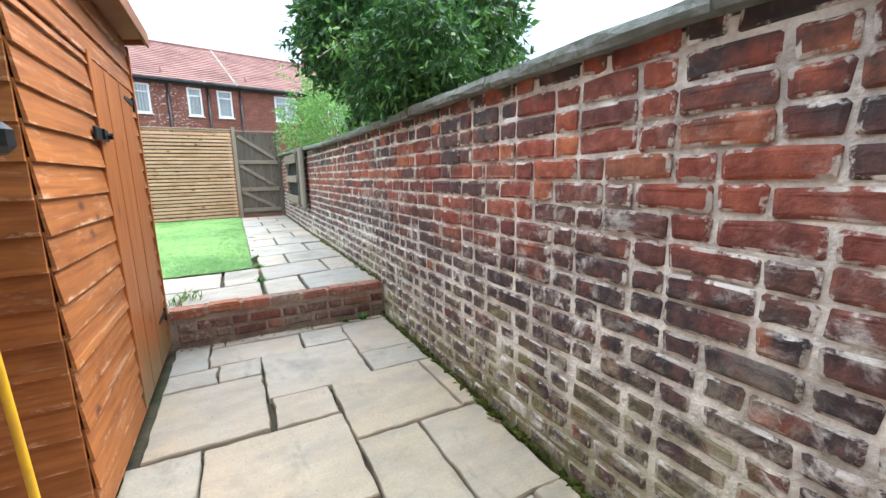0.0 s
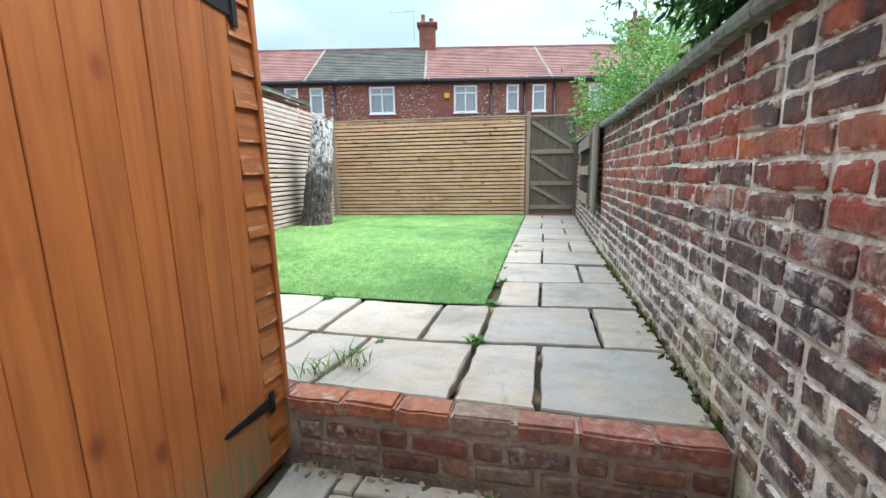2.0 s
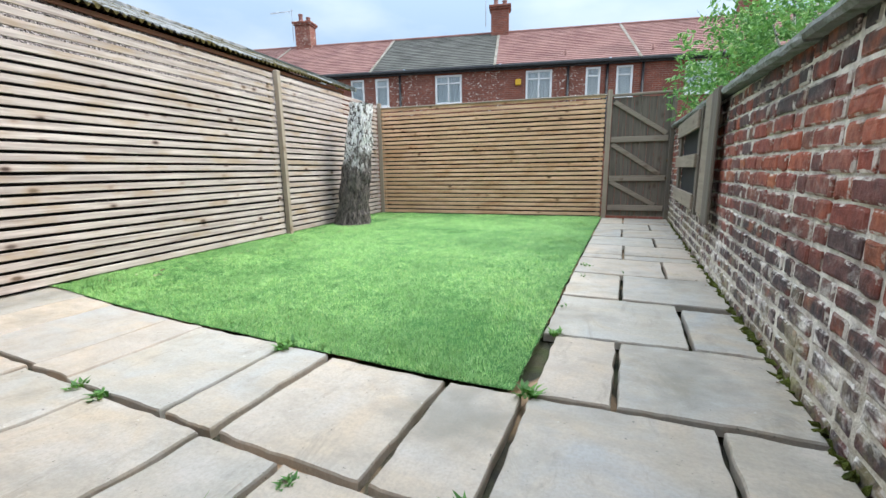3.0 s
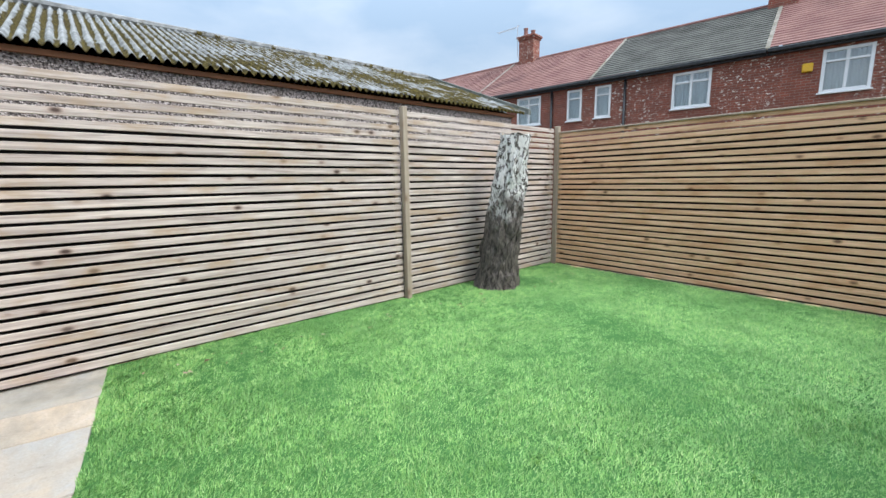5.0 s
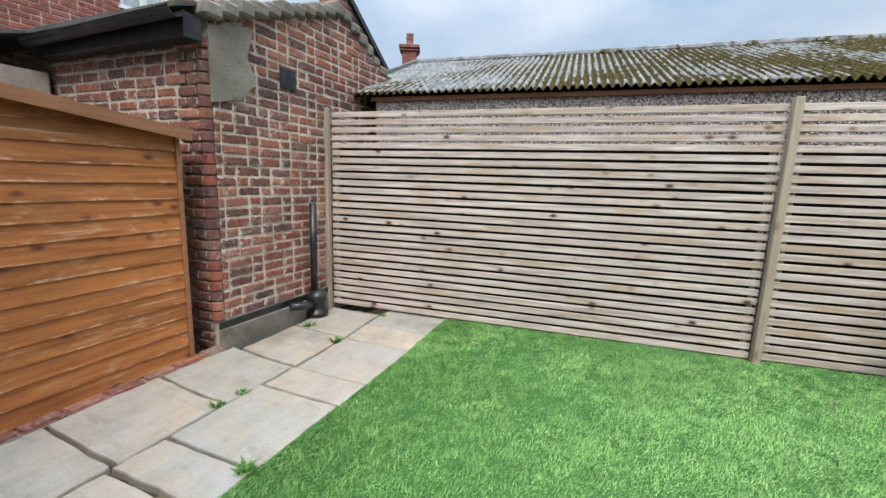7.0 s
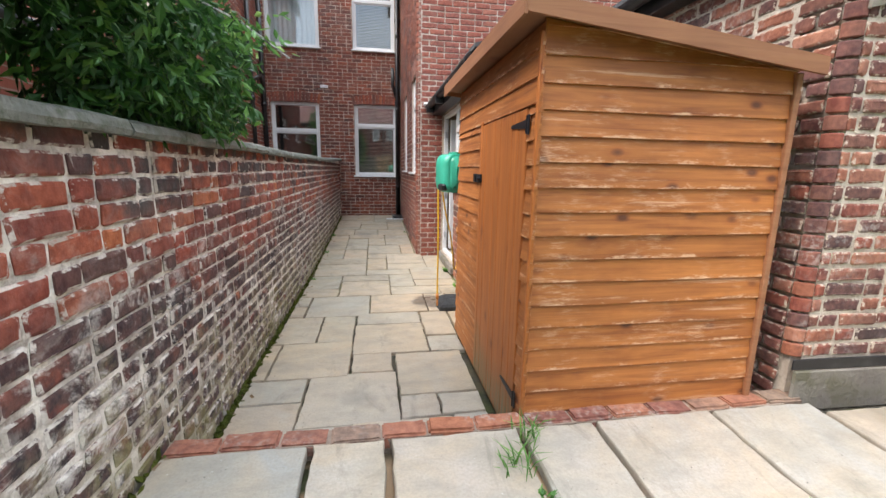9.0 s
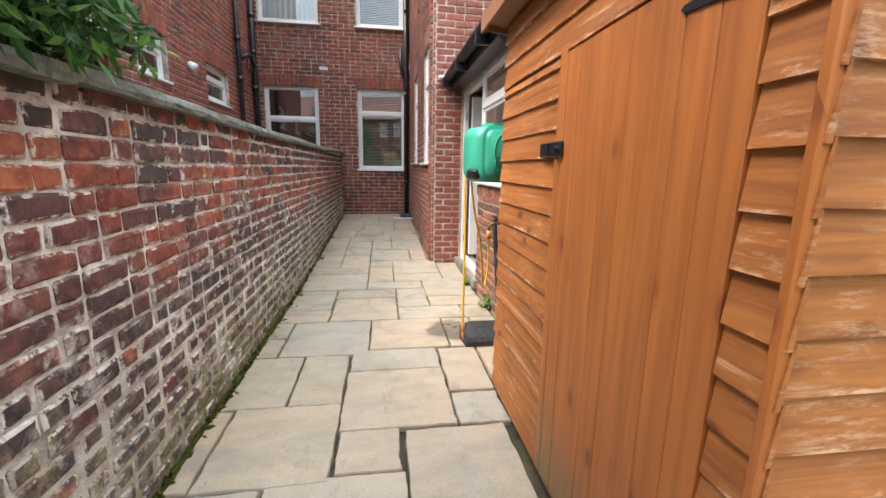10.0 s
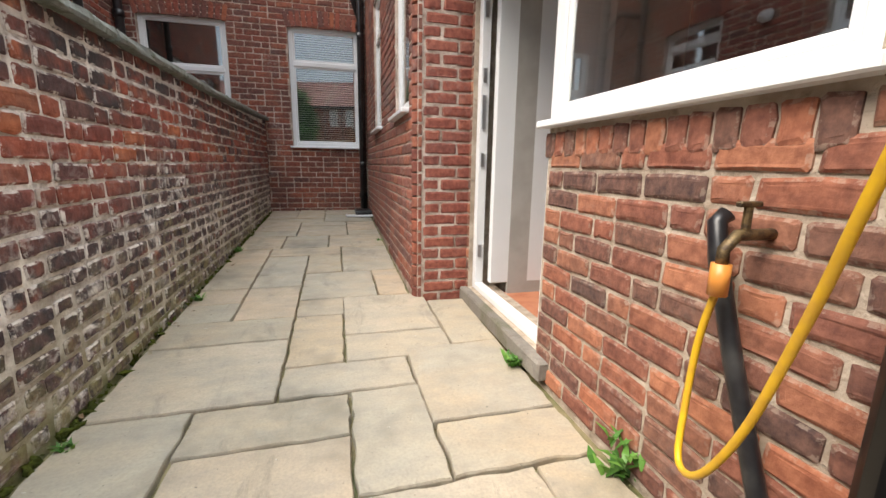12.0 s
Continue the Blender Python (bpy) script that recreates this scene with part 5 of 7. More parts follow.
Mesh().tube([RM @ Vector((0.055, 0.17, 0.11)), RM @ Vector((0.03, 0.178, 0.07)), RM @ Vector((-0.01, 0.185, 0.0)), RM @ Vector((-0.035, 0.185, -0.04))], 0.02, 10, radii=[0.017, 0.026, 0.021, 0.026]).ob("crank", M_HANDLE, reel, "dark grey crank arm", smooth=True)
Mesh().tube([RM @ Vector((-0.035, 0.185, -0.04)), RM @ Vector((-0.04, 0.235, -0.045))], 0.021, 12).ob("handle", M_HANDLE, reel, "dark grey crank handle", smooth=True)
Mesh().box((0.19, -0.03, -0.16), (0.25, 0.07, -0.095), 0.015, RM).ob("hose_guide", M_BLACK, reel)
Mesh().box((-0.14, -0.06, 0.175), (0.12, 0.06, 0.2), 0.02, RM).ob("carry_grip", M_GREEN, reel)
Mesh().box((-0.9, 1.02, 1.3), (-0.83, 1.2, 1.52), 0.01).ob("wall_bracket", M_BLACK, reel)
jb = thing("junction_box", "pale grey plastic box fixed low on the kitchen wall", "junction box")
Mesh().box((-0.9, 0.9, 0.2), (-0.83, 1.14, 0.335), 0.008).ob("body", M_GREYP, jb)
Mesh().box((-0.83, 0.91, 0.21), (-0.82, 1.13, 0.325), 0.004).ob("lid", M_GREYP, jb)

# ---- shed ----
shed = thing("garden_shed", "orange-stained timber shed with overlapping boards and a lean-to roof", "shed")
X0, X1, Y0, Y1, ZB = -1.8, -0.52, 1.58, 3.33, 0.05
def shed_top(x):
    return float(np.interp(x, [X0, X1], [1.93, 2.08]))
Mesh().box((X0 + 0.02, Y0 + 0.02, 0.0), (X1 - 0.03, Y1 - 0.03, 0.06)).ob("floor", M_TRIM, shed)
inner = Mesh()
inner.add([(x, y, z) for x in (X0 + 0.03, X1 - 0.035) for y in (Y0 + 0.03, Y1 - 0.035) for z in (0.06, shed_top(x) - 0.02)], [(0, 1, 3, 2), (4, 6, 7, 5), (0, 4, 5, 1), (2, 3, 7, 6), (1, 5, 7, 3)]).ob("inner_frame", M_TRIM, shed)


def cladding(base, u0, u1, z0, top, mat, seed, sawn=0.0):
    """Overlapping boards: each hangs out at its foot."""
    r = random.Random(seed)
    z = z0
    p = 0.11
    while z < max(top(u0), top(u1)) - 0.02:
        ta, tb = top(u0), top(u1)
        n = 10
        v, f = [], []
        oy = r.uniform(-0.001, 0.002)
        for i in range(n + 1):
            u = u0 + (u1 - u0) * i / n
            zt = min(z + p + 0.012, ta + (tb - ta) * i / n)
            zb = min(z + 0.004 * noise.noise(Vector((u * 3, z * 9, seed))), zt - 0.004)
            out = 0.019 + oy + 0.003 * noise.noise(Vector((u * 4, z * 7, seed + 3)))
            v += [(u, out, zb), (u, out - 0.012, zb), (u, 0.0, zt), (u, 0.006, zt)]
        for i in range(n):
            a, b = 4 * i, 4 * i + 4
            for j in range(4):
                f.append((a + j, b + j, b + (j + 1) % 4, a + (j + 1) % 4))
        f += [(0, 1, 2, 3), (4 * n + 3, 4 * n + 2, 4 * n + 1, 4 * n)]
        bd = Mesh().add(v, f, base).ob("board", mat, shed)
        bd.data.attributes.new("edge", "FLOAT", "POINT").data.foreach_set("value", [1.0, 1.0, 0.0, 0.0] * (n + 1))
        z += p


BN = wall_frame(X0, Y1 - 0.03, 90)
BE = wall_frame(X1 - 0.03, Y1, 0)
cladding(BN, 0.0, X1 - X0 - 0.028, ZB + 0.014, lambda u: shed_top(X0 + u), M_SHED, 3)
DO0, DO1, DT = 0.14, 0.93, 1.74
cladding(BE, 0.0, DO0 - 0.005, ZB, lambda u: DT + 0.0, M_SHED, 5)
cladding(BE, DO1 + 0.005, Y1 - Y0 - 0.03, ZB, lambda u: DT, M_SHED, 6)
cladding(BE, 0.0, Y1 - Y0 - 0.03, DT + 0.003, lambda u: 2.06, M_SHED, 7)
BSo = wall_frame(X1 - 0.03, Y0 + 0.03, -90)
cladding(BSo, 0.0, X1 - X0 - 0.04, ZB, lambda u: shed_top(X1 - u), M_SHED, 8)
for y, x in ((Y1 - 0.028, X1 - 0.028),):
    Mesh().box((x, y, ZB), (x + 0.024, y + 0.024, 2.02), 0.004).ob("corner_batten", M_SHEDV, shed)
Mesh().box((X0 - 0.012, Y1 - 0.028, ZB), (X0 + 0.02, Y1 + 0.002, 1.92), 0.004).ob("corner_post", M_TRIM, shed)
sd = thing("shed_door", "", "")
sd.parent = shed
nb = 8
for i in range(nb):
    a = DO0 + (DO1 - DO0) * i / nb
    b = DO0 + (DO1 - DO0) * (i + 1) / nb
    Mesh().box((a + 0.0006, 0.0, 0.05), (b - 0.0006, 0.02 + 0.0012 * (i % 3), DT - 0.008), 0.0022, BE).ob("door_board", M_SHEDV, sd)
Mesh().box((DO1 - 0.004, 0.0, 0.05), (DO1 + 0.05, 0.024, DT + 0.02), 0.003, BE).ob("door_batten", M_SHEDV, sd)
for z in (1.66, 0.3):
    h = Mesh()
    h.box((DO0 - 0.045, 0.021, z - 0.045), (DO0 - 0.02, 0.027, z + 0.045), 0.002, BE)
    h.prism([(DO0 - 0.02, z - 0.018), (DO0 + 0.2, z + 0.0), (DO0 + 0.21, z + 0.008), (DO0 + 0.2, z + 0.016), (DO0 - 0.02, z + 0.024)], BE @ pose(0, 0.021, 0), 0.005)
    h.tube([BE @ Vector((DO0 - 0.02, 0.026, z - 0.04)), BE @ Vector((DO0 - 0.02, 0.026, z + 0.04))], 0.006, 8)
    h.ob("strap_hinge", M_IRON, shed, "black iron strap hinge")
l = Mesh()
l.box((DO1 - 0.03, 0.024, 1.375), (DO1 + 0.17, 0.036, 1.43), 0.004, BE)
l.tube([BE @ Vector((DO1 - 0.01, 0.034, 1.4)), BE @ Vector((DO1 - 0.01, 0.055, 1.4))], 0.014, 10)
l.box((DO1 + 0.07, 0.03, 1.38), (DO1 + 0.08, 0.046, 1.425), 0.001, BE)
l.ob("hasp", M_IRON, shed, "black iron hasp and staple")
rf = thing("shed_roof", "", "")
rf.parent = shed
ov = 0.055
ra, rb = X0 - ov, X1 + ov + 0.03
Mesh().add([(x, y, shed_top(x) + dz) for x in (ra, rb) for y in (Y0 - ov, Y1 + ov) for dz in (0.012, 0.03)],
           [(0, 1, 3, 2), (4, 6, 7, 5), (0, 4, 5, 1), (2, 3, 7, 6), (0, 2, 6, 4), (1, 5, 7, 3)]).ob("roof_deck", M_TRIM, rf)
for y in (Y0 - ov - 0.016, Y1 + ov):
    Mesh().add([(x, yy, z) for x, zt in ((ra, shed_top(X0)), (rb, shed_top(X1) + 0.012)) for yy in (y, y + 0.016) for z in (zt - 0.03, zt + 0.045)],
               [(0, 1, 3, 2), (4, 6, 7, 5), (0, 4, 5, 1), (2, 3, 7, 6), (0, 2, 6, 4), (1, 5, 7, 3)]).ob("barge_board", M_TRIM, rf)
Mesh().box((rb, Y0 - ov - 0.016, shed_top(X1) - 0.03), (rb + 0.016, Y1 + ov + 0.016, shed_top(X1) + 0.055), 0.002).ob("fascia_board", M_TRIM, rf)
Mesh().add([(x, y, shed_top(x) + dz) for x in (ra, rb) for y in (Y0 - ov, Y1 + ov) for dz in (0.031, 0.04)],
           [(0, 1, 3, 2), (4, 6, 7, 5), (0, 4, 5, 1), (2, 3, 7, 6), (0, 2, 6, 4), (1, 5, 7, 3)]).ob("roof_felt", M_SLATE, rf, "grey mineral roofing felt")

# ---- slatted fences ----
FZ = UP
FTOP = 2.355


fence = thing("garden_fence", "slatted timber fence round the lawn with square posts", "fence")


def fence_panel(label, p0, p1, mat, seed, n=27, inset=0.04, top=FTOP):
    """Horizontal slats between two points, with backing battens and cap."""
    r = random.Random(seed)
    a, b = Vector((*p0, 0)), Vector((*p1, 0))
    L = (b - a).length
    ang = math.degrees(math.atan2(b.y - a.y, b.x - a.x))
    M = pose(a.x, a.y, 0, 0, 0, ang)
    t = new("fence_panel")
    t.parent = fence
    tagged(t, label)
    pitch = (top - FZ - 0.02) / n
    for i in range(n):
        z = FZ + 0.025 + i * pitch
        bow = r.uniform(-0.002, 0.002)
        Mesh().box((inset, bow, z), (L - inset, bow + 0.018, z + pitch - 0.024 + r.uniform(-0.0015, 0.0015)), 0.0025, M @ pose(0, 0, 0, 0, r.uniform(-0.03, 0.03), 0)).ob("slat", mat, t)
    # black sheet behind the slats, added as the shade showing through the gaps
    Mesh().box((inset, 0.052, FZ), (L - inset, 0.056, top - (0.33 if mat is M_SLAT else 0.16)), 0, M).ob("back_cloth", M_SHADE, t, "added black sheet painting the shade in the gaps between slats")
    k = 1
    for i in range(k + 1):
        u = inset + 0.02 + (L - 2 * inset - 0.08) * i / k
        Mesh().box((u, 0.021, FZ + 0.01), (u + 0.04, 0.05, top - 0.01), 0, M).ob("back_batten", M_POST, t)
    return t


def fence_post(x, y, ang, top):
    Mesh().box((-0.035, -0.03, FZ - 0.1), (0.035, 0.03, top), 0.006, pose(x, y, 0, 0, 0, ang)).ob("fence_post", M_POST, fence, "weathered square timber post")


FA, FB, FC = (-3.37, 3.40), (-3.735, 7.385), (-4.03, 10.21)
FD = (0.075, 10.62)
fence_panel("weathered grey-brown slatted timber fence panel against the garage", FA, FB, M_SLAT, 1)
fence_panel("weathered slatted timber fence panel behind the birch stump", FB, FC, M_SLAT, 2)
fence_panel("honey-coloured slatted timber fence panel at the end of the lawn", FC, FD, M_SLAT2, 3, 26, top=2.285)
for p, a in ((FA, 5.4), (FB, 5.4), (FC, 5.4)):
    fence_post(p[0] + 0.035, p[1], a, FTOP + 0.02)
fence_post(FD[0] + 0.02, FD[1] + 0.01, 5.6, 2.33)
cap = Mesh()
cap.box((0.0, -0.02, 2.3), (4.12, 0.05, 2.322), 0.004, pose(*FC, 0, 0, 0, 5.7) @ pose(0, 0, -0.03, 0, 0.3, 0))
cap.ob("fence_cap", M_POST, fence, "thin weathered capping rail")

# ---- gate ----
gate = thing("garden_gate", "weathered grey ledged and braced timber gate, closed", "gate")
GM = pose(0.135, 10.64, 0, 0, 0, 3.0)
GW, GT = 0.87, 2.22
nb = 8
r = random.Random(3)
for i in range(nb):
    Mesh().box((GW * i / nb + 0.003, 0.0, UP + 0.03), (GW * (i + 1) / nb - 0.003, 0.02, GT - 0.02 + r.uniform(-0.012, 0.008)), 0.003, GM).ob("gate_board", M_GATE, gate)
for z in (0.45, 0.93, 1.55):
    Mesh().box((0.01, -0.03, z - 0.045), (GW - 0.03, -0.002, z + 0.045), 0.005, GM).ob("ledge", M_GATEH, gate)
for x0, z0, x1, z1 in ((0.03, 2.14, GW - 0.06, 1.62), (0.03, 1.48, GW - 0.12, 0.99), (0.03, 0.88, GW - 0.16, 0.5)):
    d = Vector((x1 - x0, 0, z1 - z0))
    Mesh().box((0, -0.028, -0.035), (d.length, -0.003, 0.035), 0.004, GM @ pose(x0, 0, z0, 0, math.degrees(math.atan2(-d.z, d.x)), 0)).ob("brace", M_GATEH, gate)
Mesh().box((-0.01, -0.03, GT), (GW + 0.04, 0.04, GT + 0.035), 0.005, GM).ob("top_rail", M_GATEH, gate)
for z in (0.93, 1.2):
    Mesh().box((GW - 0.04, -0.05, z - 0.02), (GW + 0.01, -0.03, z + 0.02), 0.004, GM).ob("latch", M_BRASS, gate, "small brass latch")
gp = thing("gate_post", "grey timber gate post against the brick wall", "gate post")
Mesh().box((0.99, 10.55, UP - 0.05), (1.05, 10.65, 2.25), 0.006).ob("post", M_GATE, gp)

# ---- old frame on the wall ----
fr = thing("old_hatch", "old grey timber frame with two openings fixed to the brick wall", "hatch")
WM = wall_frame(WALL_X, 0, 180)
for a, b in (((7.55, 1.44), (9.15, 1.6)), ((7.55, 1.1), (9.15, 1.22)), ((7.55, 0.72), (9.15, 0.86))):
    Mesh().box((a[0], 0.06, a[1]), (b[0], 0.085, b[1]), 0.004, WM).ob("rail", M_GATEH, fr)
for a, b in ((7.5, 7.62), (8.95, 9.15)):
    Mesh().box((a, 0.03, 0.68), (b, 0.06, 1.62), 0.004, WM).ob("stile", M_GATE, fr)
# black sheet on the wall, added as the shade inside the two openings
Mesh().box((7.6, 0.012, 0.74), (9.0, 0.02, 1.6), 0, WM).ob("backing", M_SHADE, fr, "black sheet standing in for the shade in the openings")
pk = thing("old_plank", "upright weathered board hung on the brick wall beside the frame", "plank")
Mesh().box((6.75, 0.05, 0.68), (6.98, 0.075, 1.66), 0.006, WM).ob("board", M_GATE, pk)
Mesh().box((7.0, 0.05, 0.72), (7.3, 0.07, 1.66), 0.006, WM).ob("board", M_GATEH, pk)
Mesh().box((6.85, 0.015, 0.8), (7.2, 0.05, 0.88), 0.004, WM).ob("batten", M_GATEH, pk)
Mesh().box((6.85, 0.015, 1.4), (7.2, 0.05, 1.48), 0.004, WM).ob("batten", M_GATEH, pk)

# ---- birch stump ----
st = thing("tree_stump", "tall leaning birch stump with fissured dark bark and white patches", "tree stump")
n, rings = 56, 70
vs = []
for i in range(rings + 1):
    t = i / rings
    cx, cy, z = -3.53 + 0.2 * t, 8.54 + 0.13 * t, UP - 0.03 + 1.86 * t
    rad = 0.225 + 0.07 * math.exp(-t * 10) + 0.02 * math.exp(-((t - 0.4) / 0.25) ** 2) - 0.055 * t
    for j in range(n):
        a = 2 * math.pi * j / n
        p = Vector((math.cos(a) * 3.2, math.sin(a) * 3.2, z * 3.4))
        q = rad + 0.035 * abs(noise.noise(p)) * 1.6 + 0.014 * noise.noise(p * 3.1) + (0.05 * max(0, noise.noise(Vector((math.cos(a) * 1.7, math.sin(a) * 1.7, 4)))) if t < 0.12 else 0) - 0.012
        vs.append((cx + q * math.cos(a), cy + q * math.sin(a), z + (0.035 * noise.noise(p * 0.7) if i == rings else 0)))
fs = [(i * n + j, i * n + (j + 1) % n, (i + 1) * n + (j + 1) % n, (i + 1) * n + j) for i in range(rings) for j in range(n)]
Mesh().add(vs, fs).ob("trunk", M_BARK, st, smooth=False)
top = [vs[rings * n + j] for j in range(n)]
c0 = (-3.33, 8.67, UP + 1.81)
Mesh().add(top + [c0], [(j, (j + 1) % n, n) for j in range(n)]).ob("cut_top", M_CUT, st)

# ---- garage behind the fence ----
gar = thing("garage", "pebbledashed garage with mossy corrugated cement roof", "garage")
GA = pose(-3.86, 3.3, 0, 0, 0, 5.5)
Mesh().box((-4.6, 0.35, -0.1), (0.0, 6.45, 2.57), 0, GA).ob("wall", M_PEB, gar, "grey pebbledash wall")
Mesh().prism([(0.0, 2.57), (-4.6, 2.57), (-2.3, 3.45)], GA @ pose(0, 0.36, 0), 0.06).ob("gable", M_PEB, gar)
Mesh().prism([(0.0, 2.57), (-4.6, 2.57), (-2.3, 3.45)], GA @ pose(0, 6.38, 0), 0.06).ob("gable", M_PEB, gar)
ru, rv = 86 * 8, 6
for side in (0, 1):
    vs, fs = [], []
    for k in (0, 1):
        for i in range(ru + 1):
            y = -0.06 + 6.72 * i / ru
            wav = 0.021 * math.cos(2 * math.pi * i / 8)
            for j in range(rv + 1):
                t = j / rv
                x = (0.1 - 2.4 * t) if side == 0 else (-4.74 + 2.44 * t)
                vs.append((x, y, 2.6 + 0.955 * t + wav - 0.008 * k + 0.004 * noise.noise(Vector((x, y * 2, 0)))))
    q = (ru + 1) * (rv + 1)
    for i in range(ru):
        for j in range(rv):
            a = i * (rv + 1) + j
            fs.append((a, a + rv + 1, a + rv + 2, a + 1))
            fs.append((q + a, q + a + 1, q + a + rv + 2, q + a + rv + 1))
        a = i * (rv + 1)
        fs.append((a, q + a, q + a + rv + 1, a + rv + 1))
    sheet_ob = Mesh().add(vs, fs, GA).ob("roof_sheet", M_CORR, gar, "corrugated cement sheet, mossy towards the far end")
    sheet_ob.data.attributes.new("furrow", "FLOAT", "POINT").data.foreach_set("value", [0.5 - 0.5 * math.cos(2 * math.pi * (i % (ru + 1)) / 8) for k in (0, 1) for i in range(ru + 1) for j in range(rv + 1)])
Mesh().tube([GA @ Vector((-2.3, -0.08, 3.57)), GA @ Vector((-2.3, 6.7, 3.57))], 0.05, 8).ob("ridge_cap", M_CORR, gar)
Mesh().box((0.0, 0.3, 2.525), (0.025, 6.5, 2.57), 0.003, GA).ob("fascia", M_TRIM, gar, "dark brown eaves board")
for y in (-0.09, 6.66):
    for sx in (0, 1):
        x0 = 0.16 if sx == 0 else -4.76
        Mesh().add([(x0, y + dy, 2.57 + dz) for dy in (0, 0.05) for dz in (0, 0.08)] + [(-2.3, y + dy, 3.53 + dz) for dy in (0, 0.05) for dz in (0, 0.08)],
                   [(0, 1, 3, 2), (4, 6, 7, 5), (0, 4, 5, 1), (2, 3, 7, 6), (0, 2, 6, 4), (1, 5, 7, 3)], GA).ob("barge_roll", M_COPE, gar)

# ---- terrace across the back lane ----
TM = pose(0, 23.1, 0, 0, 0, 14.04)
EAVE, RIDGE = 5.53, 8.05
T_BRICK = Mat("terrace_brick", 0.9)
bt = T_BRICK.t.nodes.new("ShaderNodeTexBrick")
bt.inputs["Scale"].default_value = 1.0
for k, v in (("Brick Width", 0.236), ("Row Height", 0.083), ("Mortar Size", 0.007)):
    bt.inputs[k].default_value = v
bt.inputs["Color1"].default_value = (0.27, 0.075, 0.045, 1)
bt.inputs["Color2"].default_value = (0.17, 0.05, 0.035, 1)
bt.inputs["Mortar"].default_value = (0.27, 0.2, 0.16, 1)
sep = T_BRICK.t.nodes.new("ShaderNodeSeparateXYZ")
comb = T_BRICK.t.nodes.new("ShaderNodeCombineXYZ")
T_BRICK.link(T_BRICK.pos, sep.inputs[0])
T_BRICK.link(T_BRICK.math("MULTIPLY", sep.outputs[0], 1.03), comb.inputs[0])
T_BRICK.link(sep.outputs[2], comb.inputs[1])
T_BRICK.link(comb.outputs[0], bt.inputs["Vector"])
cc = T_BRICK.mix(T_BRICK.grey(T_BRICK.noise(3, 4), 0.35, 0.65, 0, 0.6), bt.outputs["Color"], (0.15, 0.05, 0.035))
lime = T_BRICK.math("MULTIPLY", T_BRICK.grey(T_BRICK.noise(0.3, 2, s=(1, 1, 0.1)), 0.52, 0.58), T_BRICK.grey(T_BRICK.noise(9, 3, s=(1, 1, 2)), 0.6, 0.63))
cc = T_BRICK.mix(lime, cc, (0.62, 0.55, 0.48))
M_TERR = T_BRICK.done(cc, T_BRICK.noise(30, 3), 0.3, 0.01)
T_WINS = [(-16.5, -15.2), (-14.62, -13.4), (-12.15, -11.5), (-10.95, -10.3), (-8.1, -6.88), (-4.05, -2.93), (-1.53, -0.93), (-0.29, 0.37), (2.4, 3.6), (5.6, 6.8), (9.0, 9.6)]
HOUSES = [(-23.0, -17.2, M_TILER), (-17.2, -11.1, M_TILER), (-11.1, -5.4, M_TILEG), (-5.4, 0.6, M_TILER), (0.6, 6.4, M_TILER), (6.4, 12.4, M_TILER)]


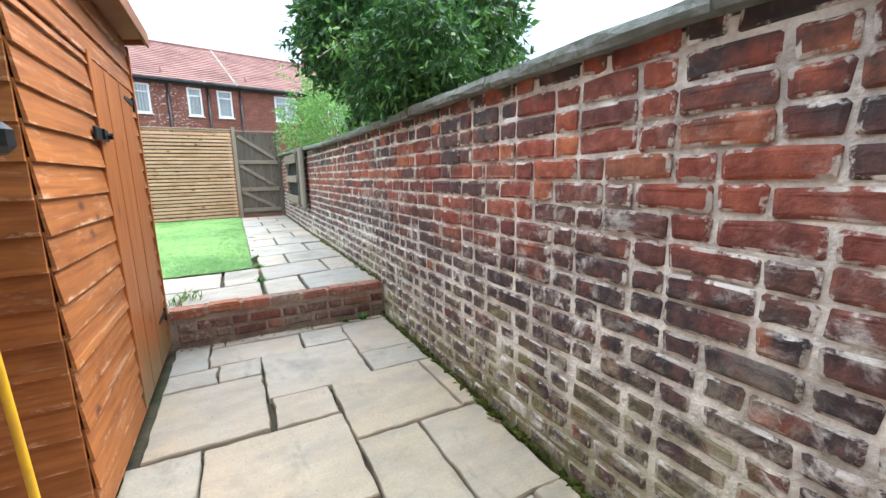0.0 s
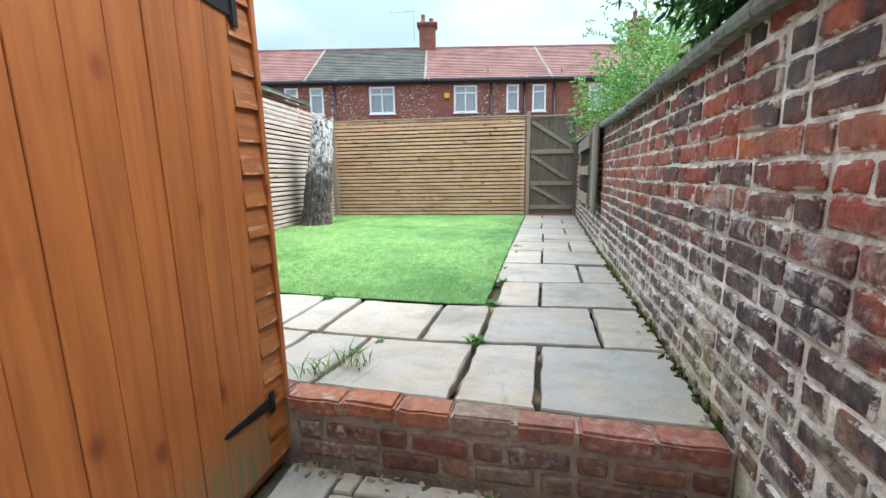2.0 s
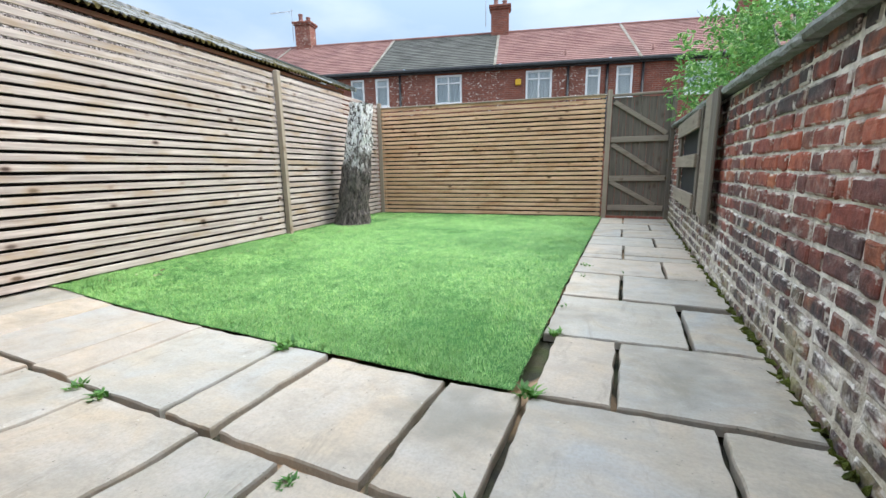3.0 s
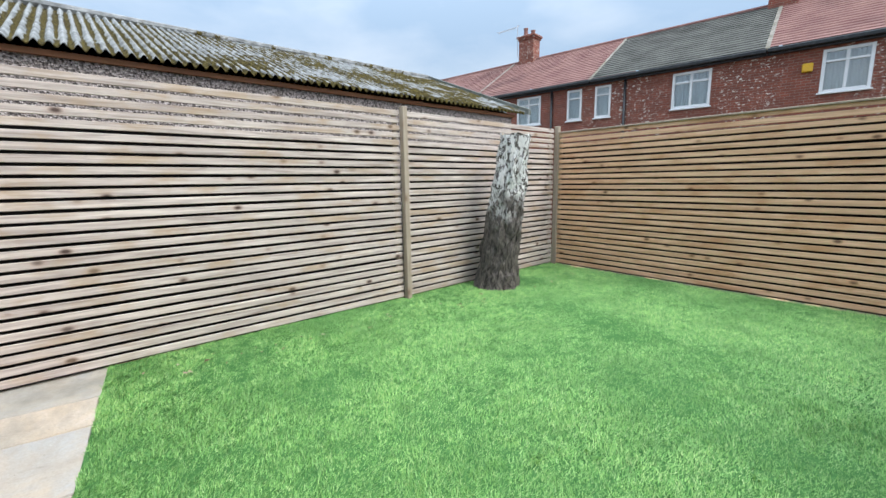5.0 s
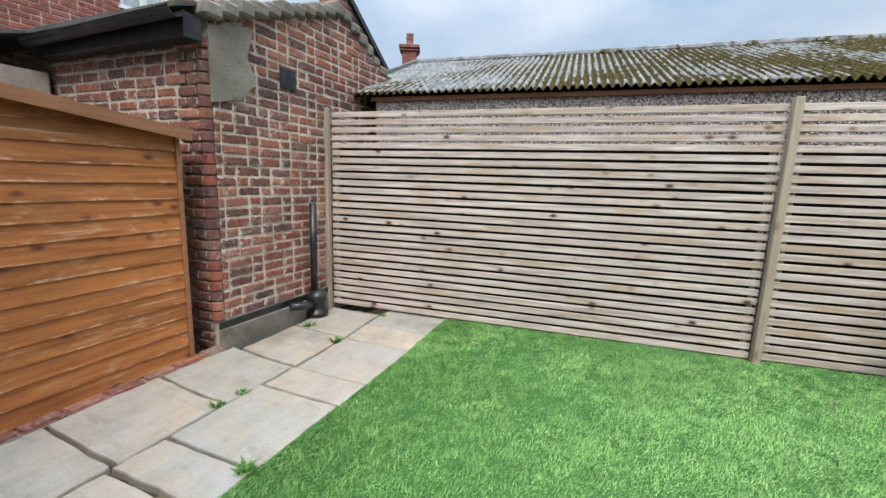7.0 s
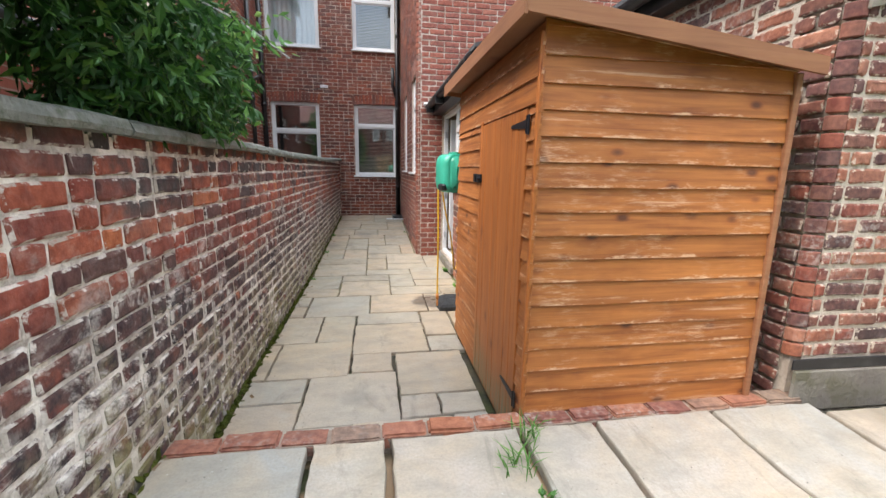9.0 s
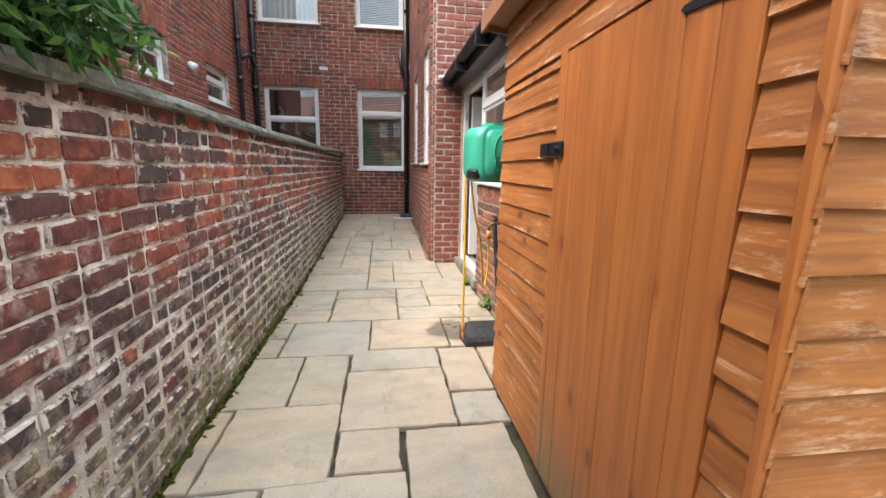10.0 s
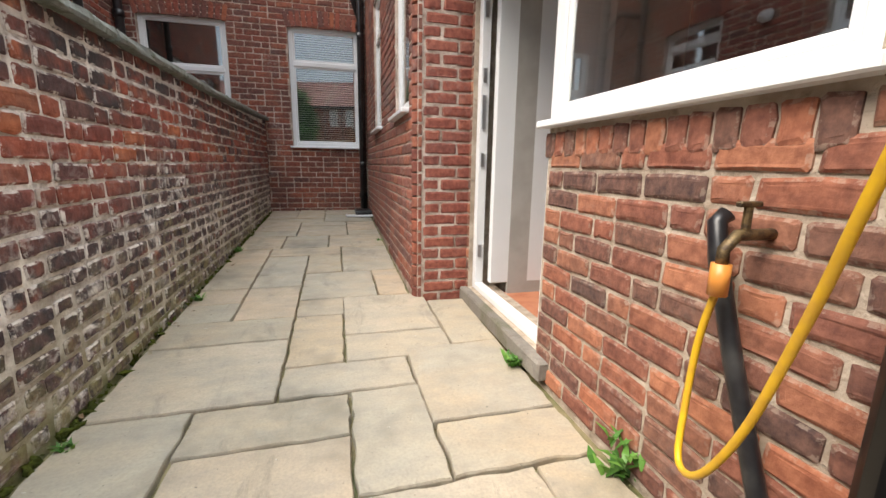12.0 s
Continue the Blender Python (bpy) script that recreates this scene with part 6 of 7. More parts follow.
def terrace_house(s0, s1, tile, _k):
    t = thing("terraced_house", ("red brick terraced house with a red tiled roof", "red brick terraced house with a grey tiled roof")[tile is M_TILEG], "house", "terrace across the lane")
    wins = [(a, b) for a, b in T_WINS if s0 <= a < s1]
    xs = [s0] + [v for w in wins for v in w] + [s1]
    for i in range(0, len(xs), 2):
        Mesh().box((xs[i], 0.0, -0.1), (xs[i + 1], 0.3, EAVE), 0, TM).ob("wall_pier", M_TERR, t)
    for a, b in wins:
        Mesh().box((a, 0.0, -0.1), (b, 0.3, 4.06), 0, TM).ob("wall_panel", M_TERR, t)
        Mesh().box((a, 0.0, 5.31), (b, 0.3, EAVE), 0, TM).ob("lintel", M_TERR, t)
    Mesh().box((s0 + 0.01, 7.7, -0.1), (s1 - 0.01, 8.0, EAVE), 0, TM).ob("back_wall", M_TERR, t)
    for i in (0, 1):
        rfm = Mesh()
        rows = 20
        w0, w1 = s0 + 0.06, s1 - 0.06
        for q in range(rows + 1):
            a = q / rows
            y = -0.22 + 4.22 * a if i == 0 else 8.22 - 4.22 * a
            z = EAVE + 0.03 + (RIDGE - EAVE) * a
            rfm.v += [tuple(TM @ Vector((w, y, z + dz))) for dz in (0.02, 0.055) for w in (w0, w1)]
        for q in range(rows):
            k = 4 * q
            rfm.f += [(k + 2, k + 3, k + 5, k + 4), (k + 4, k + 5, k + 7, k + 6)]
        rfm.ob("roof", tile, t, "tiled roof slope")
    for s in (s0, s1 - 0.06):
        Mesh().add([(s, -0.24, EAVE + 0.06), (s + 0.06, -0.24, EAVE + 0.06), (s + 0.06, 4.0, RIDGE + 0.09), (s, 4.0, RIDGE + 0.09), (s, -0.24, EAVE + 0.0), (s + 0.06, -0.24, EAVE + 0.0), (s + 0.06, 4.0, RIDGE), (s, 4.0, RIDGE)],
                   [(0, 1, 2, 3), (7, 6, 5, 4), (0, 4, 5, 1), (1, 5, 6, 2), (2, 6, 7, 3), (3, 7, 4, 0)], TM).ob("roof_verge", M_RENDER, t, "pale mortar verge between the roofs")
    Mesh().tube([TM @ Vector((s0 + 0.02, 4.0, RIDGE + 0.05)), TM @ Vector((s1 - 0.02, 4.0, RIDGE + 0.05))], 0.09, 8).ob("ridge_tiles", M_TILER, t)
    Mesh().box((s0 + 0.01, -0.26, EAVE - 0.08), (s1 - 0.01, -0.12, EAVE + 0.05), 0.02, TM).box((s0 + 0.01, -0.12, EAVE - 0.14), (s1 - 0.01, -0.004, EAVE + 0.03), 0, TM).ob("gutter", M_BLACK, t, "black gutter and soffit")
    for a, b in wins:
        w = thing("window", "", "")
        w.parent = t
        wm = Mesh()
        for p, q in (((a + 0.002, 4.06), (a + 0.09, 5.31)), ((b - 0.09, 4.06), (b - 0.002, 5.31)), ((a + 0.09, 4.062), (b - 0.09, 4.15)), ((a + 0.09, 5.22), (b - 0.09, 5.308)), ((a + 0.09, 4.92), (b - 0.09, 4.99))):
            wm.box((p[0], -0.015, p[1]), (q[0], 0.09, q[1]), 0.01, TM)
        if b - a > 0.9:
            wm.box(((a + b) / 2 - 0.04, -0.012, 4.15), ((a + b) / 2 + 0.04, 0.088, 5.22), 0.01, TM)
        wm.ob("frame", M_UPVC, w, "white plastic frame")
        Mesh().box((a + 0.08, 0.03, 4.1), (b - 0.08, 0.04, 5.27), 0, TM).ob("pane", M_GLASS, w)
        Mesh().box((a - 0.05, -0.07, 4.01), (b + 0.05, 0.0, 4.06), 0.01, TM).ob("sill", M_UPVC, w)
        c = Mesh()
        n = 30
        c.v = [tuple(TM @ Vector((a + 0.05 + (b - a - 0.1) * i / n, 0.16 + 0.02 * math.sin(i * 1.9), z))) for i in range(n + 1) for z in (4.06, 5.28)]
        c.f = [(2 * i, 2 * i + 2, 2 * i + 3, 2 * i + 1) for i in range(n)]
        c.ob("curtain", M_CURT, w, "pale curtain or blind")


for k, (a, b, mt) in enumerate(HOUSES):
    terrace_house(a, b, mt, k)


def chimney(m, label, w=0.9, d=0.7, h=1.5, pots=2, mat=None):
    t = thing("chimney", label, "chimney")
    mat = mat or M_TERR
    Mesh().box((-w / 2, -d / 2, -0.9), (w / 2, d / 2, h), 0.01, m).ob("chimney_shaft", mat, t)
    Mesh().box((-w / 2 - 0.06, -d / 2 - 0.06, h), (w / 2 + 0.06, d / 2 + 0.06, h + 0.09), 0.015, m).box((-w / 2 - 0.11, -d / 2 - 0.11, h + 0.092), (w / 2 + 0.11, d / 2 + 0.11, h + 0.2), 0.015, m).ob("corbel", mat, t)
    for i in range(pots):
        x = -w / 4 + (w / 2) * i / max(1, pots - 1)
        hh = (0.62, 0.42)[i % 2]
        Mesh().tube([m @ Vector((x, 0, h + 0.19)), m @ Vector((x, 0, h + 0.22)), m @ Vector((x, 0, h + hh)), m @ Vector((x, 0, h + hh + 0.06))], 0.13, 12, radii=[0.15, 0.12, 0.11, 0.14]).ob("chimney_pot", M_TILER, t, "clay chimney pot", smooth=True)
    return t


def aerial(m, label="thin rooftop television aerial"):
    t = thing("aerial", label, "aerial")
    Mesh().tube([m @ Vector((0, 0, -0.6)), m @ Vector((0, 0, 1.1))], 0.02, 6).ob("mast", M_STEEL, t)
    Mesh().tube([m @ Vector((-1.3, 0, 0.95)), m @ Vector((0.1, 0, 1.02))], 0.015, 6).ob("boom", M_STEEL, t)
    e = Mesh()
    for i in range(9):
        e.tube([m @ Vector((-1.25 + 0.14 * i, -0.18, 0.955)), m @ Vector((-1.25 + 0.14 * i, 0.18, 0.955))], 0.008, 5)
    e.ob("elements", M_STEEL, t)
    return t


for s in (-16.3, -5.35, 6.4, 12.0):
    chimney(TM @ pose(s, 4.0, RIDGE - 0.25), "red brick chimney stack with two clay pots on the terrace ridge", h=1.35)
    if s < 0:
        aerial(TM @ pose(s - 0.75, 4.0, RIDGE + 1.0))
for s in (-12.85, -9.75, -2.27, -0.67, 0.75):
    Mesh().tube([TM @ Vector((s, -0.06, 0.1)), TM @ Vector((s, -0.06, EAVE - 0.08))], 0.055, 8).ob("downpipe", M_BLACK, label="black downpipe on the terrace wall", category="pipe", group="terrace downpipes", smooth=True)
ab = thing("alarm_box", "small yellow-white alarm box on the terrace wall", "alarm box")
Mesh().box((-4.5, -0.09, 4.72), (-4.24, 0.0, 4.98), 0.03, TM).ob("case", M_HOSE, ab)
for s in (-2.35, 1.2):
    Mesh().tube([TM @ Vector((s, 0.35, EAVE + 0.2)), TM @ Vector((s, 0.35, EAVE + 0.62))], 0.06, 8).ob("vent_pipe", M_TILER, label="small roof vent pipe above the eaves", category="vent", smooth=True)

# lane wall and far grounds
Mesh().box((-30, 13.6, -0.1), (30, 13.85, 1.5)).ob("wall_lane", M_TERR, label="low brick wall across the back lane", kind="structure")
chimney(pose(-13.6, -1.0, 5.6, 0, 0, 25), "distant red brick chimney beyond the garage", w=0.55, d=0.5, h=0.5)
db = thing("distant_house", "low slated roof beyond the garage", "house")
Mesh().prism([(-2.2, 0.0), (2.2, 0.0), (2.2, 4.95), (0.0, 5.9), (-2.2, 4.95)], pose(-14.8, -6, -0.1), 9.0).ob("wall", M_TERR, db)
for sgn in (-1, 1):
    Mesh().add([(-14.8 + sgn * 2.4, -6.2, 4.8), (-14.8 + sgn * 2.4, 3.2, 4.8), (-14.8, 3.2, 5.85), (-14.8, -6.2, 5.85), (-14.8 + sgn * 2.4, -6.2, 4.87), (-14.8 + sgn * 2.4, 3.2, 4.87), (-14.8, 3.2, 5.93), (-14.8, -6.2, 5.93)],
               [(0, 1, 2, 3), (7, 6, 5, 4), (0, 4, 5, 1), (1, 5, 6, 2), (2, 6, 7, 3), (3, 7, 4, 0)]).ob("roof", M_SLATE, db)

# ---- neighbour's wing over the wall ----
wall_neighbour = structure("wall_neighbour", "neighbour's two-storey red brick side wall with small white windows")
NX = 2.8
B_N = wall_frame(NX, HY, 180)
N_HOLES = [(1.67, 2.59, 2.33, 2.9), (3.8, 4.46, 2.35, 2.92)]
pierced(Mesh(), B_N, 4.92, -0.1, HOUSE_TOP, 0.3, N_HOLES, 0.007).ob("wall_core", M_MORT_H, wall_neighbour)
for k, h in enumerate(N_HOLES):
    window("window_%d" % (10 + k), B_N, *h, transom=0.4, inside="dark", label="neighbour's small white casement window", arch=0.04, sill=0.03)
    arch_bricks(wall_neighbour, B_N, h[0], h[1], h[3], M_RED)
Mesh().box((NX + 0.31, HY + 4.62, -0.1), (NX + 5, HY + 4.92, HOUSE_TOP)).ob("end_wall", M_TERR, wall_neighbour)
lt = thing("neighbour_outhouse", "neighbour's low brick outhouse with a grey slate roof and white fascia", "outbuilding")
Mesh().box((NX + 0.05, HY + 4.93, -0.12), (NX + 2.4, 1.6, 2.42)).ob("wall", M_TERR, lt)
Mesh().add([(NX - 0.15, y, 2.46 + dz) for y in (HY + 4.93, 1.75) for dz in (0, 0.05)] + [(NX + 2.5, y, 3.3 + dz) for y in (HY + 4.93, 1.75) for dz in (0, 0.05)], [(0, 1, 3, 2), (4, 6, 7, 5), (0, 4, 5, 1), (2, 3, 7, 6), (1, 5, 7, 3), (0, 2, 6, 4)]).ob("roof", M_SLATE, lt)
Mesh().box((NX - 0.15, HY + 4.93, 2.39), (NX - 0.12, 1.74, 2.48), 0.004).ob("fascia", M_UPVC, lt, "white fascia board")
Mesh().tube([(NX - 0.2, HY + 4.95, 2.44), (NX - 0.2, 1.74, 2.44)], 0.045, 10).ob("gutter", M_BLACK, lt, smooth=True)
Mesh().box((-6.6, HY - 8, HOUSE_TOP), (NX + 5, HY + 0.1, HOUSE_TOP + 0.3)).box((-6.6, HY, HOUSE_TOP + 0.001), (SX + 0.15, NY + 0.2, HOUSE_TOP + 0.3)).box((NX - 0.15, HY + 0.11, HOUSE_TOP), (NX + 5, HY + 5.0, HOUSE_TOP + 0.3)).ob("roof_2", M_SLATE, label="dark slate roofs of the terraced houses", kind="structure")
for y, rr in ((HY + 0.3, 0.055), (HY + 1.25, 0.045)):
    pipe("black soil pipe on the neighbour's wall", [(NX - 0.08, y, 0.2), (NX - 0.08, y, 6.5)], rr, [(2.9, 0.012), (3.6, 0.012), (4.3, 0.01)], name="soil_pipe")
pipe("black waste pipe crossing between the soil pipes", [(NX - 0.1, HY + 0.4, 3.3), (NX - 0.14, HY + 0.75, 3.45), (NX - 0.1, HY + 1.15, 3.3)], 0.04, name="waste_pipe")
Mesh().tube([(NX - 0.09, HY + 3.19, 2.66), (NX, HY + 3.19, 2.7)], 0.06, 12).ob("flue_vent", M_UPVC, label="small white boiler flue on the neighbour's wall", category="vent", smooth=True)


cb = thing("cable_loop", "untidy loop of black cable between the neighbour's soil pipes", "cable")
Mesh().tube([(NX - 0.12, HY + 0.75 + 0.16 * math.cos(a * 0.7), 3.22 + 0.2 * math.sin(a * 0.7) + 0.01 * a) for a in range(12)], 0.012, 6).ob("cable", M_BLACK, cb, smooth=True)
Mesh().tube([(1.35, HY + 0.03, 3.42), (1.5, HY + 0.03, 3.36), (1.75, HY + 0.03, 3.3), (1.95, HY + 0.03, 3.34)], 0.008, 6).ob("wall_cable", M_BLACK, label="thin black cable drooping on the house wall", category="cable", smooth=True)
Mesh().box((1.28, HY + 0.003, 3.38), (1.46, HY + 0.05, 3.45), 0.01).ob("wall_vent", M_UPVC, label="small pale vent cover under the upstairs window", category="vent")

# ---- trees and plants ----
def foliage(name, mat, parent, centre, radii, sprays, leaves, length, width, seed, droop=0.3, cut=None, rough=0.3):
    """A crown of leaf sprays round an uneven outline."""
    R = np.random.default_rng(seed)
    n = sprays
    d = R.normal(size=(n, 3))
    d /= np.linalg.norm(d, axis=1)[:, None]
    bump = np.array([1 + rough * noise.noise(Vector((float(a), float(b), float(c))) * 2.1 + Vector((seed, 0, 0))) + rough * 0.6 * noise.noise(Vector((float(a), float(b), float(c))) * 5.3) for a, b, c in d])
    rad = R.random(n) ** 0.28
    P = np.array(centre) + d * np.array(radii) * (bump * rad)[:, None]
    if cut is not None:
        keep = cut(P)
        P, d = P[keep], d[keep]
        n = len(P)
    axis = d + R.normal(size=(n, 3)) * 0.5
    axis[:, 2] -= droop
    axis /= np.linalg.norm(axis, axis=1)[:, None]
    Vs = []
    for k in range(leaves):
        t = k / leaves
        base = P + axis * (0.22 * t * length / 0.1)
        dr = axis * 0.6 + R.normal(size=(n, 3)) * 0.75
        dr[:, 2] -= droop * 0.7
        dr /= np.linalg.norm(dr, axis=1)[:, None]
        side = np.cross(dr, R.normal(size=(n, 3)))
        side /= np.linalg.norm(side, axis=1)[:, None]
        up = np.cross(side, dr)
        L = length * R.uniform(0.6, 1.15, n)[:, None]
        W = width * R.uniform(0.7, 1.1, n)[:, None]
        a, b, c, e = base, base + dr * L * 0.45 + side * W - up * W * 0.25, base + dr * L - up * W * 0.5, base + dr * L * 0.45 - side * W - up * W * 0.25
        mid = base + dr * L * 0.5 + up * W * 0.12
        Vs.append(np.stack([a, b, c, e, mid], 1))
    V = np.concatenate(Vs)
    q = len(V)
    idx = (np.arange(q) * 5)[:, None]
    F = np.concatenate([idx + np.array(f) for f in ([0, 1, 4], [1, 2, 4], [2, 3, 4], [3, 0, 4])])
    me = bpy.data.meshes.new(name)
    me.from_pydata(V.reshape(-1, 3).tolist(), [], F.tolist())
    me.materials.append(mat)
    o = new(name, me)
    o.parent = parent
    return o


def limbs(parent, root, tips, r0, seed):
    r = random.Random(seed)
    root = Vector(root)
    Mesh().tube([root, root + Vector((0.03, 0.02, 0.7)), root + Vector((0.0, 0.05, 1.4))], r0, 10, radii=[r0 * 1.3, r0, r0 * 0.8]).ob("trunk", M_BARK, parent, smooth=True)
    for t in tips:
        a, b = root + Vector((0, 0.05, 1.2)), Vector(t)
        mid = a.lerp(b, 0.5) + Vector((r.uniform(-0.1, 0.1), r.uniform(-0.1, 0.1), 0.15))
        Mesh().tube([a, mid, b], r0 * 0.5, 6, radii=[r0 * 0.6, r0 * 0.35, r0 * 0.1]).ob("limb", M_BARK, parent, smooth=True)


tree = thing("tree", "dense dark green leafy tree spilling over the brick wall", "tree")
limbs(tree, (2.2, 4.1, -0.1), [(1.5, 3.2, 2.4), (2.0, 4.6, 2.7), (2.6, 4.9, 3.2), (2.2, 4.3, 3.6), (1.6, 3.5, 3.0)], 0.11, 2)
over2 = lambda P: (P[:, 2] > 1.6) & ((P[:, 0] > 1.12) | (P[:, 2] > 1.7))
over = lambda P: (P[:, 1] + 0.12 * np.sin(7 * P[:, 0] + 5 * P[:, 2]) > 1.85 + 1.25 * (P[:, 0] - 1.2)) & (P[:, 2] > 0.6) & ((P[:, 0] > 1.12) | (P[:, 2] > 1.66))
foliage("crown", M_LEAF, tree, (2.15, 4.05, 2.75), (1.35, 1.65, 1.35), 5200, 8, 0.105, 0.019, 3, 0.35, over, 0.35)
foliage("drooping_leaves", M_LEAF, tree, (1.15, 2.8, 1.95), (0.26, 0.7, 0.42), 1100, 8, 0.075, 0.014, 8, 0.6, lambda P: over2(P) & (P[:, 1] > 2.0), 0.3)
foliage("overhanging_leaves", M_LEAF, tree, (1.1, 4.0, 2.6), (0.4, 0.75, 0.5), 800, 8, 0.09, 0.017, 9, 0.5, lambda P: P[:, 2] > 2.1, 0.4)
sprig = [(1.15, 3.1, 2.15), (0.95, 2.95, 2.18), (0.75, 2.9, 2.1), (0.55, 2.88, 1.96)]
Mesh().tube(sprig, 0.005, 5).ob("sprig", M_BARK, tree)
foliage("sprig_leaves", M_LEAF2, tree, (0.85, 2.92, 2.12), (0.3, 0.08, 0.08), 26, 5, 0.07, 0.014, 10, 0.3, None, 0.3)
foliage("inner_crown", M_LEAF, tree, (2.3, 4.05, 2.7), (1.05, 1.35, 1.0), 1500, 6, 0.12, 0.03, 5, 0.3, over, 0.3)
shrub = thing("shrub", "light green twiggy shrub rising behind the wall near the gate", "shrub")
limbs(shrub, (2.0, 8.6, -0.1), [(1.5, 7.9, 2.3), (1.6, 9.2, 2.3), (2.6, 8.8, 2.8), (2.0, 8.6, 3.0), (1.7, 8.2, 2.7)], 0.06, 6)
foliage("crown", M_LEAF2, shrub, (1.95, 8.7, 2.05), (0.95, 1.5, 1.05), 2600, 7, 0.07, 0.016, 11, 0.1, over, 0.5)
foliage("outer_crown", M_LEAF2, shrub, (1.7, 8.4, 2.5), (0.7, 1.5, 1.25), 220, 9, 0.06, 0.014, 17, -0.3, lambda P: over(P) & (P[:, 2] > 2.7), 0.6)


def weed(x, y, z, size, n, seed, name="weed", label="small green weed growing in a slab joint", blades=False):
    r = random.Random(seed)
    if z > 0.2:
        z += patio_z(x, y) - UP
    t = thing(name, label, "weed", "weeds in the joints")
    m = Mesh()
    for i in range(n):
        a = r.uniform(0, 6.283)
        l = size * r.uniform(0.5, 1.2)
        out = r.uniform(0.3, 0.9) if not blades else r.uniform(0.2, 0.7)
        w = 0.012 * size / 0.08 if not blades else 0.004
        b = Vector((x + r.uniform(-1, 1) * size * 0.5, y + r.uniform(-1, 1) * size * 0.5, z - 0.01))
        d = Vector((math.cos(a) * out, math.sin(a) * out, 0.9)).normalized()
        s = Vector((-math.sin(a), math.cos(a), 0)) * w
        p1 = b + d * l * 0.55
        p2 = b + d * l + Vector((math.cos(a), math.sin(a), -0.5)) * l * 0.3
        m.add([b - s * 0.3, b + s * 0.3, p1 + s, p1 - s, p2], [(0, 1, 2, 3), (3, 2, 4)])
    m.ob("leaves", M_WEED, t)
    return t


weed(-0.5, 3.5, UP, 0.13, 26, 1, "grass_tuft", "tuft of long green grass at the top of the step", True)
weed(-0.4, 3.66, UP, 0.12, 30, 21, "grass_tuft", "thin green grass in the joint by the step", True)
for k, (x, y, z, s, n) in enumerate(((0.12, 4.03, UP, 0.06, 34), (0.13, 4.67, UP, 0.06, 26), (-1.1, 4.66, UP, 0.07, 30), (-1.45, 4.02, UP, 0.05, 26), (-1.62, 4.03, UP, 0.05, 24), (-2.6, 4.05, UP, 0.06, 30), (-2.75, 3.62, UP, 0.06, 22), (-3.3, 4.1, UP, 0.05, 20), (-0.83, -0.62, 0.02, 0.07, 50), (-0.86, 0.15, 0.0, 0.11, 16), (-0.87, 0.2, 0.07, 0.08, 14), (-0.87, 0.13, 0.1, 0.06, 10), (0.98, -1.9, 0.06, 0.05, 30), (0.99, -3.2, 0.14, 0.06, 40), (0.98, -0.4, 0.0, 0.04, 20), (0.85, 3.26, 0.0, 0.06, 46), (0.7, 3.27, 0.0, 0.05, 30), (0.3, 3.26, 0.0, 0.03, 20), (-0.4, 3.96, UP, 0.04, 20), (-0.46, 3.8, UP, 0.04, 20), (-0.45, -3.6, 0.13, 0.05, 30), (0.14, 5.3, UP, 0.05, 20))):
    weed(x, y, z, s, n, 40 + k)
r = random.Random(77)
for k in range(26):
    weed(-0.35 + r.gauss(0, 0.32) + 0.0, 6.5 + r.gauss(0, 0.35), UP + 0.015, 0.035, 5, 300 + k, "clover_weed", "flat green weed sprouting on the artificial lawn")

# moss along the foot of the wall and in the corner
m = Mesh()
R = random.Random(12)
for k in range(900):
    y = R.uniform(-5.8, 10.4) if k % 3 else R.uniform(0.2, 2.9)
    gz = ground_z(y) if y < STEP_Y else UP
    s = R.uniform(0.006, 0.02)
    x = WALL_X - 0.002 - abs(R.gauss(0, 0.016))
    c = Vector((x, y, gz - 0.012 + R.uniform(0, 0.02)))
    mm = Matrix.Translation(c) @ Euler((R.uniform(0, 3), R.uniform(0, 3), R.uniform(0, 3))).to_matrix().to_4x4() @ Matrix.Diagonal((s, s * R.uniform(1, 3), s * 0.7, 1))
    m.add([(1, 0, 0), (-1, 0, 0), (0, 1, 0), (0, -1, 0), (0, 0, 1), (0, 0, -1)], [(0, 2, 4), (2, 1, 4), (1, 3, 4), (3, 0, 4), (2, 0, 5), (1, 2, 5), (3, 1, 5), (0, 3, 5)], mm)
m.ob("moss", M_MOSS, label="green moss along the foot of the brick wall", kind="stuff")
m = Mesh()
for k in range(170):
    if k < 70:
        x, y, z = R.uniform(-0.5, 0.95), STEP_Y - abs(R.gauss(0, 0.035)) - 0.01, 0.004
    elif k < 120:
        x, y = R.uniform(-0.5, 1.0), R.uniform(-5, 10)
        z = (ground_z(y) if y < STEP_Y else UP) + 0.005
        x = 0.985 + R.uniform(-0.05, 0.05)
    else:
        x, y, z = -3.3 + 0.35 * R.random(), 4.8 + R.random() * 5, UP + 0.03
    s = R.uniform(0.008, 0.02)
    m.add([(-s, -s * 0.5, 0), (s, -s * 0.4, 0.004), (s * 0.8, s * 0.5, 0.001), (-s * 0.9, s * 0.4, 0.006)], [(0, 1, 2, 3)], Matrix.Translation((x, y, z)) @ Euler((R.uniform(-0.3, 0.3), R.uniform(-0.3, 0.3), R.uniform(0, 6))).to_matrix().to_4x4())
m.ob("leaf_litter", M_LITTER, label="scattered dry leaf scraps along wall and step", kind="stuff")

# ---- bricks ----
WB = wall_frame(WALL_X, HY, 180)
r = random.Random(31)


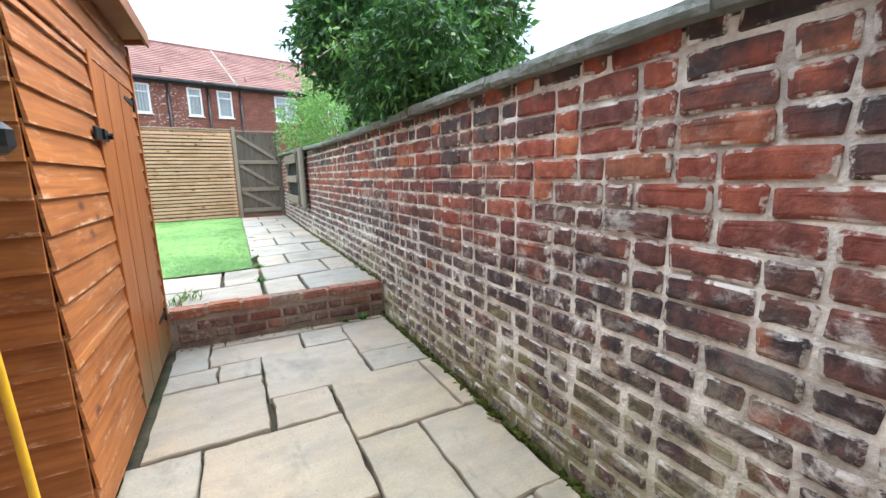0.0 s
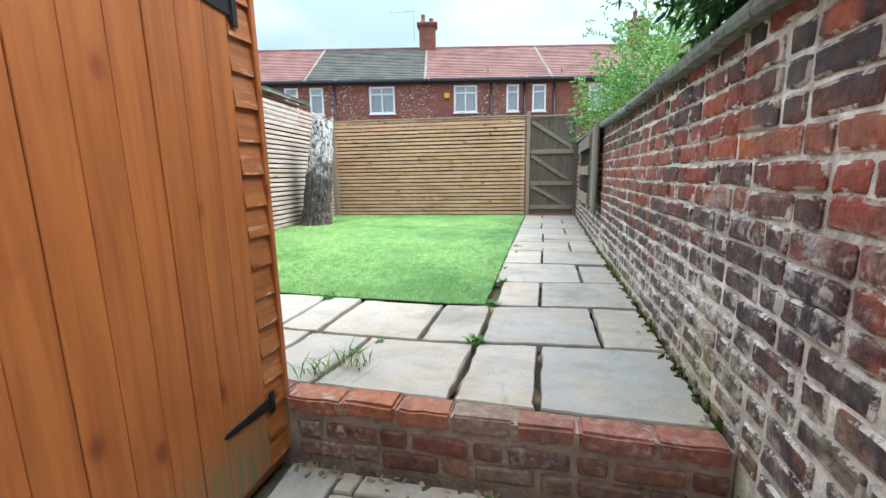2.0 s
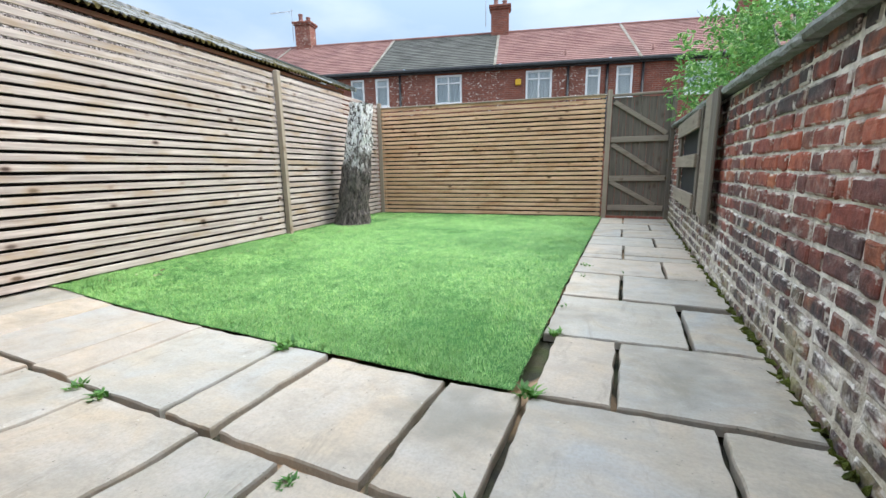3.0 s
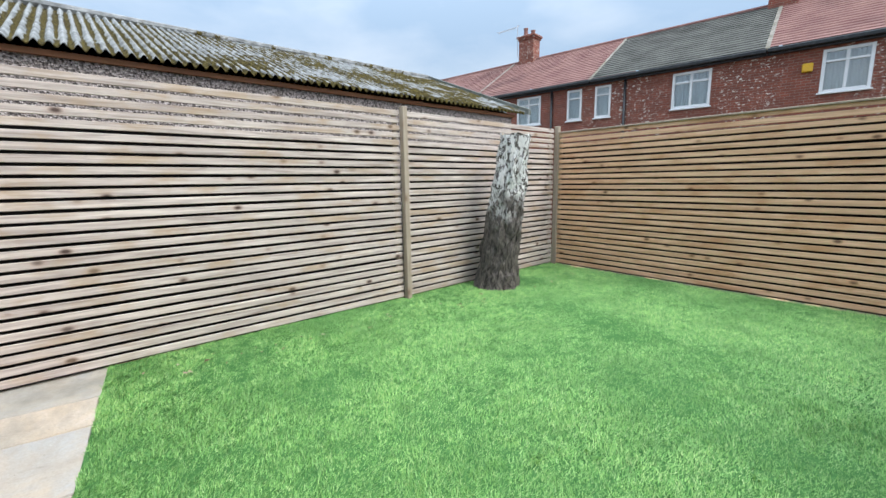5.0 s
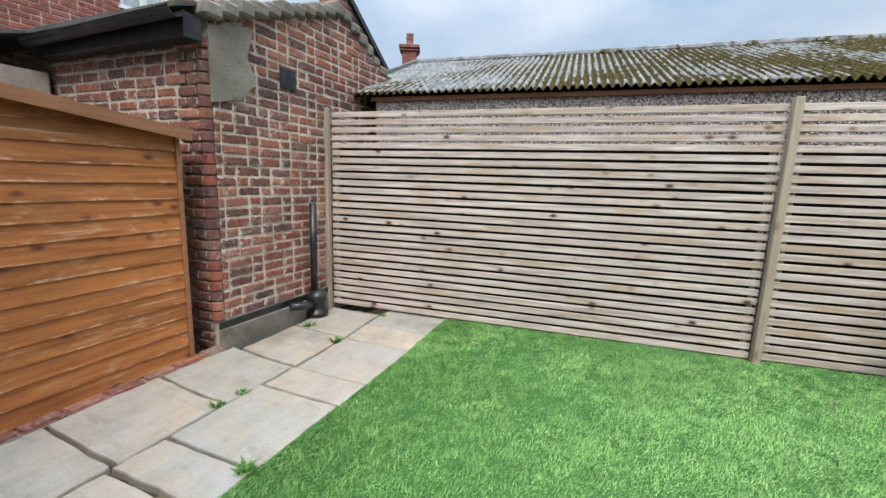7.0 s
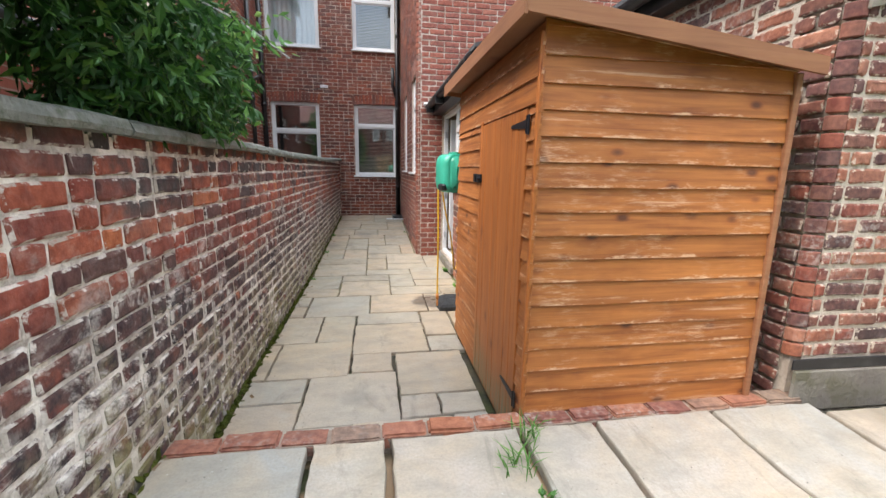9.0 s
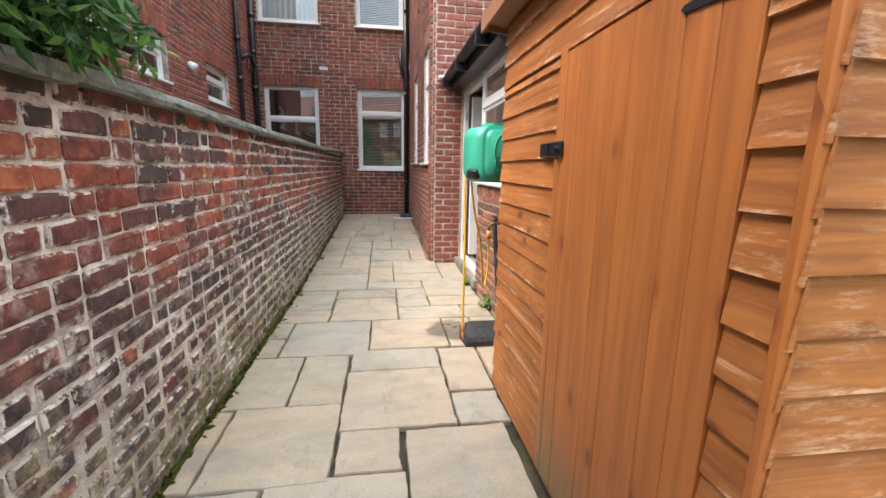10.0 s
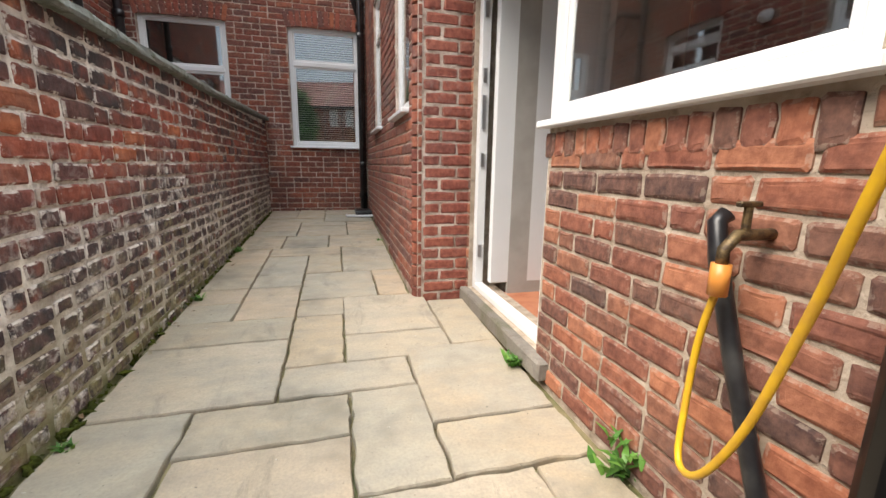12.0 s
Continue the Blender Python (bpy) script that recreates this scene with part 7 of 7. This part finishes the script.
def worn(spots):
    """Low and high courses worn back behind smeared mortar."""
    out = []
    for mm, kd, sx in spots:
        z = mm.translation.z
        low = max(0.0, min(1.0, (0.95 - z) / 0.5)) + max(0.0, min(0.6, (z - 1.35) / 0.2))
        f, g = 1 - low * r.uniform(0.0, 0.22), 1 - low * r.uniform(0.0, 0.14)
        out.append((mm @ pose(r.uniform(-0.01, 0.01) * low, -0.002 * low, 0) @ Matrix.Diagonal((1, 1, f, 1)), kd, sx * g))
    return out


def thinned(spots):
    """Bricks worn behind wide mortar joints."""
    return [(mm @ Matrix.Diagonal((1, 1, r.uniform(0.86, 0.98), 1)), kd, sx * r.uniform(0.92, 0.99)) for mm, kd, sx in spots]


place_bricks(wall_east, worn(bond(WB, 16.6, 0.0, 1.75, top=lambda u: wall_top(u + HY) + 0.02, bottom=lambda u: ground_z(u + HY) - 0.03 if u + HY < STEP_Y else UP - 0.03, headers=2, seed=2, jitter=1.5)), M_OLD, (WALL_X, 1.8, 1.0))
# step: two courses below a header edging
SB = wall_frame(-0.5, STEP_Y + 0.002, -90)
SB = pose(WALL_X, STEP_Y, 0, 0, 0, 180)
place_bricks(step, thinned(bond(SB, 1.56, 0.03, 0.2, seed=4, headers=2, jitter=2.5)), M_STEPB, (0, 3, 0))
r = random.Random(8)
x = WALL_X - 0.01
k = 0
while x > -1.9:
    w = 0.2 + 0.035 * r.random()
    key = "edging%d" % (k % 6)
    if key not in SHARED:
        bl = bmesh.new()
        bmesh.ops.create_cube(bl, size=1.0, matrix=Matrix.Diagonal((0.222, 0.11, 0.068, 1)))
        bmesh.ops.subdivide_edges(bl, edges=[e for e in bl.edges if abs(e.verts[0].co.x - e.verts[1].co.x) > 0.1], cuts=3)
        bmesh.ops.bevel(bl, geom=[e for e in bl.edges if len(e.link_faces) == 2 and e.calc_face_angle() > 1.0], offset=0.008 + 0.002 * (k % 3), segments=2, affect="EDGES")
        for v in bl.verts:
            v.co += Vector((0.006 * noise.noise(v.co * 30 + Vector((k, 0, 0))), 0.007 * noise.noise(v.co * 24 + Vector((0, k, 3))), 0.006 * noise.noise(v.co * 26 + Vector((5, 0, k)))))
        me = bpy.data.meshes.new("brick")
        bl.to_mesh(me)
        bl.free()
        me.materials.append(M_EDGING)
        SHARED[key] = me
    o = new("brick", SHARED[key])
    o.parent = step
    o.matrix_basis = pose(x - w / 2, STEP_Y + 0.052 + r.uniform(-0.007, 0.007), UP - 0.031 + r.uniform(-0.006, 0.005), r.uniform(-3, 3), r.uniform(-1.6, 1.6), r.uniform(-2.2, 2.2)) @ Matrix.Diagonal((w / 0.222, 1, 1, 1))
    x -= w + 0.008
    k += 1
place_bricks(wall_house, bond(B_H, 5.5, 0.2, HOUSE_TOP, holes=H_HOLES, seed=5, headers=4, jitter=0.8), M_HOUSE, (0.3, HY, 1.0))
place_bricks(wall_side, bond(B_S, 4.25, 0.0, HOUSE_TOP, holes=S_HOLES, seed=6, headers=4, jitter=0.8, rounded=(0.06, 0.0), bottom=lambda u: ground_z(NY - u)), M_HOUSE, (SX, NY, 1.0))
place_bricks(wall_wing, bond(B_W, 6.1, 0.0, HOUSE_TOP, holes=W_HOLES, seed=7, headers=4, jitter=0.6, rounded=(0.0, 0.06), bottom=lambda u: 0.02 if u > 5.6 else roof_z(u - 6.6)), M_OUT, (SX, NY, 1.0))
place_bricks(wall_lean, bond(B_L, 3.17, 0.0, 2.3, holes=[(h[0] - 0.005, h[1] + 0.005, h[2] - (0.16 if h[0] < 1 else 0), h[3]) for h in L_HOLES], seed=8, headers=4, jitter=0.8), M_LEAN, (LX, 0.5, 0.8))
place_bricks(wall_outhouse, thinned(bond(B_OE, 1.95, 0.0, 2.7, seed=9, headers=4, jitter=1.6, rounded=(0.06, 0.0)) + bond(B_ON, 3.2, 0.5, 3.4, seed=10, headers=2, jitter=1.6, rounded=(0.0, 0.06), top=lambda u: roof_z(-5.2 + u) - 0.02)), M_GABLE, (-2.4, 3.4, 1.5))
place_bricks(wall_neighbour, bond(B_N, 4.92, 0.9, HOUSE_TOP, holes=N_HOLES, seed=11, headers=4, jitter=0.6), M_RED, (NX, -3, 2.4))


def bullnose(parent, x, y, turn, z0, z1, mat, seed, r0=0.06):
    """Rounded corner bricks, one a course, in the corner between two wall faces."""
    r = random.Random(seed)
    z = z0
    k = 0
    while z + 0.083 < z1:
        key = "round%d%s" % (k % 3, mat.name)
        if key not in SHARED:
            n = 5
            vs = []
            for zz, q in ((-0.036, 0.006), (-0.03, 0.0), (0.03, 0.0), (0.036, 0.006)):
                ring = [(-r0 - 0.0, -q + 0.0), (0 - r0, 0 - q)] + [(-r0 + (r0 - q) * math.sin(math.pi / 2 * i / n), -r0 + (r0 - q) * math.cos(math.pi / 2 * i / n)) for i in range(n + 1)]
                ring = [(-r0, -r0)] + ring[2:]
                vs += [(a, b, zz) for a, b in ring]
            w = len(vs) // 4
            fs = [(l * w + i, l * w + (i + 1) % w, (l + 1) * w + (i + 1) % w, (l + 1) * w + i) for l in range(3) for i in range(w)] + [tuple(range(w)), tuple(3 * w + i for i in reversed(range(w)))]
            SHARED[key] = Mesh().add(vs, fs).data("brick", mat)
        o = new("brick", SHARED[key])
        o.parent = parent
        o.matrix_basis = pose(x, y, z + 0.0415, 0, 0, turn + r.uniform(-0.5, 0.5))
        z += 0.083
        k += 1


bullnose(wall_side, SX + 0.002, NY + 0.002, 0, 0.04, HOUSE_TOP, M_HOUSE, 1)
bullnose(wall_outhouse, -1.998, 3.362, 0, 0.5, 2.7, M_GABLE, 2)
